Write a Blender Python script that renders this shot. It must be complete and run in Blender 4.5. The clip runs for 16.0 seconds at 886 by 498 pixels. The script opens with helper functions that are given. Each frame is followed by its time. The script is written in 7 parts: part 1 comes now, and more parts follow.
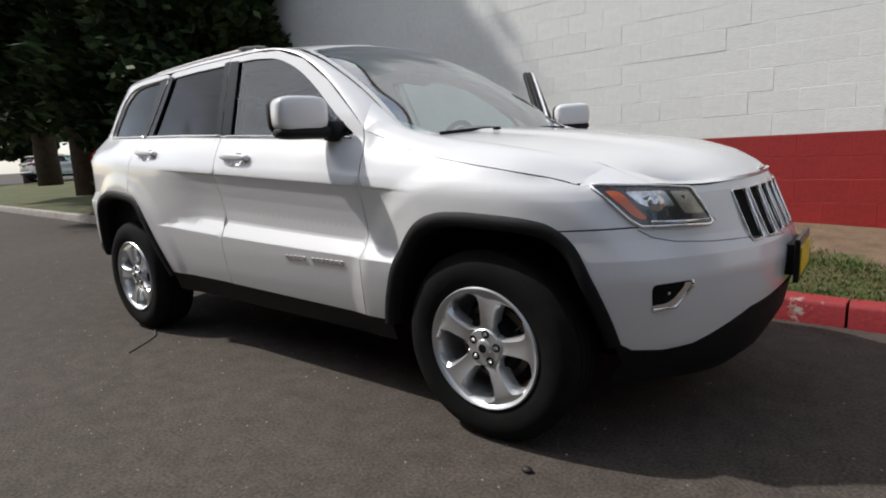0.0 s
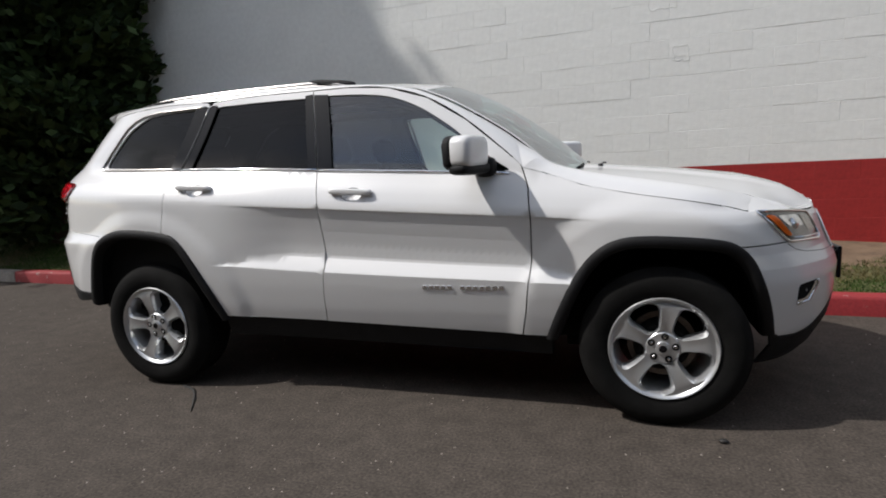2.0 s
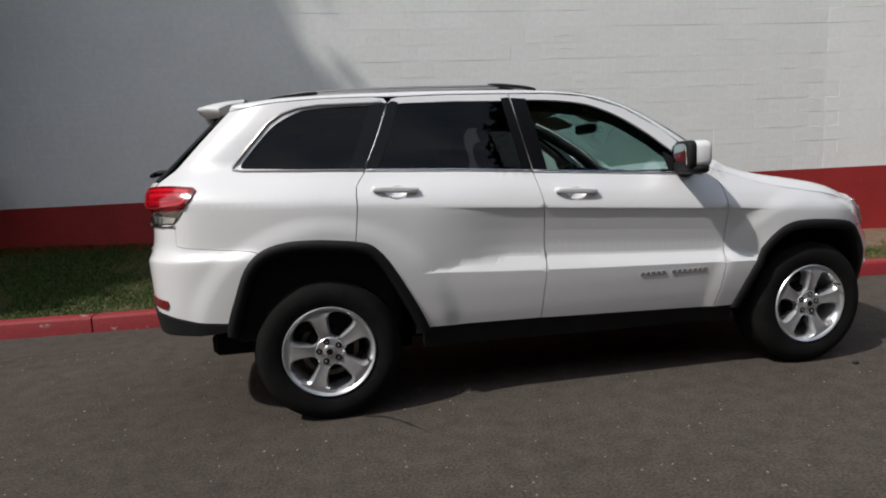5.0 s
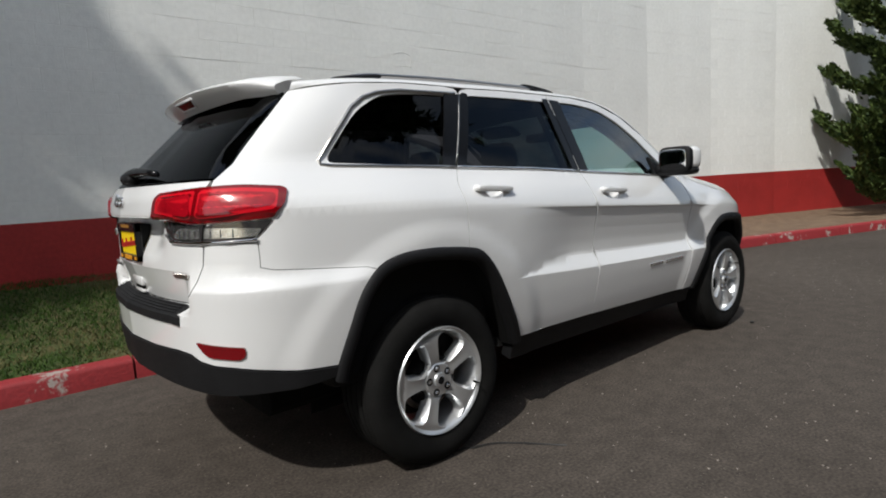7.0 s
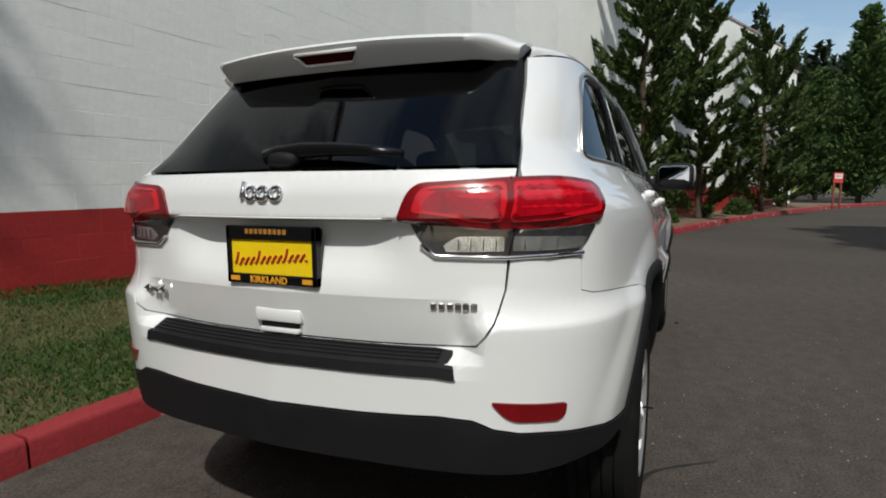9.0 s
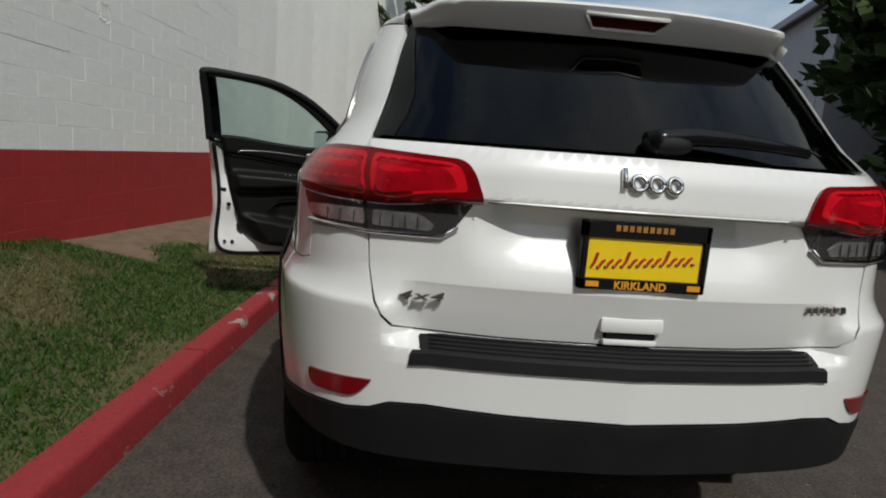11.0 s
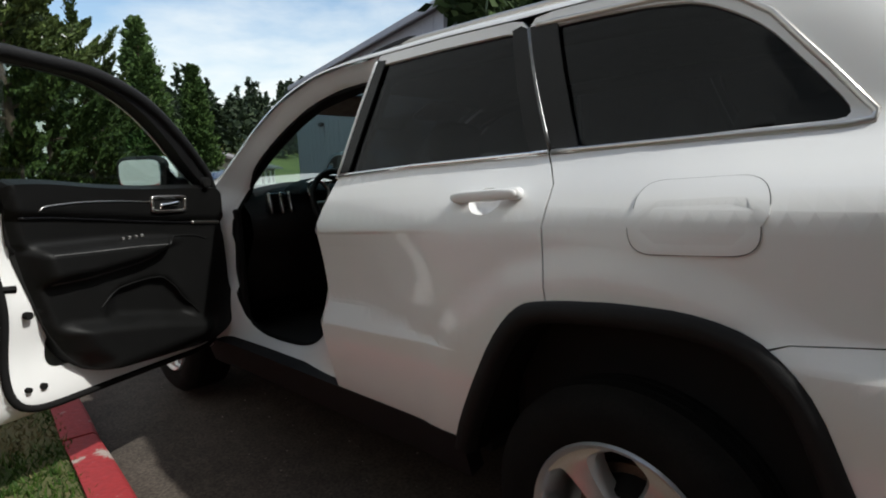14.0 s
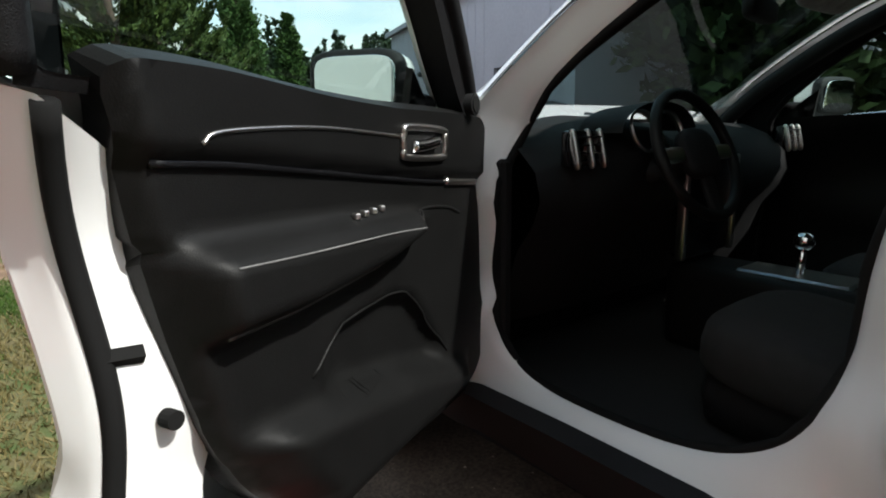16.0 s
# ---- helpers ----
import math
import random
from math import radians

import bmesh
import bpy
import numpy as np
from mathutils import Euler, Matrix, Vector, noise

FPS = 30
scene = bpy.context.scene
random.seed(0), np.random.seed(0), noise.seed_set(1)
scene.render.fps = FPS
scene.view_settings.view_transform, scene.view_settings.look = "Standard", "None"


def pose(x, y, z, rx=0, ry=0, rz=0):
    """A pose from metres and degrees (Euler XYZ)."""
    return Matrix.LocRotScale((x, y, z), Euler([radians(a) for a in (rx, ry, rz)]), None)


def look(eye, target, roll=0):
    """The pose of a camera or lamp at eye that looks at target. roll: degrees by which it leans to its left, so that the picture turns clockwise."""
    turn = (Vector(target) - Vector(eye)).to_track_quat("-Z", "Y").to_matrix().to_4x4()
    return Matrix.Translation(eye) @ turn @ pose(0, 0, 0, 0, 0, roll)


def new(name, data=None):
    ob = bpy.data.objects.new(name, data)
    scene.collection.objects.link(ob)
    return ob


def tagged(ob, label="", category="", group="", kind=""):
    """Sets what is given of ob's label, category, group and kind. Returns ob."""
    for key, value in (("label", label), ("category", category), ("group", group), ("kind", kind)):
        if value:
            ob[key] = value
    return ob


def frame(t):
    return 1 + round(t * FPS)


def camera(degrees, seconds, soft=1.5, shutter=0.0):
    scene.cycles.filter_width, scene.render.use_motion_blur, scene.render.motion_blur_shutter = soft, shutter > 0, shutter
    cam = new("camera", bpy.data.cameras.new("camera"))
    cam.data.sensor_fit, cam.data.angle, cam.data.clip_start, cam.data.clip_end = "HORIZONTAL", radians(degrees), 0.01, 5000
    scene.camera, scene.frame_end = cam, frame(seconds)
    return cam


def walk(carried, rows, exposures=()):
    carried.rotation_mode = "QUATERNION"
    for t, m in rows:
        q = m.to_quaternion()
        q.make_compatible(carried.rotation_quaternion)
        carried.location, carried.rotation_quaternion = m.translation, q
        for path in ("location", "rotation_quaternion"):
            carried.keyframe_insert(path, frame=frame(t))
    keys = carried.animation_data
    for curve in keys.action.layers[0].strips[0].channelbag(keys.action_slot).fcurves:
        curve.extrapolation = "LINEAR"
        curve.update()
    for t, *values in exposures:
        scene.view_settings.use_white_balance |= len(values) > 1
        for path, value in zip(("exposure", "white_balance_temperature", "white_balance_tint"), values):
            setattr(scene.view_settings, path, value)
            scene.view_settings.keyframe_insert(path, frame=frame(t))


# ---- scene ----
cam = camera(76.4, 16.0, soft=1.9)

PATH = [
    (0, (2.628, -2.628, 1.141), (1.405, -1.085, 0.787), -3.2),
    (0.5, (2.344, -2.892, 1.161), (1.316, -1.208, 0.833), -3.6),
    (1, (2.013, -3.131, 1.209), (1.116, -1.370, 0.904), -3.5),
    (1.5, (1.664, -3.372, 1.288), (0.891, -1.554, 0.978), -3.9),
    (2, (1.285, -3.595, 1.272), (0.676, -1.714, 0.971), -3.1),
    (2.5, (0.880, -3.775, 1.255), (0.388, -1.854, 0.994), -2.6),
    (3, (0.522, -3.884, 1.264), (0.259, -1.915, 1.031), -3.3),
    (3.5, (0.190, -3.943, 1.260), (0.076, -1.960, 1.025), -3.0),
    (4, (-0.360, -4.026, 1.261), (-0.267, -2.042, 1.032), -2.9),
    (4.5, (-0.832, -3.991, 1.275), (-0.567, -2.019, 1.066), -3.1),
    (5, (-1.360, -3.872, 1.287), (-1.005, -1.922, 1.016), -2.7),
    (5.2, (-1.535, -3.816, 1.270), (-1.131, -1.876, 0.999), -2.78),
    (7.3, (-3.171, -2.55, 1.238), (-1.764, -1.145, 1.018), -2.5),
    (7.5, (-3.273, -2.371, 1.221), (-1.802, -1.033, 1.009), -1.9),
    (8, (-3.483, -1.94, 1.201), (-1.863, -0.794, 0.949), -1.0),
    (8.5, (-3.627, -1.485, 1.197), (-1.878, -0.546, 0.956), -2.1),
    (9, (-3.694, -1.07, 1.259), (-1.866, -0.289, 1.033), -0.5),
    (9.5, (-3.915, -0.638, 1.275), (-1.988, -0.152, 1.046), -1.0),
    (10, (-3.94, -0.216, 1.281), (-1.971, 0.06, 1.064), -1.4),
    (10.2, (-3.909, -0.025, 1.277), (-1.929, 0.131, 1.037), 0.9),
    (12.3, (-3.250, 1.487, 1.254), (-1.537, 0.473, 1.036), -2.9),
    (12.5, (-3.146, 1.646, 1.244), (-1.554, 0.449, 1.061), -3.6),
    (13, (-2.848, 1.890, 1.269), (-1.304, 0.634, 1.067), -2.6),
    (13.5, (-2.476, 2.010, 1.278), (-1.023, 0.660, 1.027), -1.3),
    (14, (-2.058, 2.104, 1.285), (-0.660, 0.702, 1.002), -2.2),
    (14.5, (-1.577, 2.120, 1.285), (-0.167, 0.725, 1.029), -1.5),
    (15, (-1.130, 2.100, 1.259), (0.254, 0.668, 1.085), -3.1),
    (15.5, (-0.744, 2.029, 1.233), (0.736, 0.706, 0.990), -0.6),
    (16, (-0.434, 1.897, 1.206), (1.122, 0.713, 0.787), -1.0),
]
walk(cam, [(t, look(eye, target, roll)) for t, eye, target, roll in PATH],
     exposures=[(0, .20, 6500, 10), (2, .05, 6500, 10), (3.5, -.12, 6500, 10), (5, -.08, 6500, 10), (7.5, 0, 6500, 6), (8.5, -.08, 6500, 5), (9.5, -.32, 6500, 5), (10.2, -.42, 6500, 5), (12.5, -.42, 6500, 5), (13.2, -.18, 6500, 5), (14.0, .28, 6500, 5), (14.5, .50, 6500, 5), (15.2, .74, 6500, 5), (16, 1.0, 6500, 5)])


# ---- light ----
SUN_DIR = Vector((-0.60, -0.235, 0.74)).normalized()
sun = new("sun", bpy.data.lights.new("sun", "SUN"))
sun.data.energy, sun.data.angle, sun.data.color = 3.45, radians(1.2), (1.0, 0.965, 0.93)
sun.matrix_world = look(SUN_DIR * 60, (0, 0, 0))

world = bpy.data.worlds.new("sky_world")
scene.world = world
world.use_nodes = True
wn, wl = world.node_tree.nodes, world.node_tree.links
wn.clear()
w_out = wn.new("ShaderNodeOutputWorld")
w_bg = wn.new("ShaderNodeBackground")
w_bg.inputs["Strength"].default_value = 0.15
w_sky = wn.new("ShaderNodeTexSky")
w_sky.sky_type, w_sky.sun_disc = "NISHITA", False
w_sky.sun_elevation = math.asin(SUN_DIR.z)
w_sky.sun_rotation = math.atan2(SUN_DIR.x, SUN_DIR.y)
w_sky.air_density, w_sky.dust_density = 1.1, 1.6
w_co = wn.new("ShaderNodeTexCoord")
w_map = wn.new("ShaderNodeMapping")
w_map.inputs["Scale"].default_value = (1.0, 1.0, 3.2)
w_noise = wn.new("ShaderNodeTexNoise")
w_noise.inputs["Scale"].default_value, w_noise.inputs["Detail"].default_value = 1.7, 7.0
w_noise.inputs["Roughness"].default_value = 0.58
w_ramp = wn.new("ShaderNodeValToRGB")
w_ramp.color_ramp.elements[0].position, w_ramp.color_ramp.elements[1].position = 0.40, 0.66
w_mix = wn.new("ShaderNodeMixRGB")
w_mix.inputs["Color2"].default_value = (5.75, 5.8, 5.85, 1)
wl.new(w_co.outputs["Generated"], w_map.inputs["Vector"])
wl.new(w_map.outputs["Vector"], w_noise.inputs["Vector"])
wl.new(w_noise.outputs["Fac"], w_ramp.inputs["Fac"])
wl.new(w_ramp.outputs["Color"], w_mix.inputs["Fac"])
wl.new(w_sky.outputs["Color"], w_mix.inputs["Color1"])
wl.new(w_mix.outputs["Color"], w_bg.inputs["Color"])
wl.new(w_bg.outputs["Background"], w_out.inputs["Surface"])


# ---- materials ----
def node_mat(name):
    m = bpy.data.materials.new(name)
    m.use_nodes = True
    n = m.node_tree.nodes
    return m, n, m.node_tree.links, n["Principled BSDF"]


def surface(name, base, rough=0.5, metal=0.0, coat=0.0, vary=0.0, scale=6.0, bump=0.0, bscale=200.0, spec=0.5, second=None, per_object=0.0):
    """A plain surface: base colour with two scales of variation, fine relief and an optional second colour in patches."""
    m, n, l, p = node_mat(name)
    p.inputs["Roughness"].default_value = rough
    p.inputs["Metallic"].default_value = metal
    p.inputs["Coat Weight"].default_value = coat
    p.inputs["Coat Roughness"].default_value = 0.03
    p.inputs["Specular IOR Level"].default_value = spec
    p.inputs["Base Color"].default_value = (*base, 1)
    co = n.new("ShaderNodeTexCoord")
    if vary or second:
        big = n.new("ShaderNodeTexNoise")
        big.inputs["Scale"].default_value, big.inputs["Detail"].default_value = scale, 6.0
        l.new(co.outputs["Object"], big.inputs["Vector"])
        fine = n.new("ShaderNodeTexNoise")
        fine.inputs["Scale"].default_value, fine.inputs["Detail"].default_value = scale * 14, 4.0
        l.new(co.outputs["Object"], fine.inputs["Vector"])
        add = n.new("ShaderNodeMath")
        add.operation = "MULTIPLY_ADD"
        add.inputs[1].default_value = 0.5
        l.new(fine.outputs["Fac"], add.inputs[0])
        half = n.new("ShaderNodeMath")
        half.operation = "MULTIPLY"
        half.inputs[1].default_value = 0.5
        l.new(big.outputs["Fac"], half.inputs[0])
        l.new(half.outputs[0], add.inputs[2])
        ramp = n.new("ShaderNodeValToRGB")
        dark = second if second else tuple(c * (1 - vary) for c in base)
        lite = base if second else tuple(min(1, c * (1 + vary)) for c in base)
        ramp.color_ramp.elements[0].color, ramp.color_ramp.elements[1].color = (*dark, 1), (*lite, 1)
        ramp.color_ramp.elements[0].position, ramp.color_ramp.elements[1].position = 0.36, 0.62
        l.new(add.outputs[0], ramp.inputs["Fac"])
        col = ramp.outputs["Color"]
        if per_object:
            info = n.new("ShaderNodeObjectInfo")
            hsv = n.new("ShaderNodeHueSaturation")
            mr = n.new("ShaderNodeMapRange")
            mr.inputs["To Min"].default_value, mr.inputs["To Max"].default_value = 1 - per_object, 1 + per_object
            l.new(info.outputs["Random"], mr.inputs["Value"])
            l.new(mr.outputs["Result"], hsv.inputs["Value"])
            l.new(col, hsv.inputs["Color"])
            col = hsv.outputs["Color"]
        l.new(col, p.inputs["Base Color"])
    if bump:
        tex = n.new("ShaderNodeTexNoise")
        tex.inputs["Scale"].default_value, tex.inputs["Detail"].default_value = bscale, 5.0
        l.new(co.outputs["Object"], tex.inputs["Vector"])
        b = n.new("ShaderNodeBump")
        b.inputs["Strength"].default_value, b.inputs["Distance"].default_value = bump, 0.01
        l.new(tex.outputs["Fac"], b.inputs["Height"])
        l.new(b.outputs["Normal"], p.inputs["Normal"])
    return m


def glass(name, tint, gloss=0.04, rise=0.5):
    """A thin pane: what is behind it, tinted, under a mirror-like reflection that grows towards grazing angles."""
    m, n, l, p = node_mat(name)
    n.remove(p)
    t, g, mix, fr, power, gain = (n.new("ShaderNode" + k) for k in ("BsdfTransparent", "BsdfGlossy", "MixShader", "LayerWeight", "Math", "Math"))
    t.inputs["Color"].default_value = (*tint, 1)
    g.inputs["Roughness"].default_value = 0.01
    g.inputs["Color"].default_value = (0.95, 0.97, 1, 1)
    power.operation, power.inputs[1].default_value = "POWER", 4.0
    gain.operation, gain.inputs[1].default_value, gain.inputs[2].default_value = "MULTIPLY_ADD", rise, gloss
    l.new(fr.outputs["Facing"], power.inputs[0])
    l.new(power.outputs[0], gain.inputs[0])
    l.new(gain.outputs[0], mix.inputs["Fac"])
    l.new(t.outputs["BSDF"], mix.inputs[1])
    l.new(g.outputs["BSDF"], mix.inputs[2])
    l.new(mix.outputs["Shader"], n["Material Output"].inputs["Surface"])
    return m


def asphalt_mat():
    m, n, l, p = node_mat("asphalt")
    co = n.new("ShaderNodeTexCoord")

    def noise_tex(scale, detail=5.0):
        t = n.new("ShaderNodeTexNoise")
        t.inputs["Scale"].default_value, t.inputs["Detail"].default_value = scale, detail
        l.new(co.outputs["Object"], t.inputs["Vector"])
        return t

    wear, mid, grain = noise_tex(0.35), noise_tex(9.0, 8.0), noise_tex(75.0, 4.0)
    r1 = n.new("ShaderNodeValToRGB")
    r1.color_ramp.elements[0].position, r1.color_ramp.elements[1].position = 0.3, 0.7
    r1.color_ramp.elements[0].color, r1.color_ramp.elements[1].color = (0.056, 0.046, 0.038, 1), (0.074, 0.062, 0.052, 1)
    l.new(wear.outputs["Fac"], r1.inputs["Fac"])
    m1 = n.new("ShaderNodeMixRGB")
    m1.blend_type, m1.inputs["Fac"].default_value = "OVERLAY", 0.45
    l.new(r1.outputs["Color"], m1.inputs["Color1"])
    l.new(mid.outputs["Fac"], m1.inputs["Color2"])
    m2 = n.new("ShaderNodeMixRGB")
    m2.blend_type, m2.inputs["Fac"].default_value = "OVERLAY", 1.0
    l.new(m1.outputs["Color"], m2.inputs["Color1"])
    l.new(grain.outputs["Fac"], m2.inputs["Color2"])
    vor = n.new("ShaderNodeTexVoronoi")
    vor.inputs["Scale"].default_value = 60.0
    l.new(co.outputs["Object"], vor.inputs["Vector"])
    r2 = n.new("ShaderNodeValToRGB")
    r2.color_ramp.elements[0].position, r2.color_ramp.elements[1].position = 0.04, 0.16
    r2.color_ramp.elements[0].color, r2.color_ramp.elements[1].color = (1, 1, 1, 1), (0, 0, 0, 1)
    l.new(vor.outputs["Distance"], r2.inputs["Fac"])
    sel = n.new("ShaderNodeMath")
    sel.operation = "MULTIPLY"
    pick = n.new("ShaderNodeMath")
    pick.operation, pick.inputs[1].default_value = "GREATER_THAN", 0.70
    l.new(vor.outputs["Color"], pick.inputs[0])
    l.new(r2.outputs["Color"], sel.inputs[0])
    l.new(pick.outputs[0], sel.inputs[1])
    m3 = n.new("ShaderNodeMixRGB")
    m3.inputs["Color2"].default_value = (0.21, 0.19, 0.165, 1)
    l.new(sel.outputs[0], m3.inputs["Fac"])
    l.new(m2.outputs["Color"], m3.inputs["Color1"])
    l.new(m3.outputs["Color"], p.inputs["Base Color"])
    p.inputs["Roughness"].default_value = 0.88
    p.inputs["Specular IOR Level"].default_value = 0.25
    b = n.new("ShaderNodeBump")
    b.inputs["Strength"].default_value, b.inputs["Distance"].default_value = 0.4, 0.005
    l.new(grain.outputs["Fac"], b.inputs["Height"])
    l.new(b.outputs["Normal"], p.inputs["Normal"])
    return m


def leaf_mat(name, dark, lite):
    m, n, l, p = node_mat(name)
    geo = n.new("ShaderNodeNewGeometry")
    ramp = n.new("ShaderNodeValToRGB")
    ramp.color_ramp.elements[0].color, ramp.color_ramp.elements[1].color = (*dark, 1), (*lite, 1)
    l.new(geo.outputs["Random Per Island"], ramp.inputs["Fac"])
    l.new(ramp.outputs["Color"], p.inputs["Base Color"])
    p.inputs["Roughness"].default_value = 0.65
    p.inputs["Specular IOR Level"].default_value = 0.2
    p.inputs["Subsurface Weight"].default_value = 0.0
    return m


def kerb_mat():
    """Red paint, scratched through to grey concrete."""
    m, n, l, p = node_mat("kerb_red_paint")
    co = n.new("ShaderNodeTexCoord")
    big, fine = n.new("ShaderNodeTexNoise"), n.new("ShaderNodeTexNoise")
    big.inputs["Scale"].default_value, big.inputs["Detail"].default_value = 3.2, 8.0
    big.inputs["Roughness"].default_value = 0.7
    fine.inputs["Scale"].default_value, fine.inputs["Detail"].default_value = 40.0, 4.0
    l.new(co.outputs["Object"], big.inputs["Vector"])
    l.new(co.outputs["Object"], fine.inputs["Vector"])
    red = n.new("ShaderNodeValToRGB")
    red.color_ramp.elements[0].color, red.color_ramp.elements[1].color = (0.18, 0.014, 0.018, 1), (0.35, 0.027, 0.031, 1)
    l.new(fine.outputs["Fac"], red.inputs["Fac"])
    cut = n.new("ShaderNodeValToRGB")
    cut.color_ramp.elements[0].position, cut.color_ramp.elements[1].position = 0.585, 0.63
    l.new(big.outputs["Fac"], cut.inputs["Fac"])
    mix = n.new("ShaderNodeMixRGB")
    mix.inputs["Color2"].default_value = (0.34, 0.29, 0.26, 1)
    l.new(cut.outputs["Color"], mix.inputs["Fac"])
    l.new(red.outputs["Color"], mix.inputs["Color1"])
    l.new(mix.outputs["Color"], p.inputs["Base Color"])
    p.inputs["Roughness"].default_value = 0.7
    b = n.new("ShaderNodeBump")
    b.inputs["Strength"].default_value, b.inputs["Distance"].default_value = 0.4, 0.01
    l.new(fine.outputs["Fac"], b.inputs["Height"])
    l.new(b.outputs["Normal"], p.inputs["Normal"])
    return m


M_PAINT = surface("white_car_paint", (0.79, 0.79, 0.79), 0.32, coat=1.0, spec=0.5)
M_BLUE = surface("blue_car_paint", (0.10, 0.15, 0.22), 0.3, metal=0.4, coat=1.0)
M_TRIM = surface("black_plastic", (0.009, 0.009, 0.010), 0.6, vary=0.25, scale=9, bump=0.25, bscale=500, spec=0.25)
M_LINER = surface("dark_liner", (0.010, 0.010, 0.010), 0.9, spec=0.1)
M_RUBBER = surface("tyre_rubber", (0.009, 0.0088, 0.0085), 0.85, vary=0.35, scale=12, bump=0.3, bscale=300, spec=0.12)
M_ALLOY = surface("alloy_silver", (0.62, 0.63, 0.64), 0.33, metal=0.72, coat=0.3, vary=0.06, scale=20)
M_CHROME = surface("chrome", (0.85, 0.85, 0.86), 0.06, metal=1.0)
M_SATIN = surface("satin_metal", (0.55, 0.53, 0.51), 0.28, metal=1.0)
M_RED_LENS = surface("red_lens", (0.17, 0.001, 0.004), 0.16, coat=0.6, vary=0.15, scale=9)
M_RED_PIPE = surface("bright_red_lens", (0.58, 0.006, 0.016), 0.18, coat=0.6, vary=0.1, scale=14)
M_RED_CORE = surface("red_lens_core", (0.33, 0.003, 0.010), 0.14, coat=0.6, vary=0.3, scale=22)
M_LAMP_WARM = surface("lamp_bowl", (0.34, 0.32, 0.27), 0.25, metal=0.5, coat=1.0, vary=0.3, scale=12)
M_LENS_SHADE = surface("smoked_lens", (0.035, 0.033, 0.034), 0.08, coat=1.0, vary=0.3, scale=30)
M_CLEAR_LENS = surface("clear_lens_reflector", (0.80, 0.80, 0.82), 0.2, metal=0.85, coat=1.0, vary=0.5, scale=16)
M_AMBER = surface("amber_lens", (0.75, 0.13, 0.012), 0.12, coat=1.0)
M_DARKLAMP = surface("headlamp_inside", (0.085, 0.083, 0.080), 0.2, metal=0.6, coat=1.0, vary=0.5, scale=9)
M_GLASS_DARK = glass("privacy_glass", (0.045, 0.045, 0.05), 0.022, 0.5)
M_GLASS = glass("window_glass", (0.60, 0.75, 0.71), 0.10, 0.85)
M_SCREEN = glass("windscreen_glass", (0.55, 0.80, 0.76), 0.42, 0.55)
M_BLACKGLOSS = surface("gloss_black", (0.007, 0.007, 0.008), 0.22, spec=0.25)
M_CABIN = surface("cabin_black", (0.007, 0.007, 0.0075), 0.65, vary=0.2, scale=15, bump=0.3, bscale=600, spec=0.22)
M_CABIN_SOFT = surface("cabin_leather", (0.0045, 0.0045, 0.0045), 0.52, vary=0.2, scale=12, bump=0.10, bscale=420, spec=0.2)
M_CLOTH = surface("seat_cloth", (0.010, 0.010, 0.010), 0.9, vary=0.3, scale=30, bump=0.3, bscale=700)
M_CARPET = surface("carpet", (0.008, 0.008, 0.008), 0.95, bump=0.5, bscale=900)
M_SEAM_SHADE = surface("seam_shade_grey", (0.16, 0.16, 0.16), 0.7)
M_MIRROR = surface("mirror_glass", (0.88, 0.90, 0.90), 0.015, metal=1.0)
M_PLATE_Y = surface("yellow_plate", (0.86, 0.60, 0.01), 0.4, vary=0.05, scale=20)
M_PLATE_R = surface("red_print", (0.45, 0.02, 0.02), 0.5)
M_PLATE_O = surface("orange_print", (0.75, 0.32, 0.02), 0.5)
M_ASPHALT = asphalt_mat()
M_KERB = kerb_mat()
M_KERB_GREY = surface("kerb_concrete", (0.30, 0.27, 0.24), 0.85, vary=0.25, scale=5, bump=0.5, bscale=90)
M_WALL = surface("white_wall_paint", (0.82, 0.82, 0.785), 0.75, vary=0.05, scale=1.2, bump=0.35, bscale=55, per_object=0.015)
M_BAND = surface("red_wall_paint", (0.33, 0.022, 0.020), 0.6, vary=0.16, scale=2.0, bump=0.35, bscale=55, per_object=0.04)
M_GREY_WALL = surface("grey_metal_wall", (0.38, 0.39, 0.45), 0.6, vary=0.06, scale=0.7, bump=0.1, bscale=8)
M_CREAM = surface("cream_siding", (0.55, 0.52, 0.44), 0.7, vary=0.08, scale=2)
M_ROOF = surface("grey_roof", (0.16, 0.15, 0.15), 0.8, vary=0.2, scale=4)
M_COPING = surface("metal_coping", (0.30, 0.22, 0.20), 0.5, vary=0.15, scale=3)
M_SOIL = surface("bark_soil", (0.20, 0.135, 0.085), 0.95, second=(0.10, 0.065, 0.04), scale=7, bump=0.9, bscale=60)
M_TURF = surface("turf", (0.045, 0.075, 0.015), 0.95, second=(0.12, 0.095, 0.045), scale=0.9, bump=0.9, bscale=70)
M_BLADES = leaf_mat("grass_blades", (0.014, 0.042, 0.005), (0.054, 0.098, 0.014))
M_DRYBLADES = leaf_mat("dry_grass_blades", (0.075, 0.065, 0.022), (0.15, 0.125, 0.052))
M_NEEDLE = leaf_mat("conifer_needles", (0.016, 0.030, 0.012), (0.060, 0.095, 0.030))
M_NEEDLE_LITE = leaf_mat("juniper_needles", (0.016, 0.032, 0.009), (0.085, 0.120, 0.030))
M_HEDGE = leaf_mat("cypress_leaves", (0.020, 0.045, 0.012), (0.070, 0.120, 0.030))
M_WOODS = leaf_mat("far_woods_leaves", (0.010, 0.020, 0.011), (0.034, 0.050, 0.024))
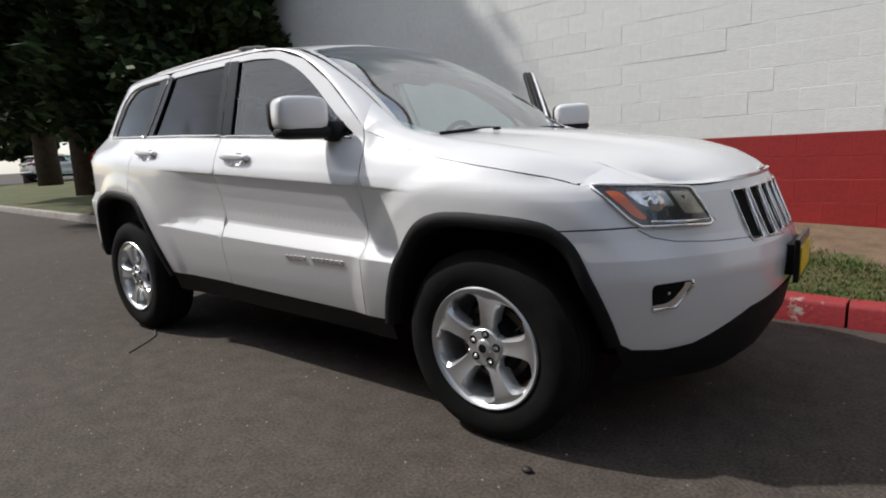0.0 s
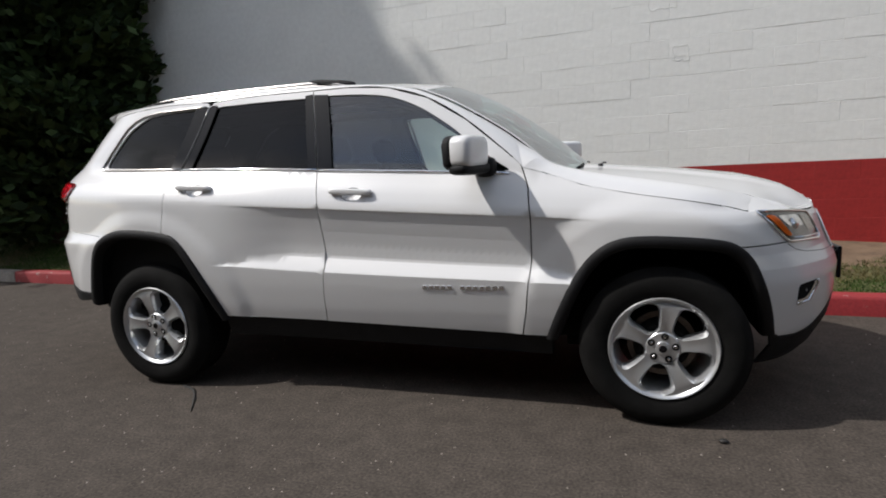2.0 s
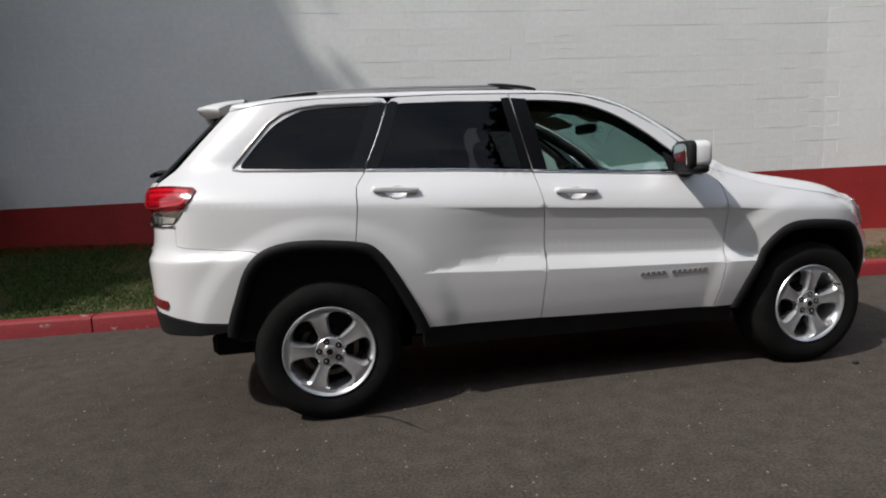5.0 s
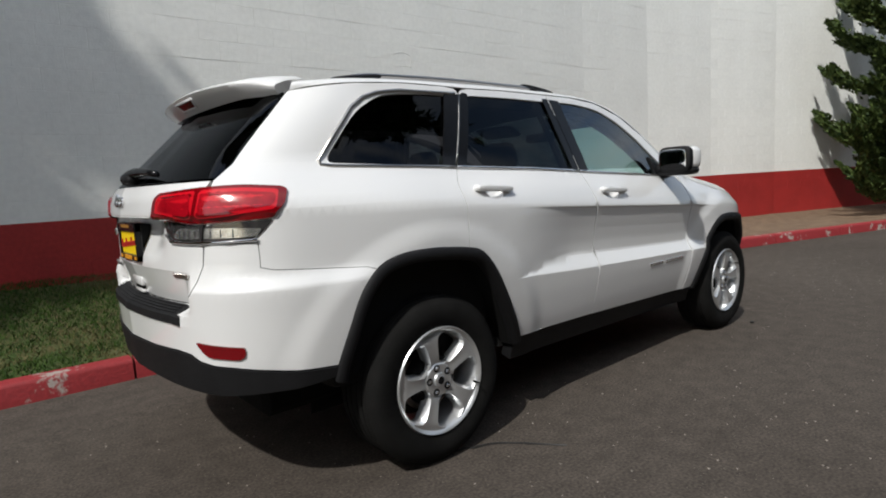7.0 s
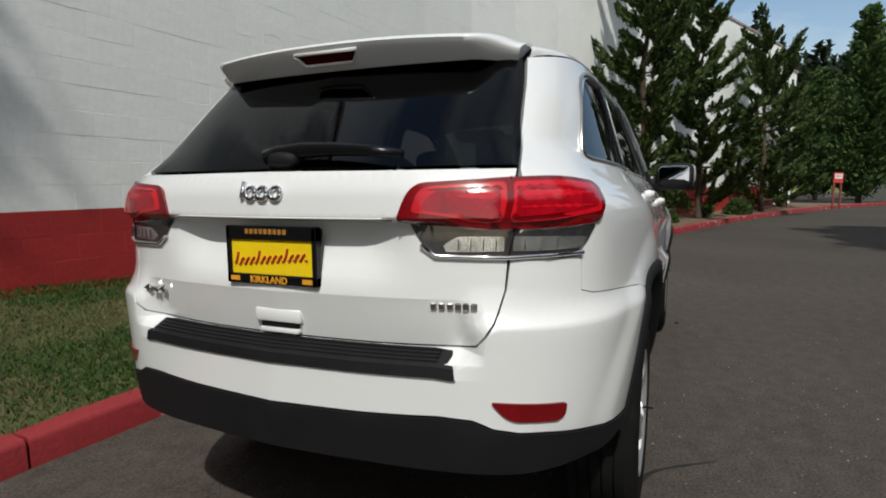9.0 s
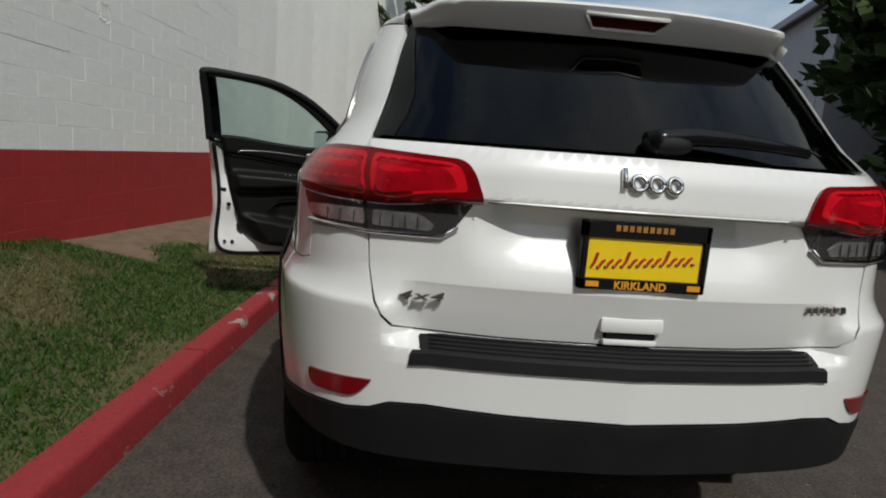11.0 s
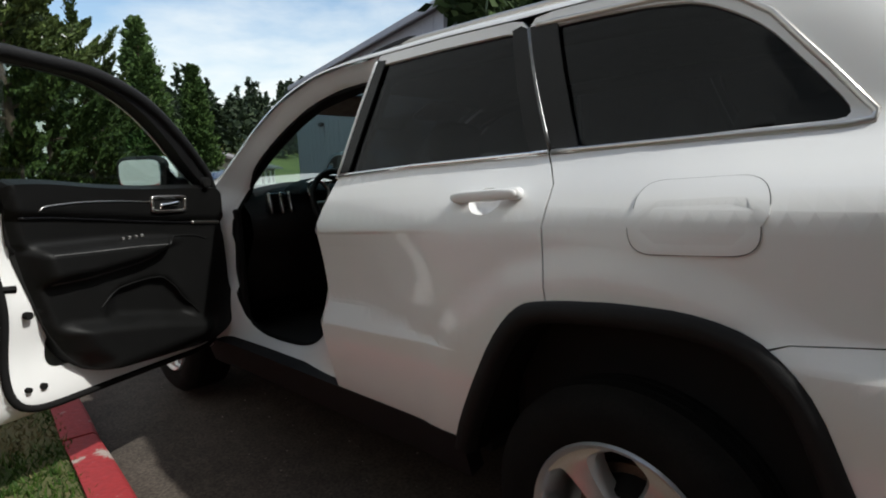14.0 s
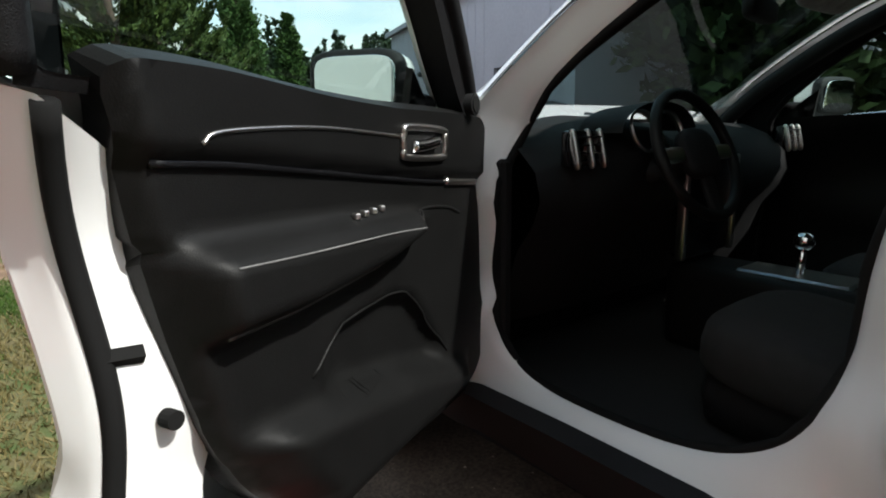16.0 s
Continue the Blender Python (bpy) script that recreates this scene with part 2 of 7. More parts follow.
M_MEADOW = surface("hill_meadow", (0.20, 0.21, 0.06), 0.95, second=(0.07, 0.10, 0.03), scale=0.12)
M_BARK = surface("bark", (0.075, 0.050, 0.035), 0.95, vary=0.4, scale=8, bump=1.0, bscale=30)
M_CONE = surface("cone_orange", (0.80, 0.10, 0.025), 0.5, vary=0.08, scale=9)
M_CONE_W = surface("cone_band", (0.8, 0.8, 0.78), 0.35)
M_TAR = surface("tar", (0.012, 0.011, 0.010), 0.6, vary=0.2, scale=30)
M_WOOD_RED = surface("red_stained_wood", (0.22, 0.055, 0.035), 0.8, vary=0.3, scale=14)
M_DOOR_GREY = surface("dark_door", (0.05, 0.055, 0.06), 0.6, vary=0.2, scale=3)


# ---- mesh helpers ----
def mesh_of(name, verts, faces, mats, idx=None, smooth=False, normals=None, sharp=None):
    me = bpy.data.meshes.new(name)
    me.from_pydata([tuple(v) for v in verts], [], [tuple(f) for f in faces])
    for m in mats if isinstance(mats, (list, tuple)) else [mats]:
        me.materials.append(m)
    if idx is not None:
        me.polygons.foreach_set("material_index", idx)
    if smooth:
        me.polygons.foreach_set("use_smooth", [True] * len(me.polygons))
    me.update()
    if sharp:
        me.set_sharp_from_angle(angle=radians(sharp))
    if normals is not None:
        me.normals_split_custom_set_from_vertices([tuple(v) for v in normals])
    return me


def part(name, me, parent, label=""):
    """One mesh object under a thing or under a part."""
    ob = new(name, me)
    ob.parent = parent
    return tagged(ob, label) if label else ob


def thing(name, label, category, loc=(0, 0, 0), group="", kind="", rz=0.0):
    ob = new(name)
    ob.matrix_world = pose(*loc, 0, 0, rz)
    bpy.context.view_layer.update()
    return tagged(ob, label, category, group, kind)


def bm_mesh(name, bm, mat, smooth=False, sharp=35):
    me = bpy.data.meshes.new(name)
    bm.normal_update()
    bm.to_mesh(me)
    bm.free()
    for m in mat if isinstance(mat, (list, tuple)) else [mat]:
        me.materials.append(m)
    if smooth:
        me.polygons.foreach_set("use_smooth", [True] * len(me.polygons))
        me.set_sharp_from_angle(angle=radians(sharp))
    return me


def box_bm(a, b, bevel=0.0, seg=2, bm=None):
    bm = bm or bmesh.new()
    r = bmesh.ops.create_cube(bm, size=1)
    for v in r["verts"]:
        v.co = Vector([(a[i] + b[i]) / 2 + v.co[i] * (b[i] - a[i]) for i in range(3)])
    if bevel:
        es = list({e for v in r["verts"] for e in v.link_edges})
        bmesh.ops.bevel(bm, geom=es, offset=bevel, segments=seg, affect="EDGES", profile=0.5)
    return bm


def lathe(profile, n=48, axis="y"):
    """Verts and faces of a closed profile (r, h) turned about the axis."""
    vs, fs, k = [], [], len(profile)
    for i in range(n):
        a = 2 * math.pi * i / n
        for r, h in profile:
            c, s = r * math.cos(a), r * math.sin(a)
            vs.append((c, h, s) if axis == "y" else (c, s, h))
    for i in range(n):
        j = (i + 1) % n
        for q in range(k):
            p = (q + 1) % k
            f = (i * k + q, j * k + q, j * k + p, i * k + p)
            fs.append(f if axis == "z" else f[::-1])
    return vs, fs


def tube(points, radius, n=8, taper=None):
    """Verts and faces of a round bar along points."""
    vs, fs = [], []
    pts = [Vector(p) for p in points]
    a = None
    for i, p in enumerate(pts):
        d = (pts[min(i + 1, len(pts) - 1)] - pts[max(i - 1, 0)]).normalized()
        if a is None or (a - d * a.dot(d)).length < .1:
            a = d.cross(Vector((0, 0, 1)))
            a = a.normalized() if a.length > 1e-4 else Vector((1, 0, 0))
        a = (a - d * a.dot(d)).normalized()
        b = d.cross(a)
        r = radius if taper is None else radius + (taper - radius) * i / (len(pts) - 1)
        vs += [p + (a * math.cos(2 * math.pi * k / n) + b * math.sin(2 * math.pi * k / n)) * r for k in range(n)]
    for i in range(len(pts) - 1):
        for k in range(n):
            fs.append((i * n + k, i * n + (k + 1) % n, (i + 1) * n + (k + 1) % n, (i + 1) * n + k))
    fs.append(tuple(range(n))[::-1])
    fs.append(tuple((len(pts) - 1) * n + k for k in range(n)))
    return vs, fs


def smooth01(a, b, x):
    t = min(1.0, max(0.0, (x - a) / (b - a)))
    return t * t * (3 - 2 * t)


def spline(pts, n):
    """n points of a Catmull-Rom curve through pts."""
    P = [Vector(p) for p in pts]
    P = [P[0] * 2 - P[1], *P, P[-1] * 2 - P[-2]]
    out = []
    for i in range(n):
        t = i / (n - 1) * (len(P) - 3)
        k = min(int(t), len(P) - 4)
        f = t - k
        a, b, c, d = P[k:k + 4]
        out.append(0.5 * ((2 * b) + (c - a) * f + (2 * a - 5 * b + 4 * c - d) * f * f + (3 * b - a - 3 * c + d) * f ** 3))
    return out


# ---- the lie of the land ----
KERB_LINE = [(-60, 6.2), (-40, 4.2), (-20, 2.72), (-12, 2.26), (-6, 1.88), (-2, 1.69), (0, 1.555), (1.2, 1.450), (2.2, 1.355), (4, 1.25), (6, 1.0), (8, .35), (12, -.95), (16, -2.2), (20, -3.6), (25, -5.75), (29, -7.8), (34, -10.9), (42, -16.5), (60, -30)]
WALL_LINE = [(-12.0, 4.10), (5.5, 3.1375), (7.28, 2.947), (9.125, 2.569), (11.03, 2.003), (13.0, 1.251), (28.0, -5.1)]
WALL_TOP = 7.6
BAND_TOP = 1.085


def kerb_y(x):
    return float(np.interp(x, [p[0] for p in KERB_LINE], [p[1] for p in KERB_LINE]))


def wall_y(x):
    return float(np.interp(x, [p[0] for p in WALL_LINE], [p[1] for p in WALL_LINE]))


def bank_z(x, t):
    """Height of the planted strip, t from the kerb (0) to the wall (1)."""
    top = float(np.interp(x, [-30, -12, -5, -1, 1.5, 4.5, 9, 30], [1.0, .80, .62, .52, .36, .22, .14, .16]))
    return .085 + (top - .085) * (t ** 1.25)


def ground_z(x, y):
    """The road falls a little towards the kerb."""
    return -.05 * smooth01(1.0, .25, kerb_y(x) - y)


def make_ground():
    xs = sorted(set([-420, -200, -100, -70] + [-50 + 2.0 * i for i in range(51)] + [-8 + .5 * i for i in range(36)] + [70, 100, 200, 420]))
    vs, fs = [], []
    offs = [-420, -200, -90, -40, -22, -12, -7, -4.2, -2.6, -1.6, -1.1, -.8, -.5, -.25, -.1, .05, 3, 40, 420]
    for x in xs:
        k = kerb_y(x)
        for o in offs:
            vs.append((x, k + o, ground_z(x, k + o)))
    q = len(offs)
    for i in range(len(xs) - 1):
        for j in range(q - 1):
            fs.append((i * q + j, (i + 1) * q + j, (i + 1) * q + j + 1, i * q + j + 1))
    tagged(new("ground", mesh_of("ground", vs, fs, M_ASPHALT, smooth=True)), "worn grey-brown asphalt road with pale grit", "road", kind="structure")


def make_bank():
    """Turf and bark between the kerb and the wall."""
    xs = [-45 + 1.0 * i for i in range(36)] + [-9 + .35 * i for i in range(120)]
    vs, fs, idx = [], [], []
    n = 14
    for x in xs:
        a, b = kerb_y(x) + .12, wall_y(x) + .25 + 22 * smooth01(-11.9, -14, x)
        for j in range(n + 1):
            t = j / n
            z = bank_z(x, t) + .018 * noise.noise(Vector((x * 1.7, t * 5, 0))) * math.sin(math.pi * t)
            vs.append((x, a + (b - a) * t, z))
    for i in range(len(xs) - 1):
        for j in range(n):
            fs.append((i * (n + 1) + j, (i + 1) * (n + 1) + j, (i + 1) * (n + 1) + j + 1, i * (n + 1) + j + 1))
            x, t = xs[i], (j + .5) / n
            bare = x > 5.6 + .8 * noise.noise(Vector((x, t * 3, 4))) or (x > 1.0 and t > .46 + .3 * noise.noise(Vector((x * .9, t, 9))) and x < 6)
            idx.append(1 if bare else 0)
    tagged(new("verge", mesh_of("verge", vs, fs, [M_TURF, M_SOIL], idx, smooth=True)), "sloping verge of patchy turf and bare bark soil", "verge", kind="structure")
    # blades of grass
    rnd = np.random.RandomState(3)
    for name, mat, count, lo, hi in (("grass", M_BLADES, 62000, .014, .036), ("dry_grass", M_DRYBLADES, 26000, .012, .030)):
        vs, fs = [], []
        while len(fs) < count:
            x = rnd.uniform(-9, 5.6)
            t = rnd.uniform(0.0, 1.0)
            if rnd.rand() > np.interp(x, [-9, -5, 5.6], [.25, 1, 1]):
                continue
            d = noise.noise(Vector((x * .8, t * 2.2, 2.0))) + .35 * noise.noise(Vector((x * 3, t * 7, 1.0)))
            dry = d > .14 + .10 * rnd.normal()
            if (name == "dry_grass") != dry or (x > 1.0 and t > .46 + .3 * noise.noise(Vector((x * .9, t, 9))) + rnd.uniform(-.04, .10)):
                continue
            a, b = kerb_y(x) + .12, wall_y(x) + .02
            y, z = a + (b - a) * t, bank_z(x, t)
            h, w, an = rnd.uniform(lo, hi), rnd.uniform(.003, .006), rnd.uniform(0, 6.28)
            lx, ly = rnd.normal(0, .02), rnd.normal(0, .02)
            k = len(vs)
            cx, sx = math.cos(an) * w, math.sin(an) * w
            vs += [(x - cx, y - sx, z - .005), (x + cx, y + sx, z - .005), (x + lx, y + ly, z + h)]
            fs.append((k, k + 1, k + 2))
        tagged(new(name, mesh_of(name, vs, fs, mat)), "short mown grass on the verge" if name == "grass" else "yellowed dry grass on the verge", "grass", kind="stuff")


def kerb_piece_mesh(p0, p1, mat, z0=-.06, z1=.105, w=.15):
    """One kerb stone from p0 to p1 with a rounded nose."""
    d = Vector((p1[0] - p0[0], p1[1] - p0[1], 0)).normalized()
    nrm = Vector((-d.y, d.x, 0))
    prof = [(0, z0 - .05), (.004, z1 - .03), (.012, z1 - .010), (.028, z1), (w, z1), (w, z0 - .05)]
    vs, fs = [], []
    steps = 5
    for i in range(steps + 1):
        t = i / steps
        e = .006 if i in (0, steps) else 0
        for a, z in prof:
            p = Vector((p0[0], p0[1], 0)).lerp(Vector((p1[0], p1[1], 0)), t) + nrm * (a + e + .004 * noise.noise(Vector((p0[0] + t * 3, a * 9, z * 9))))
            vs.append((p.x, p.y, z - e + .004 * noise.noise(Vector((p0[0] * 2 + t * 4, a * 5, 3)))))
    k = len(prof)
    for i in range(steps):
        for j in range(k - 1):
            fs.append((i * k + j, (i + 1) * k + j, (i + 1) * k + j + 1, i * k + j + 1))
    fs += [tuple(range(k)), tuple(range(steps * k, steps * k + k))[::-1]]
    return mesh_of("kerb_stone", vs, fs, mat, smooth=True, sharp=50)


def make_kerb():
    kerb = tagged(new("kerb"), "scuffed red-painted concrete kerb along the verge", "kerb", kind="structure")
    x = -44.0
    while x < 34:
        L = 1.55 if -9 < x < 14 else 3.1
        a, b = (x + .008, kerb_y(x + .008)), (x + L - .008, kerb_y(x + L - .008))
        part("kerb_stone", kerb_piece_mesh(a, b, M_KERB if x > -9.2 else M_KERB_GREY), kerb)
        x += L
    # the island across the road, whose kerb curves away
    isl = [(-40, -5.0), (-20, -5.05), (-8, -5.1), (-4, -5.15), (-2.4, -5.3), (-1.2, -5.75), (-.3, -6.5), (.2, -7.5), (.4, -9), (.4, -16)]
    pts = spline([(p[0], p[1], 0) for p in isl], 60)
    k2 = tagged(new("kerb"), "scuffed red-painted concrete kerb round a planted island", "kerb", kind="structure")
    for a, b in zip(pts[:-1], pts[1:]):
        part("kerb_stone", kerb_piece_mesh((b.x, b.y), (a.x, a.y), M_KERB), k2)
    vs, fs = [], []
    for p in pts:
        for j in range(7):
            t = j / 6
            q = Vector((p.x - .1, p.y - .1, .09)).lerp(Vector((min(p.x, -2.0) - 3, -26, .9)), t)
            vs.append(tuple(q))
    for i in range(len(pts) - 1):
        for j in range(6):
            fs.append((i * 7 + j, i * 7 + j + 1, (i + 1) * 7 + j + 1, (i + 1) * 7 + j))
    tagged(new("island_turf", mesh_of("island_turf", vs, fs, M_TURF, smooth=True)), "patchy turf on a planted island", "verge", kind="structure")


# ---- the block wall ----
def block_face(w, h, d=.0022, c=.0034):
    """The face of one block: a panel with chamfered edges, in x and z, its front towards -y."""
    return [(0, 0, 0), (w, 0, 0), (w, 0, h), (0, 0, h), (c, -d, c), (w - c, -d, c), (w - c, -d, h - c), (c, -d, h - c)], [(4, 5, 6, 7), (0, 1, 5, 4), (1, 2, 6, 5), (2, 3, 7, 6), (3, 0, 4, 7)]


WALL_SEG = []


def make_walls():
    for k in range(len(WALL_LINE) - 1):
        a, b = Vector((*WALL_LINE[k], 0)), Vector((*WALL_LINE[k + 1], 0))
        L = (b - a).length
        ang = math.atan2(b.y - a.y, b.x - a.x)
        m = Matrix.Translation(a) @ Matrix.Rotation(ang, 4, "Z")
        name = ("wall_north", "wall_bend_1", "wall_bend_2", "wall_bend_3", "wall_bend_4", "wall_east")[k]
        wall = tagged(new(name), "tall painted concrete-block wall, white above a red band", "wall", kind="structure")
        wall.matrix_world = m
        part("wall_core", bm_mesh("wall_core", box_bm((0, .0, BAND_TOP), (L, .3, WALL_TOP)), M_WALL), wall)
        part("wall_foot", bm_mesh("wall_foot", box_bm((0, .0, -.3), (L, .3, BAND_TOP)), M_BAND), wall)
        part("coping", bm_mesh("coping", box_bm((0, -.04, WALL_TOP), (L, .36, WALL_TOP + .10), .01, 1), M_COPING), wall)
        WALL_SEG.append((wall, L, k))
        if k == 0:
            part("wall_return", bm_mesh("wall_return", box_bm((.004, .3, -.3), (.3, 14, WALL_TOP)), M_WALL), wall)
    # lower end of the building
    e = Vector((*WALL_LINE[-1], 0))
    d = (e - Vector((*WALL_LINE[-2], 0))).normalized()
    low = bm_mesh("building_end", box_bm((0, .25, -.3), (3.6, 6, 6.9)), M_WALL)
    ob = tagged(new("wall_end", low), "lower white end of the block building", "wall", kind="structure")
    ob.matrix_world = Matrix.Translation(e) @ Matrix.Rotation(math.atan2(d.y, d.x), 4, "Z")
    cop = bm_mesh("building_end_coping", box_bm((-.02, .2, 6.9), (3.65, 6.05, 7.0)), M_COPING)
    part("coping", cop, ob)


# ---- trees ----
def leaf_quads(rnd, centres, dirs, length, width, spread):
    """Many small pointed leaves: verts and faces."""
    n = len(centres)
    C = np.array(centres)
    D = np.array(dirs) + rnd.normal(0, spread, (n, 3))
    D /= np.linalg.norm(D, axis=1)[:, None] + 1e-9
    A = np.cross(D, rnd.normal(0, 1, (n, 3)))
    A /= np.linalg.norm(A, axis=1)[:, None] + 1e-9
    L = rnd.uniform(length * .6, length * 1.35, (n, 1))
    W = rnd.uniform(width * .7, width * 1.3, (n, 1))
    v = np.stack([C - D * L * .5, C + A * W, C + D * L * .6, C - A * W], 1).reshape(-1, 3)
    f = np.arange(4 * n).reshape(n, 4)
    return v.tolist(), f.tolist()


def conifer(name, label, base, height, radius, z0, seed, mat, leaves, lean=(0, 0), trunk=.22, profile="cone", group="", tip=.30, thick=None, gap=.0, rag=(.62, 1.12)):
    """An evergreen: a tapered trunk, drooping limbs and a crown of needle sprays."""
    rnd = np.random.RandomState(seed)
    tree = thing(name, label, "tree", base, group)
    axis = [(lean[0] * t * t + .06 * noise.noise(Vector((seed, t * 3, 0))), lean[1] * t * t, height * t - (.1 if t == 0 else 0)) for t in [i / 9 for i in range(10)]]
    vs, fs = tube(axis, trunk, 10, .03)
    part("trunk", mesh_of("trunk", vs, fs, M_BARK, smooth=True), tree)
    centres, dirs, lv, lf = [], [], [], []
    limbs = int(60 + height * 10)
    for i in range(limbs):
        t = (i + rnd.rand()) / limbs
        z = z0 + (height - z0) * t
        if profile == "cone":
            r = radius * (1 - t) ** .8 + .12
            r *= .6 + .4 * min(1, t * 7)
        elif profile == "spire":
            r = radius * (1 - t) ** .62 * min(1, .55 + t * 5) + .08
        elif profile == "full":
            r = radius * min(1, .80 + t * 1.4) * (1 - .88 * smooth01(.74, 1.0, t))
        elif profile == "column":
            r = radius * (math.sin(math.pi * min(1, t * .92 + .08)) ** .55)
        else:
            r = radius * (math.sin(math.pi * (t * .86 + .12)) ** .7)
        r *= rnd.uniform(*rag) * (1 + .25 * noise.noise(Vector((seed + t * 6, i * .7, 0))))
        if gap and rnd.rand() < gap:
            continue
        a = rnd.uniform(0, 2 * math.pi)
        q = Vector((lean[0] * (z / height) ** 2, lean[1] * (z / height) ** 2, z))
        up = rnd.uniform(-.1, .25) if profile not in ("column", "spire") else rnd.uniform(.7, 1.3)
        d = Vector((math.cos(a), math.sin(a), up))
        end = q + d * r
        if r > .5:
            k = len(lv)
            w, g = tube([q, q.lerp(end, .55) + Vector((0, 0, -.04 * r)), end], .018 + .012 * r, 5, .006)
            lv += w
            lf += [tuple(k + j for j in face) for face in g]
        m = max(3, int(leaves / limbs * (.35 + r / radius)))
        for _ in range(m):
            s = rnd.uniform(.18, 1.0) ** .7
            p = q.lerp(end, s)
            wid = (.10 + .16 * r) * (1.1 - s * .6)
            centres.append((p.x + rnd.normal(0, wid), p.y + rnd.normal(0, wid), p.z + rnd.normal(0, wid * .55)))
            dirs.append((d.x, d.y, d.z * .5 + (.25 if profile != "column" else .8)))
    if lv:
        part("branchwork", mesh_of("branchwork", lv, lf, M_BARK), tree)
    vs, fs = leaf_quads(rnd, centres, dirs, tip, thick or tip * .22, .45)
    part("crown", mesh_of("crown", vs, fs, mat), tree)
    return tree


def juniper(base, height, seed, spires, reach, leaves):
    """A wind-twisted juniper: a crooked stem with upswept limbs, each carrying flat sprays of twigs that end in pointed shoots."""
    rnd = np.random.RandomState(seed)
    tree = thing("juniper", "ragged dark green juniper with twisted limbs by the wall", "tree", base, "junipers along the wall")
    pts = [(.10 * i / 6 * rnd.normal(), .10 * i / 6 * rnd.normal(), height * i / 6 - .05) for i in range(7)]
    line = spline(pts, 40)
    vs, fs = tube(line, .13, 8, .012)
    part("stem", mesh_of("stem", vs, fs, M_BARK, smooth=True), tree)
    n = int(height * spires)
    C, D, lv, lf = [], [], [], []
    for k in range(n):
        t = .04 + .96 * (k + rnd.rand()) / n
        p = np.array(line[min(39, int(t * 39))])
        ang = k * 2.4 + rnd.uniform(-.6, .6)
        L = reach * (1.0 - .60 * t) * rnd.choice((.45, .62, .80, .95, 1.12, 1.32))
        d = np.array((math.cos(ang), math.sin(ang), rnd.uniform(-.12, .22) + .25 * t))
        d /= np.linalg.norm(d)
        up = np.array((0, 0, 1.0))
        side = np.cross(d, up)
        bend = rnd.uniform(.22, .70)
        limb = lambda u: p + d * (L * u) + up * (bend * L * u * u * u)
        o = len(lv)
        w, g = tube([limb(0), limb(.35), limb(.7), limb(1)], .016 + .014 * L, 5, .004)
        lv += w
        lf += [tuple(o + j for j in f) for f in g]
        twigs = 13
        per = max(8, int(leaves / (n * twigs) * (.4 + L / reach)))
        for j in range(twigs):
            u = .16 + .86 * (j + rnd.rand() * .6) / twigs
            lean = rnd.uniform(.15, .80) * (1 if j % 2 else -1)
            td = d * math.cos(lean) + side * math.sin(lean) + up * rnd.uniform(.10, .75)
            tl = (.16 + .30 * L * (1.05 - .6 * u)) * rnd.uniform(.55, 1.25)
            v = rnd.rand(per, 1) ** .75
            C.append(limb(u) + td * tl * v + up * (.30 * tl * v * v) + rnd.normal(0, 1, (per, 3)) * (.060 * (1.12 - v)))
            D.append(np.tile(td + up * .4, (per, 1)))
    m = max(40, int(leaves * .012))
    v = rnd.rand(m, 1)
    C.append(np.array(line[39]) + np.array((0, 0, .55)) * (v - .4) + rnd.normal(0, .07, (m, 3)) * (1.1 - v))
    D.append(np.tile(np.array((0, 0, 1.0)), (m, 1)))
    part("branchwork", mesh_of("branchwork", lv, lf, M_BARK), tree)
    vs, fs = leaf_quads(rnd, np.concatenate(C), np.concatenate(D), .120, .026, .45)
    part("crown", mesh_of("crown", vs, fs, M_NEEDLE_LITE), tree)
    return tree


def shrub(base, r, h, seed, mat=None):
    rnd = np.random.RandomState(seed)
    ob = thing("shrub", "low rounded green shrub on bark soil", "shrub", base, "shrubs along the wall")
    centres, dirs, vs0, fs0 = [], [], [], []
    for i in range(9):
        a = rnd.uniform(0, 6.28)
        k = len(vs0)
        w, g = tube([(0, 0, 0), (.4 * r * math.cos(a), .4 * r * math.sin(a), h * .5), (.8 * r * math.cos(a), .8 * r * math.sin(a), h * rnd.uniform(.6, .95))], .014, 5, .004)
        vs0 += w
        fs0 += [tuple(k + j for j in f) for f in g]
    part("stem_cluster", mesh_of("stem_cluster", vs0, fs0, M_BARK), ob)
    for _ in range(2600):
        d = Vector(rnd.normal(0, 1, 3))
        d.z = abs(d.z)
        d.normalize()
        s = rnd.uniform(.55, 1.0) * (1 + .2 * noise.noise(d * 2.5 + Vector((seed, 0, 0))))
        centres.append((d.x * r * s, d.y * r * s, d.z * h * s + .03))
        dirs.append(tuple(d))
    vs, fs = leaf_quads(rnd, centres, dirs, .09, .022, .6)
    part("crown", mesh_of("crown", vs, fs, mat or M_HEDGE), ob)
    return ob


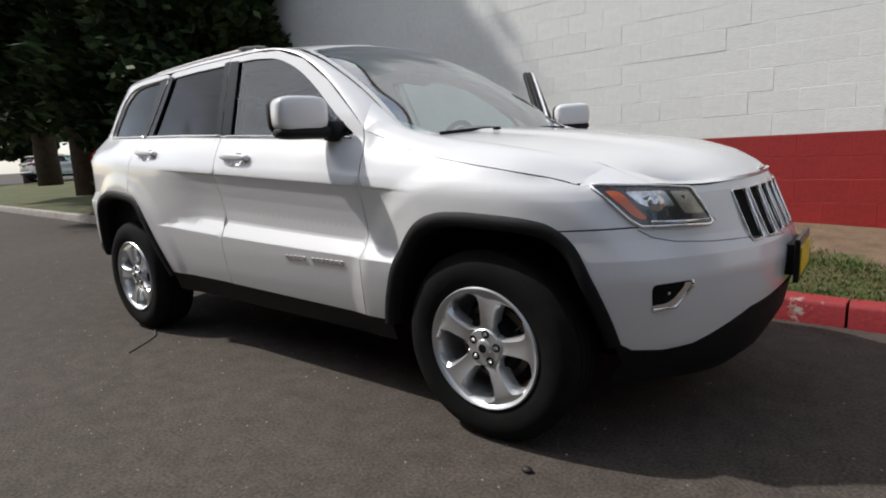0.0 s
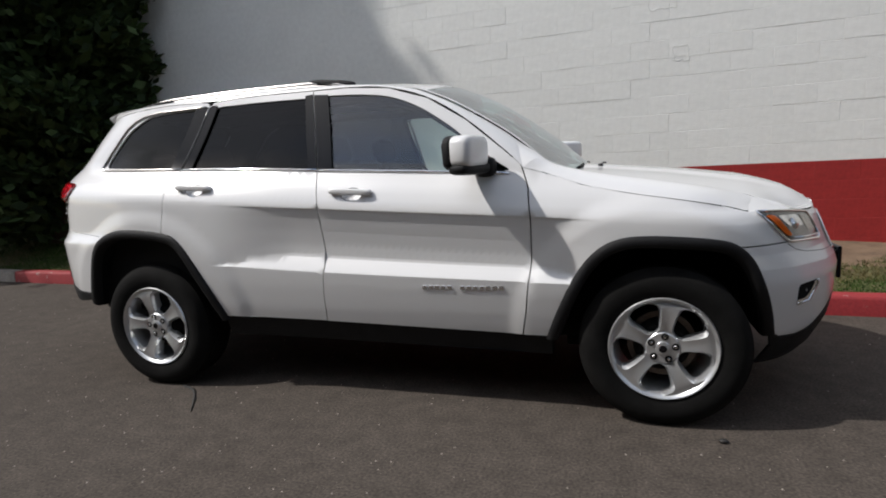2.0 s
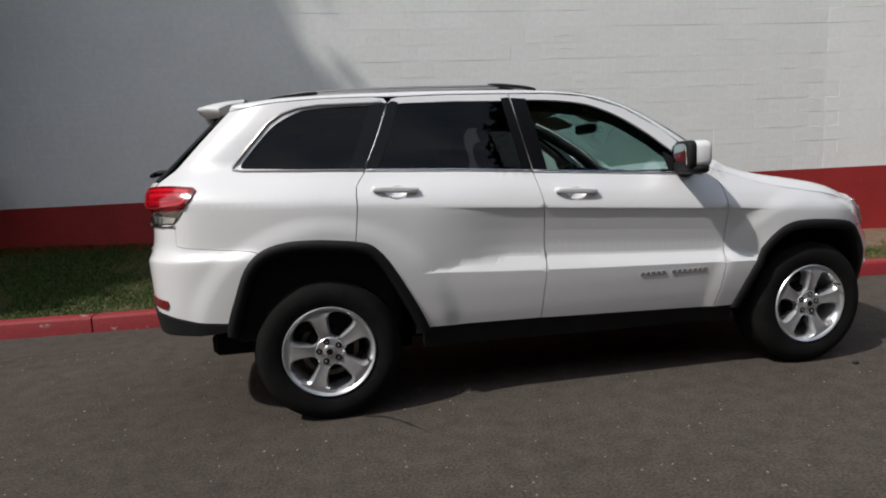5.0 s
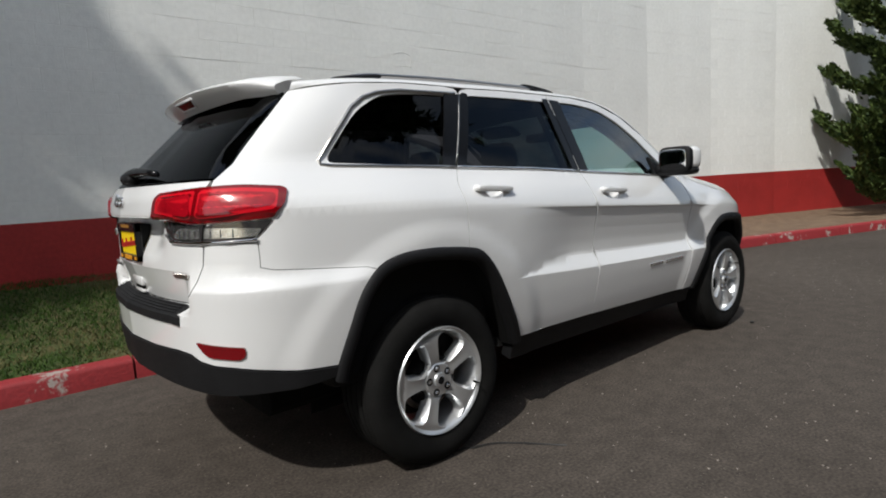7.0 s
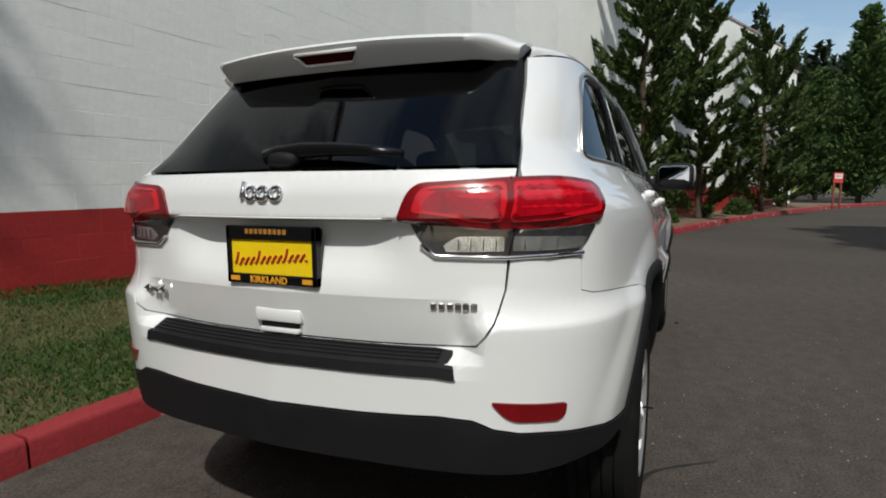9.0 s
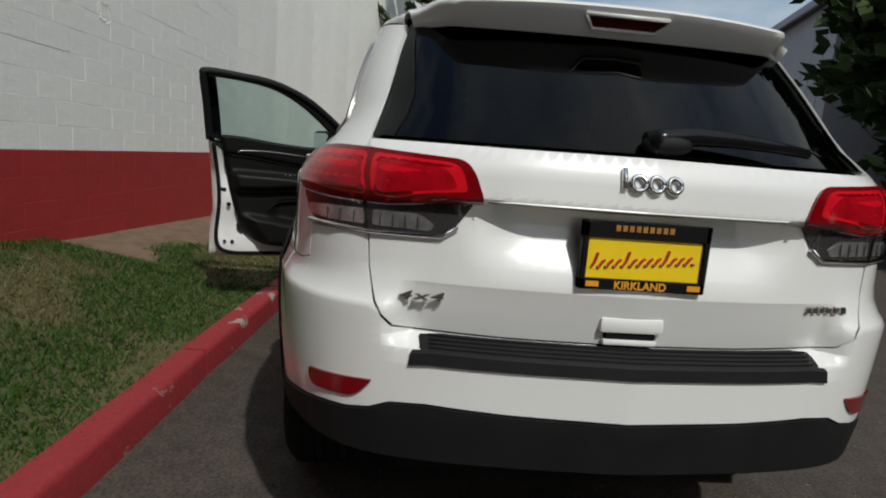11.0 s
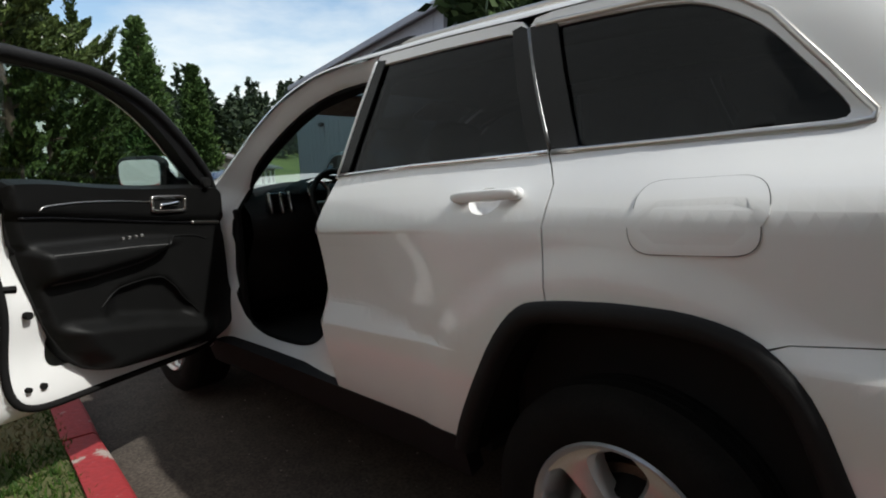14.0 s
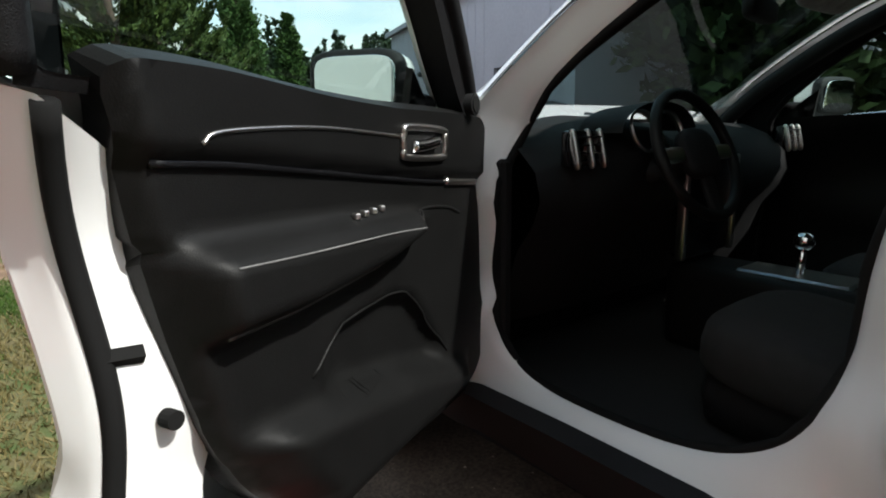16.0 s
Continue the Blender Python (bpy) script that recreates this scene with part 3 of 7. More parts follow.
def make_trees():
    def strip_z(x, y):
        a, b = kerb_y(x), wall_y(x)
        return bank_z(x, min(1, max(0, (y - a) / max(.1, b - a))))
    # the great dark evergreens behind the car
    conifer("evergreen_tree", "tall dense dark evergreen with low boughs on the verge", (-9.9, 3.2, .5), 13, 2.4, .6, 16, M_NEEDLE, 60000, (0, 0), .32, "round", "evergreens on the verge", .28, .06)
    conifer("evergreen_tree", "tall dense dark evergreen with low boughs on the verge", (-7.15, 3.25, .45), 16.0, 1.58, .15, 11, M_NEEDLE, 210000, (0, 0), .34, "full", "evergreens on the verge", .19, .060, rag=(.90, 1.04))
    conifer("evergreen_tree", "tall dense dark evergreen with a bare trunk foot on the verge", (-13.4, 3.3, .55), 15, 3.3, 1.7, 12, M_NEEDLE, 60000, (0, 0), .42, "round", "evergreens on the verge", .30, .07)
    conifer("evergreen_tree", "tall dense dark evergreen with low boughs on the verge", (-20.5, 4.6, .7), 15, 3.6, 1.7, 13, M_NEEDLE, 16000, (0, 0), .4, "round", "evergreens on the verge", .42, .10)
    conifer("evergreen_tree", "tall dense dark evergreen with low boughs on the verge", (-26, 9.0, .8), 16, 4.2, 1.6, 14, M_NEEDLE, 10000, (0, 0), .4, "round", "evergreens on the verge", .46, .11)
    conifer("evergreen_tree", "tall dense dark evergreen with low boughs on the verge", (-34, 13.0, .8), 16, 4.6, 1.8, 15, M_NEEDLE, 8000, (0, 0), .4, "round", "evergreens on the verge", .5, .12)
    for i, (x, y, h, r) in enumerate(((-52, 13.0, 17, 5.5), (-60, 24.0, 18, 6.0), (-66, 8.5, 17, 6.0))):
        conifer("evergreen_tree", "tall dark evergreen far behind the lawn", (x, y, -.05), h, r, 2.2, 20 + i, M_NEEDLE, 7000, (0, 0), .45, "round", "evergreens behind the lawn", .8, .22)
    # across the road
    for i, (x, y, h, r) in enumerate(((4.9, -9.3, 12, 3.0), (1.8, -12.2, 9.5, 3.2), (-2.4, -12.6, 9.0, 3.2), (-6.6, -12.8, 8.6, 3.3), (-11.4, -12.8, 9.2, 3.4), (-17, -13, 9.4, 3.6), (.2, -16.5, 10.5, 3.6), (-5, -17, 10.5, 3.6))):
        conifer("evergreen_tree", "tall dense dark evergreen on the island across the road", (x, y, .0 if i == 0 else .1), h, r, .35, 30 + i, M_NEEDLE, 40000 if i == 0 else 20000, (0, 0), .32, "round", "evergreens across the road", .36, .10)
    # junipers along the bent wall
    for i, (x, y, h, sp, re, n) in enumerate(((12.2, -.03, 8.4, 8, 1.42, 130000), (16.5, -1.50, 6.8, 7, 1.70, 90000), (22.3, -3.95, 7.0, 7.5, 2.2, 70000), (26.2, -5.3, 5.4, 7, 1.5, 24000))):
        juniper((x, y, strip_z(x, y) - .05), h, 50 + i, sp, re, n)
    for i, (x, y, r, h) in enumerate(((14.2, -.6, .35, .45), (19.6, -2.9, .5, .6))):
        shrub((x, y, strip_z(x, y) - .04), r, h, 70 + i)
    # clipped cypresses at the bend
    for i, (x, y, h, r) in enumerate(((36.0, -10.4, 11.0, 1.9), (38.5, -14.6, 9.0, 1.35), (43.5, -9.6, 9.0, 1.5), (46.0, -13.0, 8.0, 1.3))):
        conifer("cypress", "tall narrow clipped cypress at the bend of the road", (x, y, -.05), h, r, .1, 90 + i, M_HEDGE, 32000, (0, 0), .16, "spire", "cypresses at the bend", .24, .060, rag=(.88, 1.02))


def make_hill():
    """A wooded hill far off."""
    rnd = np.random.RandomState(8)
    vs, fs = [], []
    nx, ny = 26, 40

    def hz(u, v):
        x, y = 70 + 130 * u, 70 - 190 * v
        rise = 47 * smooth01(.05, .75, u) * (.65 + .35 * math.sin(v * 5.2 + .9)) + 2.5 * noise.noise(Vector((x * .03, y * .03, 0)))
        return x, y, max(-.5, rise - .5)
    for i in range(nx + 1):
        for j in range(ny + 1):
            vs.append(hz(i / nx, j / ny))
    for i in range(nx):
        for j in range(ny):
            fs.append((i * (ny + 1) + j, i * (ny + 1) + j + 1, (i + 1) * (ny + 1) + j + 1, (i + 1) * (ny + 1) + j))
    fs = [f[::-1] for f in fs]
    tagged(new("hill", mesh_of("hill", vs, fs, M_MEADOW, smooth=True)), "distant hill with meadow and woods", "hill", kind="structure")
    centres, dirs = [], []
    for _ in range(760):
        u, v = rnd.uniform(.34, .95), rnd.rand()
        x, y, z = hz(u, v)
        h, r = rnd.uniform(6, 12), rnd.uniform(1.8, 3.8)
        if rnd.rand() < .1:
            h, r = h * 1.5, r * .8
        for _ in range(90):
            t = rnd.rand()
            q = r * (1 - t) ** .7 * rnd.uniform(.3, 1)
            a = rnd.uniform(0, 6.28)
            centres.append((x + q * math.cos(a), y + q * math.sin(a), z + h * (.08 + .92 * t)))
            dirs.append((math.cos(a), math.sin(a), .5))
    vs, fs = leaf_quads(rnd, centres, dirs, 1.8, .5, .5)
    tagged(new("far_woods", mesh_of("far_woods", vs, fs, M_WOODS)), "dense mixed woods on the distant hill", "woods", kind="stuff")


# ---- buildings and street things ----
def make_warehouse():
    a, b = Vector((22.5, -12.8, 0)), Vector((8.3, -8.61, 0))
    L = (a - b).length
    ang = math.atan2(b.y - a.y, b.x - a.x)
    wh = thing("warehouse", "long grey metal-clad warehouse with a dark doorway", "building", (a.x, a.y, 0))
    wh.matrix_world = Matrix.Translation(a) @ Matrix.Rotation(ang, 4, "Z")
    D = 14.0
    # the long side faces -y in the building's frame
    holes = ((10.6, 13.3, 0, 2.9),)
    part("wall", bm_mesh("wall", box_bm((0, 0, -.2), (10.6, .2, 5.3)), M_GREY_WALL), wh)
    part("wall", bm_mesh("wall", box_bm((13.3, 0, -.2), (L, .2, 5.3)), M_GREY_WALL), wh)
    part("wall", bm_mesh("wall", box_bm((10.6, 0, 2.9), (13.3, .2, 5.3)), M_GREY_WALL), wh)
    part("wall", bm_mesh("wall", box_bm((0, .2, -.2), (.2, D, 5.3)), M_GREY_WALL), wh)
    part("wall", bm_mesh("wall", box_bm((L - .2, .2, -.2), (L, D, 5.3)), M_GREY_WALL), wh)
    part("door", bm_mesh("door", box_bm((10.6, .10, -.1), (13.3, .16, 2.9)), M_DOOR_GREY), wh, "dark recessed door")
    part("roof", bm_mesh("roof", box_bm((-.15, -.18, 5.3), (L + .1, D, 5.48), .02, 1), M_ROOF), wh)
    part("gutter", bm_mesh("gutter", box_bm((-.15, -.26, 5.26), (L + .1, -.18, 5.46), .02, 1), M_GREY_WALL), wh)
    lamp = part("wall_lamp", blob_early("wall_lamp", (4.3, -.12, 3.3), (.22, .12, .10), M_DOOR_GREY), wh, "dark wall lamp")
    for k in range(30):
        x = .6 + k * .62
        if 10.5 < x < 13.4 or x > L:
            continue
        part("cladding_rib", bm_mesh("cladding_rib", box_bm((x, -.012, 0), (x + .05, .0, 5.25)), M_GREY_WALL), wh)


def blob_early(name, ctr, size, mat):
    bm = bmesh.new()
    bmesh.ops.create_icosphere(bm, subdivisions=2, radius=1)
    for v in bm.verts:
        v.co = Vector((v.co.x * size[0] + ctr[0], v.co.y * size[1] + ctr[1], v.co.z * size[2] + ctr[2]))
    return bm_mesh(name, bm, mat, True)


def make_house():
    h = thing("house", "low cream house with a shallow grey roof", "house", (44.8, -18.5, -.5), rz=-35)
    part("wall", bm_mesh("wall", box_bm((-6, -4, -.2), (6, 4, 2.5)), M_CREAM), h)
    part("gable", mesh_of("gable", [(-6, -4, 2.5), (-6, 4, 2.5), (-6, 0, 3.75), (6, -4, 2.5), (6, 4, 2.5), (6, 0, 3.75)], [(0, 2, 1), (3, 4, 5), (0, 1, 4, 3)], M_CREAM), h)
    for s in (-1, 1):
        vs = [(x, s * y, z + d) for d in (0, .16) for x, y, z in ((-6.5, 4.7, 2.32), (6.5, 4.7, 2.32), (6.5, 0, 3.78), (-6.5, 0, 3.78))]
        part("roof", mesh_of("roof", vs, [(0, 1, 2, 3), (4, 7, 6, 5), (0, 4, 5, 1), (1, 5, 6, 2), (3, 2, 6, 7), (0, 3, 7, 4)], M_ROOF), h)
    for x in (-3.6, 0.2, 3.6):
        part("window", bm_mesh("window", box_bm((x, -4.06, 1.1), (x + 1.2, -3.98, 2.2)), M_BLACKGLOSS), h)
    part("door", bm_mesh("door", box_bm((-6.05, -.5, -.1), (-5.97, .5, 2.0)), M_DOOR_GREY), h)


def make_sign():
    s = thing("parking_sign", "small red and white sign on two stained posts", "sign", (28.4, -7.75, .1), rz=20)
    for y in (-.16, .16):
        part("post", bm_mesh("post", box_bm((-.04, y - .035, -.2), (.04, y + .035, 1.35), .006, 1), M_WOOD_RED), s)
    bd = part("board", bm_mesh("board", box_bm((-.065, -.22, 1.10), (-.04, .22, 1.58), .008, 1), surface("sign_red", (.55, .06, .05), .45, vary=.1, scale=8)), s)
    part("panel", bm_mesh("panel", box_bm((-.071, -.17, 1.30), (-.064, .17, 1.52)), M_CONE_W), bd)
    for z in (1.45, 1.38):
        part("print_bar", bm_mesh("print_bar", box_bm((-.076, -.12, z), (-.070, .12, z + .03)), surface("sign_print", (.5, .05, .05), .5)), bd)


def make_cone():
    c = thing("traffic_cone", "orange traffic cone with white bands on the asphalt", "cone", (-1.25, -5.30, 0))
    part("base", bm_mesh("base", box_bm((-.19, -.19, 0), (.19, .19, .035), .012, 2), M_CONE), c)
    for nm, r0, z0, r1, z1, mat in (("body", .135, .035, .098, .28, M_CONE), ("band", .099, .28, .076, .43, M_CONE_W), ("body", .075, .43, .062, .52, M_CONE), ("band", .063, .52, .050, .62, M_CONE_W), ("body", .049, .62, .03, .74, M_CONE)):
        vs, fs = lathe([(r0, z0), (r1, z1), (r1 - .006, z1), (r0 - .006, z0)], 28, "z")
        part(nm, mesh_of(nm, vs, fs, mat, smooth=True, sharp=40), c)


def make_crack():
    """A tar-dark crack by the rear wheel, and some grit."""
    pts = spline([(-1.36, -.900, .002), (-1.28, -.945, .003), (-1.19, -.985, .003), (-1.11, -1.065, .003), (-1.06, -1.13, .003), (-.975, -1.25, .003)], 22)
    vs, fs = [], []
    rnd = random.Random(2)
    for i, p in enumerate(pts):
        d = (pts[min(i + 1, 21)] - pts[max(i - 1, 0)]).normalized()
        n = Vector((-d.y, d.x, 0))
        w = .0125 * (1 - .5 * i / 21) * rnd.uniform(.6, 1.4)
        vs += [p - n * w, p + Vector((0, 0, .004)), p + n * w]
    for i in range(21):
        for j in range(2):
            fs.append((i * 3 + j, (i + 1) * 3 + j, (i + 1) * 3 + j + 1, i * 3 + j + 1))
    tagged(new("asphalt_crack", mesh_of("asphalt_crack", vs, [f[::-1] for f in fs], M_TAR)), "thin dark crack in the asphalt beside the wheel", "crack", kind="structure")
    st = thing("pebble", "small dark pebble lying on the asphalt", "pebble", (1.70, -1.05, 0))
    part("stone", blob_early("stone", (0, 0, .008), (.022, .016, .012), M_TAR), st)
    vs, fs = [], []
    rr = np.random.RandomState(5)
    for _ in range(1500):
        x, y = rr.uniform(-6, 6), rr.uniform(-3.6, 1.0)
        r = rr.uniform(.002, .006)
        k = len(vs)
        z = ground_z(x, y)
        vs += [(x - r, y - r * .6, z), (x + r, y - r, z), (x + r * .5, y + r, z), (x, y, z + r * .9)]
        fs += [(k, k + 1, k + 3), (k + 1, k + 2, k + 3), (k + 2, k, k + 3)]
    tagged(new("grit", mesh_of("grit", vs, fs, surface("grit", (.26, .23, .2), .9, vary=.4, scale=3))), "loose pale grit scattered on the asphalt", "grit", kind="stuff")


make_ground()
make_bank()
make_kerb()
make_walls()
make_trees()
make_hill()
make_warehouse()
make_house()
make_sign()
make_cone()
make_crack()


# ---- the body's surface ----
from mathutils.geometry import delaunay_2d_cdt

PLAN = [(2.33, 0), (2.315, .22), (2.26, .42), (2.15, .61), (1.98, .78), (1.76, .90), (1.5, .944), (1.1, .95), (.5, .95), (0, .95), (-.6, .95),
        (-1.2, .95), (-1.6, .946), (-1.9, .925), (-2.1, .882), (-2.24, .80), (-2.33, .685), (-2.385, .52), (-2.42, .30), (-2.44, 0)]
_pl = [Vector((*p, 0)) for p in PLAN]
_fine = spline(_pl, 600)
_fx = np.array([p.x for p in _fine])
_fy = np.array([max(0.0, p.y) for p in _fine])
_fu = np.concatenate([[0], np.cumsum(np.hypot(np.diff(_fx), np.diff(_fy)))])
HALF = float(_fu[-1])
W_Z = [.20, .22, .36, .43, .52, .64, .735, .80, .95, 1.05, 1.062, 1.10, 1.16, 1.22, 1.25, 1.30]
W_Y = [.835, .845, .888, .912, .935, .957, .968, .970, .970, .968, .966, .953, .925, .886, .866, .842]
# the side's profile without its creases, eased
_wz = np.arange(.20, 1.301, .004)
_wy = np.interp(_wz, W_Z, W_Y)
_wk = np.exp(-.5 * (np.arange(-12, 13) * .004 / .017) ** 2)
W_EASED = np.convolve(np.pad(_wy, 12, mode="edge"), _wk / _wk.sum(), mode="valid")
F_Z = [.20, .30, .42, .55, .68, .735, .80, .94, .98, 1.02]
F_X = [2.16, 2.26, 2.32, 2.345, 2.355, 2.338, 2.30, 2.25, 2.225, 2.15]


def body_width(cx, z):
    zb = 1.25 - .06 * cx
    tuck = .034 * smooth01(-1.45, -2.05, cx) * smooth01(.885, .96, z) * (1 - smooth01(1.25, 1.60, z))
    wb = .866 - .032 * smooth01(-.4, -1.2, cx) - .022 * smooth01(-1.2, -1.95, cx)
    if z <= zb:
        zs = z + .06 * cx * smooth01(.45, .9, z)
        w = float(np.interp(zs, _wz, W_EASED)) - (.866 - wb) * smooth01(1.06, 1.24, zs)
        k = smooth01(-1.0, -.42, cx) * (1 - smooth01(.90, 1.25, cx))
        zf = .716 + .070 * k
        w -= k * float(np.interp(zs, [.716, .720, zf, zf + .016, zf + .064, .93, 1.0, 1.044, 1.053], [0, .002, .046, .050, .048, .036, .021, .009, 0])) if k > .01 else 0
        for wx in (-1.457, 1.457):
            if abs(cx - wx) < .9 and z < 1.12:
                w += .014 * (1 - smooth01(.62, .73, math.hypot(cx - wx, (z - .40) * 1.03)))
        return w - tuck
    t = (z - zb) / (1.66 - zb)
    return wb + (.721 - wb) * t ** 1.04 - tuck


def rear_x(cy, z):
    """How far back the tail stands: bumper, step, tailgate with its lower facet, the ledge over the plate, the raked window."""
    x = float(np.interp(z, [.22, .36, .45, .62, .76, .800, .826, .958, .964, 1.08, 1.160, 1.172, 1.178, 1.24, 1.295, 1.33, 1.68, 1.75],
                        [-2.20, -2.38, -2.435, -2.458, -2.462, -2.455, -2.392, -2.428, -2.430, -2.425, -2.421, -2.448, -2.452, -2.448, -2.425, -2.39, -2.02, -1.95]))
    if cy < .56 and .98 < z < 1.172:
        x += .050 * smooth01(.46, .26, cy) * smooth01(.985, 1.115, z)
    if .74 < z < 1.10:
        plain = float(np.interp(z, [.62, .895, .912, .99, 1.08, 1.10], [-2.458, -2.466, -2.452, -2.430, -2.425, -2.424]))
        x += (plain - x) * smooth01(.53, .62, cy) * smooth01(.74, .77, z) * smooth01(1.10, 1.07, z)
    return x


def skin(u, z):
    """The point of the body's outer skin at u metres round the plan from the nose, z metres up. The right half comes first."""
    side = -1.0
    if u < 0:
        u, side = -u, 1.0
    elif u > HALF:
        u, side = 2 * HALF - u, 1.0
    cx, cy = float(np.interp(u, _fu, _fx)), float(np.interp(u, _fu, _fy))
    y = cy / .95 * body_width(cx, z)
    x = cx
    if cx < -1:
        x = -1 + (cx + 1) * (rear_x(cy, z) + 1) / -1.44
    elif cx > 1:
        x = 1 + (cx - 1) * (float(np.interp(z, F_Z, F_X)) - 1) / 1.33
    return Vector((x, side * y, z))


def skin_normal(u, z, e=.006):
    n = (skin(u + e, z) - skin(u - e, z)).cross(skin(u, z + e) - skin(u, z - e))
    p = skin(u, z)
    n.normalize()
    return n if n.dot(Vector((p.x * .25, p.y, .1))) > 0 else -n


def at_x(x, z):
    """u of the right half where the skin stands at x."""
    a, b = 0.0, HALF
    for _ in range(30):
        m = (a + b) / 2
        if skin(m, z).x > x:
            a = m
        else:
            b = m
    return (a + b) / 2


def at_rear(y, z):
    """u where the tail stands y metres to the right of the middle; negative y is the left half."""
    a, b = HALF - 1.35, HALF
    for _ in range(30):
        m = (a + b) / 2
        if -skin(m, z).y > abs(y):
            a = m
        else:
            b = m
    u = (a + b) / 2
    return u if y >= 0 else 2 * HALF - u


def at_front(y, z):
    a, b = 0.0, 1.45
    for _ in range(30):
        m = (a + b) / 2
        if -skin(m, z).y < abs(y):
            a = m
        else:
            b = m
    u = (a + b) / 2
    return u if y >= 0 else -u


def uz(pts):
    """Outline points to (u, z). A point is (x, z), ("r", y, z) on the tail or ("f", y, z) on the nose."""
    out = []
    for p in pts:
        if p[0] == "r":
            out.append((at_rear(p[1], p[2]), p[2]))
        elif p[0] == "f":
            out.append((at_front(p[1], p[2]), p[2]))
        else:
            out.append((at_x(*p), p[1]))
    return out


def uz_both(pts, centre):
    """The (u, z) outline of a panel that crosses the middle of the tail (centre HALF) or of the nose (centre 0)."""
    a = uz(pts)
    b = [(2 * centre - u, z) for u, z in reversed(a) if abs(u - centre) > 1e-4]
    return a + b


def inside(poly, x, y):
    c = False
    j = len(poly) - 1
    for i in range(len(poly)):
        xi, yi = poly[i]
        xj, yj = poly[j]
        if (yi > y) != (yj > y) and x < (xj - xi) * (y - yi) / (yj - yi) + xi:
            c = not c
        j = i
    return c


def dense(poly, h):
    out = []
    for i, (x, y) in enumerate(poly):
        X, Y = poly[(i + 1) % len(poly)]
        k = max(1, int(math.hypot(X - x, Y - y) / h))
        out += [(x + (X - x) * q / k, y + (Y - y) * q / k) for q in range(k)]
    return out


def rounded(poly, r=.02, n=4):
    """The outline with its corners cut round."""
    out = []
    k = len(poly)
    for i in range(k):
        p, a, b = Vector(poly[i]), Vector(poly[i - 1]), Vector(poly[(i + 1) % k])
        da, db = a - p, b - p
        ang = da.angle(db, 3.14)
        q = min(r if ang < 2.2 else 9, da.length * .45, db.length * .45)
        if ang > 3.1 or q < 1e-4:
            out.append(tuple(p))
            continue
        A, B = p + da.normalized() * q, p + db.normalized() * q
        for s in range(n + 1):
            t = s / n
            out.append(tuple((1 - t) ** 2 * A + 2 * t * (1 - t) * p + t * t * B))
    return out


def crease_z(u, z0):
    """Height at u of a line that runs along the side and drops a little towards the nose."""
    cx = float(np.interp(u, _fu, _fx))
    z = z0
    for _ in range(6):
        z = z0 - .06 * cx * smooth01(.45, .9, z)
    return z


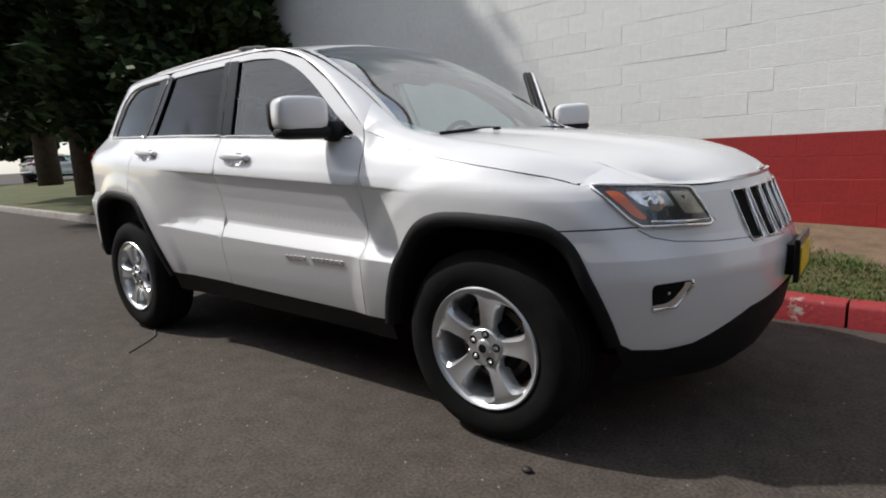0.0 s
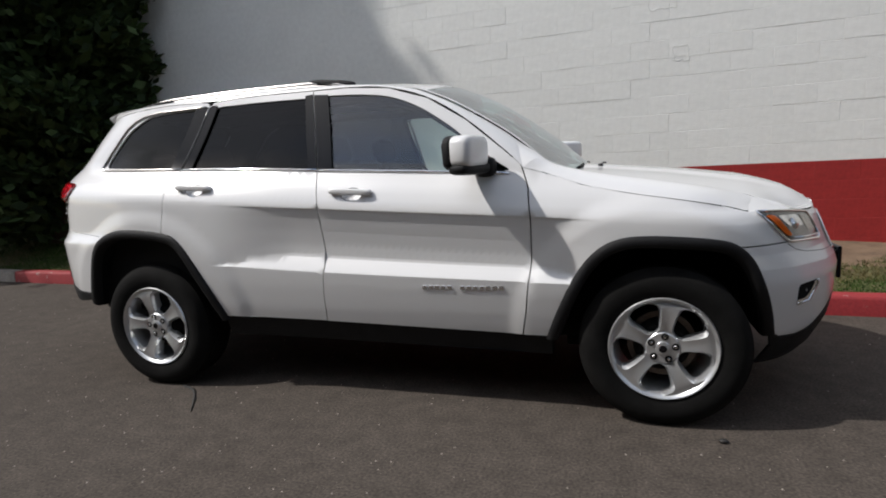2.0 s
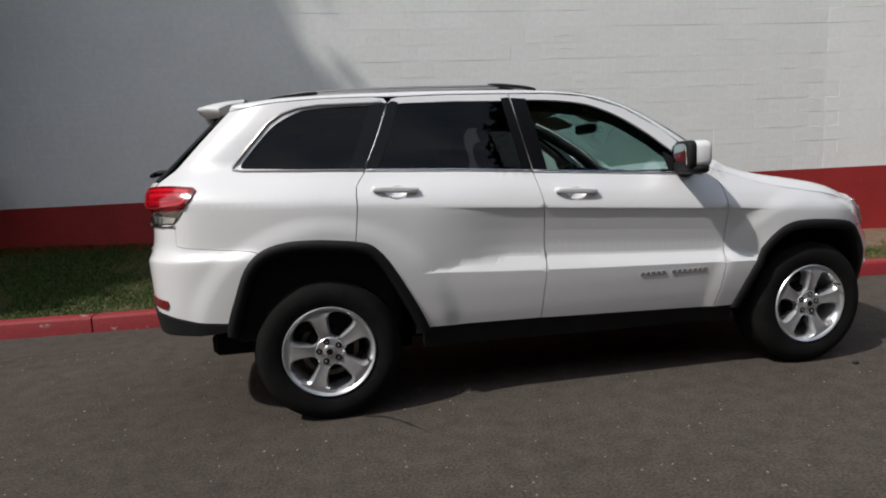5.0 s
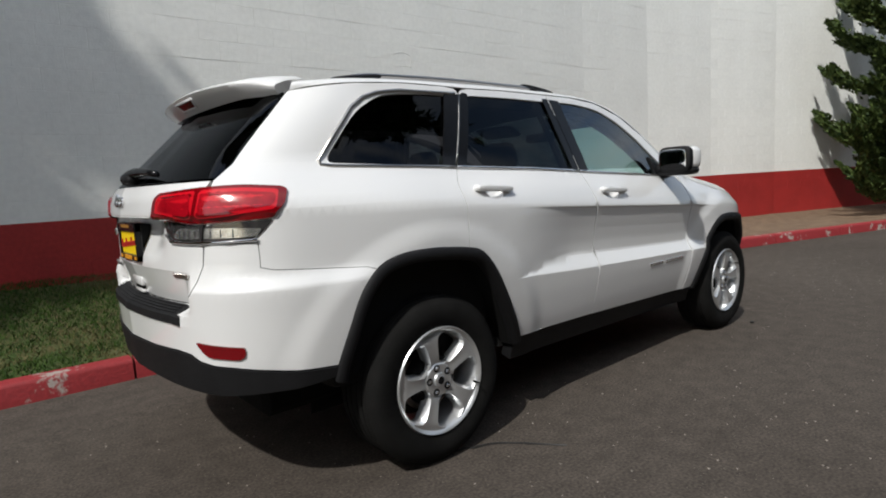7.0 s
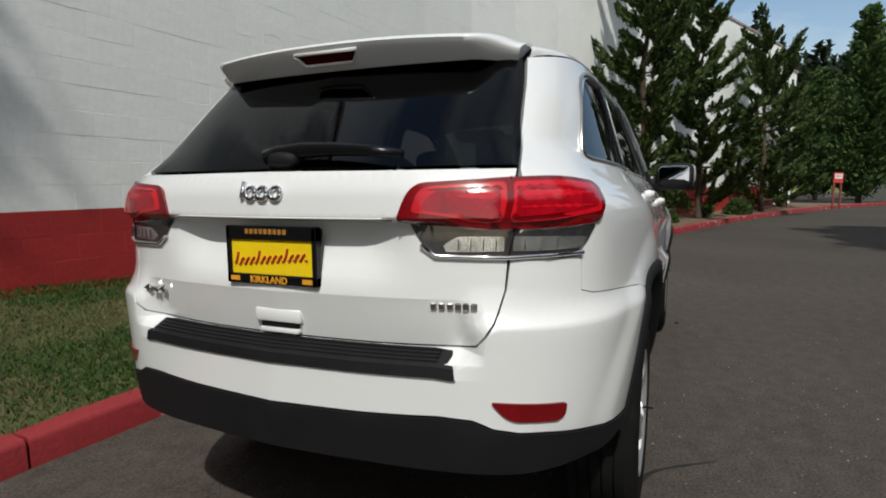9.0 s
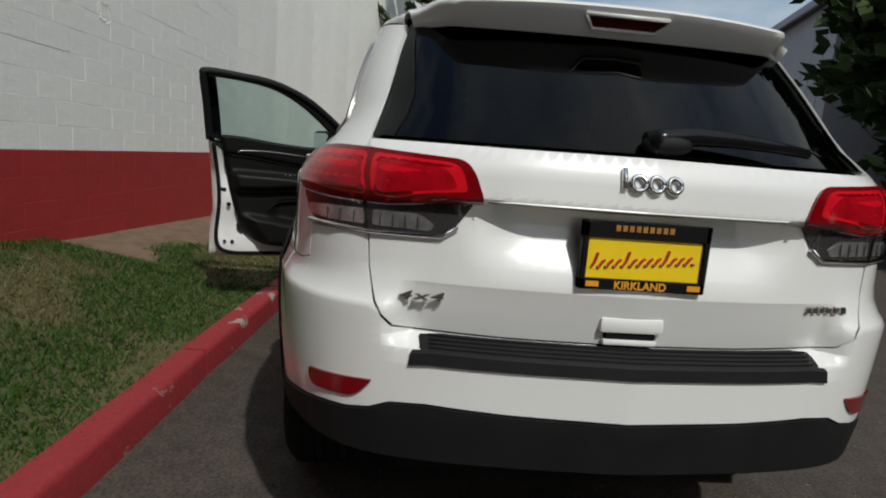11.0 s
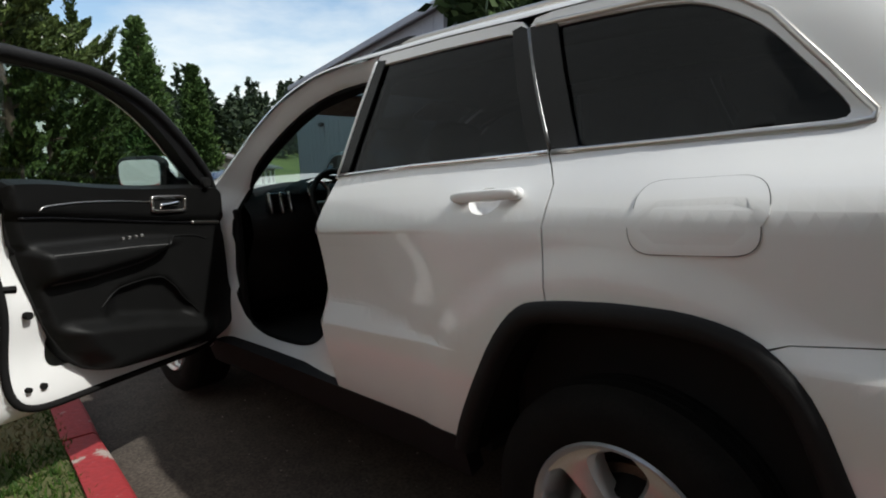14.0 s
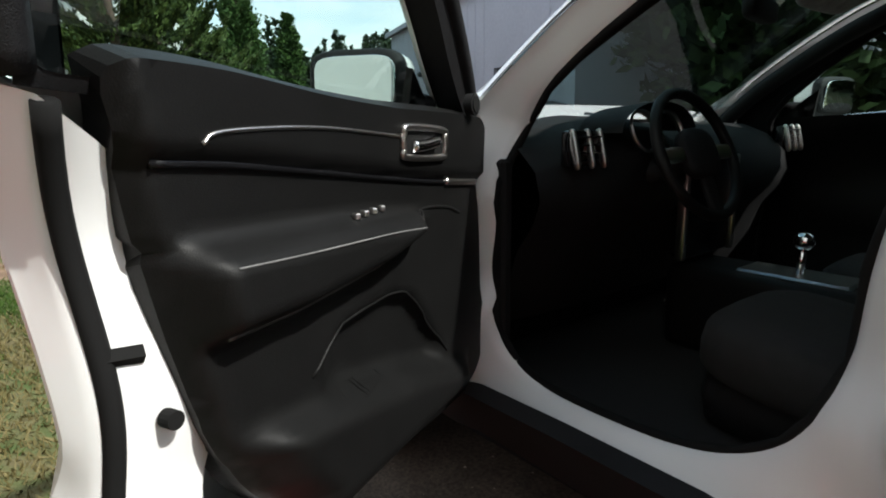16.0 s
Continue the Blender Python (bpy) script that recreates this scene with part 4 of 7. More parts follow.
def panel_mesh(name, poly, mat, holes=(), off=0.0, depth=.022, h=.04, rows=(), mirror=False, move=None, bulge=None, flip=False, hole_depth=None):
    """A sheet of the skin cut to an outline in (u, z), with its edges turned inwards by depth."""
    poly = dense(poly, h)
    holes = [dense(q, h) for q in holes]
    pts, edges = [], []
    for loop in (poly, *holes):
        k = len(pts)
        pts += loop
        edges += [(k + i, k + (i + 1) % len(loop)) for i in range(len(loop))]
    us, zs = [p[0] for p in poly], [p[1] for p in poly]
    nu, nz = max(1, int((max(us) - min(us)) / h)), max(1, int((max(zs) - min(zs)) / h))
    lo, hi = min(zs), max(zs)
    zl = [(lo + (hi - lo) * j / nz, False) for j in range(1, nz)]
    zl = [q for q in zl if not any(abs(q[0] - r) < h * .35 for r in rows)] + [(r, True) for r in rows if lo < r < hi]
    out = np.array(pts)
    for z0, crease in zl:
        last = None
        for i in range(1, nu):
            u = min(us) + (max(us) - min(us)) * i / nu
            z = crease_z(u, z0) if max(us) < 5 and min(us) > .6 else z0
            if lo < z < hi and inside(poly, u, z) and not any(inside(q, u, z) for q in holes) and np.min(np.abs(out[:, 0] - u) + np.abs(out[:, 1] - z)) > h * (.2 if crease else .45):
                pts.append((u, z))
                if crease and last == len(pts) - 2:
                    edges.append((last, len(pts) - 1))
                last = len(pts) - 1
            else:
                last = None
    v2, _, tris, *_ = delaunay_2d_cdt([Vector(p) for p in pts], edges, [], 0, 1e-6)
    keep = []
    for t in tris:
        cu, cz = sum(v2[i].x for i in t) / 3, sum(v2[i].y for i in t) / 3
        if inside(poly, cu, cz) and not any(inside(q, cu, cz) for q in holes):
            keep.append(tuple(t))
    P, N = [], []
    for v in v2:
        n = skin_normal(v.x, v.y)
        o = off + (bulge(v.x, v.y) if bulge else 0)
        w = Vector((n.x, n.y, 0)).normalized() if flip else n
        P.append(skin(v.x, v.y) + w * o)
        N.append(n)
    faces = []
    for t in keep:
        a, b, c = (P[i] for i in t)
        nn = (b - a).cross(c - a)
        faces.append(t if nn.dot(N[t[0]]) > 0 else t[::-1])
    if flip:
        faces, N = [f[::-1] for f in faces], [-n for n in N]
    seen = {}
    for f in faces:
        for i in range(3):
            e = (f[i], f[(i + 1) % 3])
            seen[e] = seen.get(e, 0) + 1
    rim = [e for e in seen if (e[1], e[0]) not in seen]
    flat = len(P)
    if depth:
        s = -1 if flip else 1
        for a, b in rim:
            k = len(P)
            side = (P[b] - P[a]).cross(N[a]).normalized()
            deep = depth
            if holes and hole_depth is not None:
                mid = (v2[a] + v2[b]) / 2
                near = lambda loop: min((p[0] - mid.x) ** 2 + (p[1] - mid.y) ** 2 for p in loop)
                if min(near(q) for q in holes) < near(poly):
                    deep = hole_depth
            for q in (P[a], P[b], P[b] - N[b] * deep, P[a] - N[a] * deep):
                P.append(q.copy())
                N.append(side)
            faces.append((k + 1, k, k + 3, k + 2))
    if move:
        R = move.to_3x3()
        P, N = [move @ p for p in P], [R @ n for n in N]
    if mirror:
        P = [Vector((p.x, -p.y, p.z)) for p in P]
        N = [Vector((n.x, -n.y, n.z)) for n in N]
        faces = [f[::-1] for f in faces]
    if bulge:
        return mesh_of(name, P, faces, mat, smooth=True, sharp=70)
    if h > .05 or flip:
        return mesh_of(name, P, faces, mat, smooth=True, normals=N)
    # normals for each corner, taken just inside its face, so that creases stay crisp
    me = mesh_of(name, P, faces, mat, smooth=True)
    loops = []
    R = move.to_3x3() if move else None
    for f in faces:
        if max(f) < flat:
            c = (v2[f[0]] + v2[f[1]] + v2[f[2]]) / 3
            for i in f:
                q = v2[i].lerp(c, .22)
                n = skin_normal(q.x, q.y, .002)
                n = R @ n if move else n
                loops.append((n.x, -n.y if mirror else n.y, n.z))
        else:
            loops += [tuple(N[i]) for i in f]
    me.normals_split_custom_set(loops)
    return me


def mirrored(vs, fs):
    return [Vector((v[0], -v[1], v[2])) for v in vs], [tuple(f)[::-1] for f in fs]


def moved(vs, m):
    return [m @ Vector(v) for v in vs] if m else vs


def strip_mesh(name, curves, mat, side=1, sharp=50, move=None, centre=None):
    """A smooth sheet through a list of curves with the same number of points."""
    k = len(curves[0])
    vs = [Vector(p) for c in curves for p in c]
    fs = [(i * k + j, i * k + j + 1, (i + 1) * k + j + 1, (i + 1) * k + j) for i in range(len(curves) - 1) for j in range(k - 1)]
    a, b, c, d = (vs[q] for q in fs[len(fs) // 2])
    n = (c - a).cross(d - b)
    mid = (a + b + c + d) / 4
    if n.dot(mid - Vector(centre or (mid.x * .6, 0, .7))) < 0:
        fs = [f[::-1] for f in fs]
    if side > 0:
        vs, fs = mirrored(vs, fs)
    return mesh_of(name, moved(vs, move), fs, mat, smooth=True, sharp=sharp)


def on_skin(pts, off=0.0):
    return [skin(u, z) + skin_normal(u, z) * off for u, z in uz(pts)]


def bar_on_skin(pts, r, off, n=6, k=3):
    """A thin bar that follows the skin through outline points."""
    q = uz(pts)
    line = []
    for i in range(len(q) - 1):
        s = max(1, int(math.dist(q[i], q[i + 1]) / .06))
        line += [(q[i][0] + (q[i + 1][0] - q[i][0]) * t / s, q[i][1] + (q[i + 1][1] - q[i][1]) * t / s) for t in range(s)]
    line.append(q[-1])
    return tube([skin(u, z) + skin_normal(u, z) * off for u, z in line], r, n)


# outlines of the right side, in metres ahead of the middle of the wheelbase and above the road
FENDER = [(.814, .412), (.838, .534), (.869, .782), (.874, .994), (.858, 1.143), (.825, 1.232), (.93, 1.200), (1.10, 1.140), (1.30, 1.095), (1.55, 1.052),
          (1.72, 1.016), (1.80, .992), ("f", .815, .983), ("f", .772, .868), ("f", .757, .8455), (1.735, .8440), (1.68, .864), (1.528, .884), (1.281, .882), (1.179, .832), (1.084, .717), (1.001, .547), (.945, .412)]
FRONT_DOOR = [(.807, .412), (.831, .534), (.862, .782), (.867, .994), (.851, 1.143), (.812, 1.250), (.715, 1.332), (.53, 1.483), (.316, 1.612), (.09, 1.684), (-.13, 1.705),
              (-.362, 1.709), (-.324, 1.512), (-.284, 1.263), (-.255, 1.102), (-.243, .763), (-.262, .60), (-.272, .445)]
FRONT_HOLE = [(-.281, 1.270), (-.320, 1.505), (-.350, 1.678), (-.10, 1.670), (.105, 1.644), (.285, 1.570), (.455, 1.458), (.590, 1.346), (.70, 1.264), (.772, 1.220), (.3, 1.238)]
REAR_DOOR = [(-.278, .447), (-.268, .60), (-.249, .763), (-.261, 1.102), (-.290, 1.263), (-.330, 1.512), (-.368, 1.709), (-.714, 1.712), (-.99, 1.706), (-1.030, 1.698), (-1.055, 1.675),
             (-1.206, 1.308), (-1.257, 1.236), (-1.266, 1.084), (-1.284, .949), (-1.21, .917), (-1.127, .827), (-1.037, .667), (-.967, .531), (-.936, .458)]
REAR_HOLE = [(-.296, 1.275), (-.336, 1.51), (-.372, 1.672), (-.708, 1.676), (-.99, 1.672), (-1.035, 1.652), (-1.168, 1.320), (-.7, 1.296)]
QUARTER = [(-1.289, .945), (-1.271, 1.084), (-1.262, 1.236), (-1.211, 1.308), (-1.060, 1.677), (-1.075, 1.700), (-1.14, 1.708), (-1.4, 1.706), (-1.65, 1.692), (-1.78, 1.676), ("r", .602, 1.655),
           ("r", .634, 1.50), ("r", .664, 1.36), ("r", .680, 1.30), ("r", .672, 1.08), (-2.180, 1.070), (-2.180, .978), (-2.14, .966), (-1.80, .938), (-1.751, .921), (-1.631, .958), (-1.403, .955)]
QUARTER_HOLE = [(-1.236, 1.322), (-1.095, 1.664), (-1.256, 1.666), (-1.426, 1.658), (-1.540, 1.643), (-1.672, 1.570), (-1.780, 1.450), (-1.862, 1.352), (-1.5, 1.333)]
R_ARCH = [(-1.945, .50), (-1.936, .562), (-1.889, .695), (-1.832, .835), (-1.751, .919), (-1.631, .956), (-1.500, .960), (-1.403, .953), (-1.285, .938), (-1.205, .912), (-1.127, .825), (-1.037, .665), (-.967, .529), (-.925, .430)]
F_ARCH = [(.942, .395), (1.001, .545), (1.084, .715), (1.179, .830), (1.281, .880), (1.40, .889), (1.528, .882), (1.660, .868), (1.745, .842), (1.815, .775), (1.868, .656), (1.905, .53), (1.925, .42)]
TAILGATE = [("r", 0, 1.300), ("r", .35, 1.298), ("r", .672, 1.300), ("r", .672, 1.24), ("r", .663, 1.08), ("r", .657, .990), ("r", .645, .935), ("r", .620, .878), ("r", .590, .848), ("r", .54, .836), ("r", .3, .832), ("r", 0, .832)]
REAR_GLASS = [("r", 0, 1.312), ("r", .35, 1.311), ("r", .672, 1.314), ("r", .658, 1.37), ("r", .627, 1.50), ("r", .596, 1.640), ("r", .58, 1.668), ("r", 0, 1.672)]
REAR_BUMPER = [("r", 0, .827), ("r", .3, .827), ("r", .54, .831), ("r", .594, .843), ("r", .625, .874), ("r", .650, .933), ("r", .662, .990), ("r", .670, 1.068), (-2.1825, 1.067), (-2.1825, .9755), (-2.141, .9635), (-1.80, .9355), (-1.757, .918),
               (-1.832, .833), (-1.889, .695), (-1.932, .572), (-2.10, .582), ("r", .760, .615), ("r", .70, .620), ("r", .640, .632), ("r", .59, .655), ("r", .50, .662), ("r", .30, .655), ("r", 0, .650)]
REAR_SKIRT = [("r", 0, .645), ("r", .30, .650), ("r", .50, .657), ("r", .588, .650), ("r", .638, .627), ("r", .70, .614), ("r", .762, .609), (-2.10, .576), (-1.935, .566), (-1.94, .53), (-2.10, .510), ("r", .70, .500), ("r", .3, .510), ("r", 0, .510)]
FRONT_BUMPER = [("f", 0, .972), ("f", .30, .970), ("f", .50, .962), ("f", .60, .967), ("f", .808, .981), ("f", .766, .866), ("f", .752, .8405), (1.742, .8385), (1.815, .772), (1.868, .656), (1.905, .53), (1.913, .445), ("f", .755, .405),
                ("f", .68, .397), ("f", .60, .41), ("f", .48, .475), ("f", .40, .515), ("f", .2, .545), ("f", 0, .55)]
FRONT_SKIRT = [("f", 0, .545), ("f", .2, .540), ("f", .40, .510), ("f", .48, .470), ("f", .60, .405), ("f", .68, .392), ("f", .755, .400), (1.913, .440), (1.93, .36), ("f", .74, .265), ("f", .3, .235), ("f", 0, .235)]
HEADLAMP = [("f", .820, .985), ("f", .70, .974), ("f", .580, .957), ("f", .540, .842), ("f", .56, .834), ("f", .755, .846), ("f", .775, .868)]
LAMP_RED = [("r", .395, 1.172), ("r", .415, 1.23), ("r", .445, 1.262), ("r", .66, 1.274), ("r", .76, 1.278), (-2.07, 1.264), (-2.056, 1.250), (-2.088, 1.197), (-2.122, 1.157), ("r", .76, 1.148), ("r", .62, 1.145), ("r", .56, 1.152), ("r", .47, 1.166)]
LAMP_CLEAR = [("r", .415, 1.165), ("r", .47, 1.162), ("r", .56, 1.148), ("r", .62, 1.141), ("r", .76, 1.144), (-2.125, 1.152), (-2.186, 1.078), ("r", .755, 1.078), ("r", .66, 1.075), ("r", .485, 1.077), ("r", .45, 1.11)]
REFLECTOR = [("r", .632, .706), ("r", .805, .690), ("r", .800, .655), ("r", .785, .643), ("r", .675, .652)]
FUEL = [(-1.49, 1.238), (-1.742, 1.250), (-1.748, 1.098), (-1.492, 1.086)]
HINGE = (.862, .885)
OPEN = 64.0


def shifted(pts, off):
    """Outline points drawn in by off metres towards their middle."""
    cu, cz = sum(p[0] for p in pts) / len(pts), sum(p[1] for p in pts) / len(pts)
    out = []
    for u, z in pts:
        d = math.hypot(u - cu, z - cz)
        out.append((u + (cu - u) * off / d, z + (cz - z) * off / d))
    return out


def loft_top(rows, v0, v1, n):
    """Curves across the car, from -v1 to v1 of its half width, of stations (rail point, middle point)."""
    out = []
    for rail, mid in rows:
        c = []
        for i in range(-n, n + 1):
            v = abs(i) / n * v1
            c.append((mid[0] + (rail[0] - mid[0]) * v ** 2.2, math.copysign(rail[1] * v, i), mid[2] + (rail[2] - mid[2]) * v ** 2.6))
        out.append(c)
    return out


TOP = [((.945, .800, 1.222), (1.12, 0, 1.19)), ((.74, .768, 1.395), (.90, 0, 1.385)), ((.48, .735, 1.555), (.62, 0, 1.585)), ((.32, .715, 1.630), (.42, 0, 1.690)), ((.19, .702, 1.672), (.25, 0, 1.742)),
       ((-.17, .688, 1.720), (-.17, 0, 1.778)), ((-.6, .680, 1.733), (-.6, 0, 1.790)), ((-1.1, .672, 1.733), (-1.1, 0, 1.786)), ((-1.6, .652, 1.718), (-1.6, 0, 1.768)), ((-1.88, .625, 1.690), (-1.92, 0, 1.748))]


def top_rows(a, b, n):
    """Stations between two places of TOP, smoothed."""
    rails = spline([t[0] for t in TOP], 181)
    mids = spline([t[1] for t in TOP], 181)
    out = []
    for i in range(n):
        k = (a + (b - a) * i / (n - 1)) / (len(TOP) - 1) * 180
        j = min(179, int(k))
        f = k - j
        out.append((rails[j].lerp(rails[j + 1], f), mids[j].lerp(mids[j + 1], f)))
    return out


def build_wheel(car, x, y, full=True, turned=0):
    """An alloy wheel with its tyre; y is the outer face."""
    s = -1 if y < 0 else 1
    R = .378
    prof = [(.238, -.012), (.262, .0), (.300, .008), (.335, .004), (.358, -.012), (.370, -.028)]
    tread = []
    for i in range(5):
        a = -.034 - i * .040
        tread += [(R, a), (R, a - .030), (R - .009, a - .032), (R - .009, a - .038)]
    prof = prof + tread[:-2] + [(.358, -.226), (.30, -.24), (.238, -.225), (.225, -.12)]
    vs, fs = lathe([(r, h) for r, h in prof], 72)
    m = Matrix.Translation((x, y, R)) @ (Matrix.Diagonal((1, 1, 1, 1)) if s > 0 else Matrix.Rotation(math.pi, 4, "Z")) @ Matrix.Rotation(radians(turned), 4, "Y")
    wheel = part("wheel", mesh_of("wheel_hub", *(lambda q: ([m @ Vector(v) for v in q[0]], q[1]))(lathe([(.001, -.05), (.105, -.05), (.16, -.16), (.001, -.16)], 24)), M_LINER), car, "alloy wheel with a dusty black tyre")
    part("tyre", mesh_of("tyre", [m @ Vector(v) for v in vs], fs, M_RUBBER, smooth=True, sharp=40), wheel, "black tyre with grooved tread")
    vs, fs = lathe([(.228, -.004), (.238, .002), (.243, -.006), (.236, -.014), (.222, -.03), (.205, -.20), (.198, -.20), (.214, -.03)], 72)
    part("rim", mesh_of("rim", [m @ Vector(v) for v in vs], fs, M_ALLOY, smooth=True, sharp=50), wheel, "silver alloy rim")
    vs, fs = lathe([(.001, -.10), (.155, -.10), (.155, -.12), (.001, -.12)], 32)
    part("brake_disc", mesh_of("brake_disc", [m @ Vector(v) for v in vs], fs, surface_cache("brake_disc", (.16, .13, .11), .5, .8)), wheel)
    # five broad spokes, dished towards the hub
    prof = [(.045, .033, -.030), (.068, .045, -.026), (.080, .052, -.022), (.086, .0405, -.020), (.092, .0340, -.018), (.115, .0350, -.013), (.150, .0395, -.008), (.178, .0465, -.005), (.194, .054, -.004), (.205, .067, -.005), (.213, .093, -.006), (.220, .124, -.007), (.230, .144, -.008)]
    for k in range(5):
        a = math.pi / 2 + k * 2 * math.pi / 5
        rot = m @ Matrix.Rotation(a, 4, "Y")
        vs, fs, q = [], [], 7
        for r, hw, h in prof:
            for w, dh in ((-1.04, -.060), (-1, -.018), (-.74, 0), (0, -.006), (.74, 0), (1, -.018), (1.04, -.060)):
                vs.append(rot @ Vector((r * math.cos(w * hw / r * .98), h + dh, r * math.sin(w * hw / r * .98))))
        for i in range(len(prof) - 1):
            for j in range(q - 1):
                fs.append((i * q + j, i * q + j + 1, (i + 1) * q + j + 1, (i + 1) * q + j))
        part("spoke", mesh_of("spoke", vs, fs, M_ALLOY, smooth=True, sharp=32), wheel)
    vs, fs = lathe([(.001, -.008), (.020, -.008), (.030, -.012), (.034, -.020), (.070, -.020), (.076, -.026), (.076, -.06), (.001, -.06)], 40)
    part("hub_cap", mesh_of("hub_cap", [m @ Vector(v) for v in vs], fs, M_ALLOY, smooth=True, sharp=30), wheel)
    if full:
        for k in range(5):
            a = math.pi / 2 + math.pi / 5 + k * 2 * math.pi / 5
            vs, fs = lathe([(.001, .004), (.007, .003), (.0105, -.004), (.0115, -.03), (.001, -.03)], 6)
            o = Matrix.Translation((.056 * math.cos(a), -.014, .056 * math.sin(a)))
            # flat black disc: the shade of the nut's hollow as colour, nothing is sunk
            v2, f2 = lathe([(.001, .0), (.017, .0), (.017, -.02), (.001, -.02)], 16)
            o2 = Matrix.Translation((.056 * math.cos(a), -.0185, .056 * math.sin(a)))
            part("lug_pocket_shade", mesh_of("lug_pocket_shade", [m @ o2 @ Vector(v) for v in v2], f2, M_LINER), wheel)
            part("lug_nut", mesh_of("lug_nut", [m @ o @ Vector(v) for v in vs], fs, M_CHROME), wheel)
        v2, f2 = lathe([(.001, -.0065), (.017, -.0065), (.019, -.010), (.001, -.012)], 20)
        part("centre_cap", mesh_of("centre_cap", [m @ Vector(v) for v in v2], f2, M_BLACKGLOSS, smooth=True, sharp=30), wheel)
        o = m @ Matrix.Translation((-.205, 0, .02))
        vs, fs = lathe([(.001, .03), (.004, .03), (.005, -.01), (.001, -.01)], 8)
        part("valve", mesh_of("valve", [o @ Vector(v) for v in vs], fs, M_LINER), wheel)
    return wheel


_mats = {}


def surface_cache(name, base, rough, metal=0.0):
    if name not in _mats:
        _mats[name] = surface(name, base, rough, metal, vary=.3, scale=20)
    return _mats[name]


def blob(name, ctr, size, mat, rot=(0, 0, 0), power=.55, n=16, move=None):
    """A rounded box (superellipsoid) of the given half sizes."""
    vs, fs = [], []
    R = Euler([radians(a) for a in rot]).to_matrix()
    f = lambda c: math.copysign(abs(c) ** power, c)
    for i in range(n + 1):
        la = -math.pi / 2 + math.pi * i / n
        for j in range(2 * n):
            lo = math.pi * j / n
            v = Vector((size[0] * f(math.cos(la)) * f(math.cos(lo)), size[1] * f(math.cos(la)) * f(math.sin(lo)), size[2] * f(math.sin(la))))
            vs.append(R @ v + Vector(ctr))
    for i in range(n):
        for j in range(2 * n):
            fs.append((i * 2 * n + j, i * 2 * n + (j + 1) % (2 * n), (i + 1) * 2 * n + (j + 1) % (2 * n), (i + 1) * 2 * n + j))
    return mesh_of(name, moved(vs, move), fs, mat, smooth=True, sharp=60)


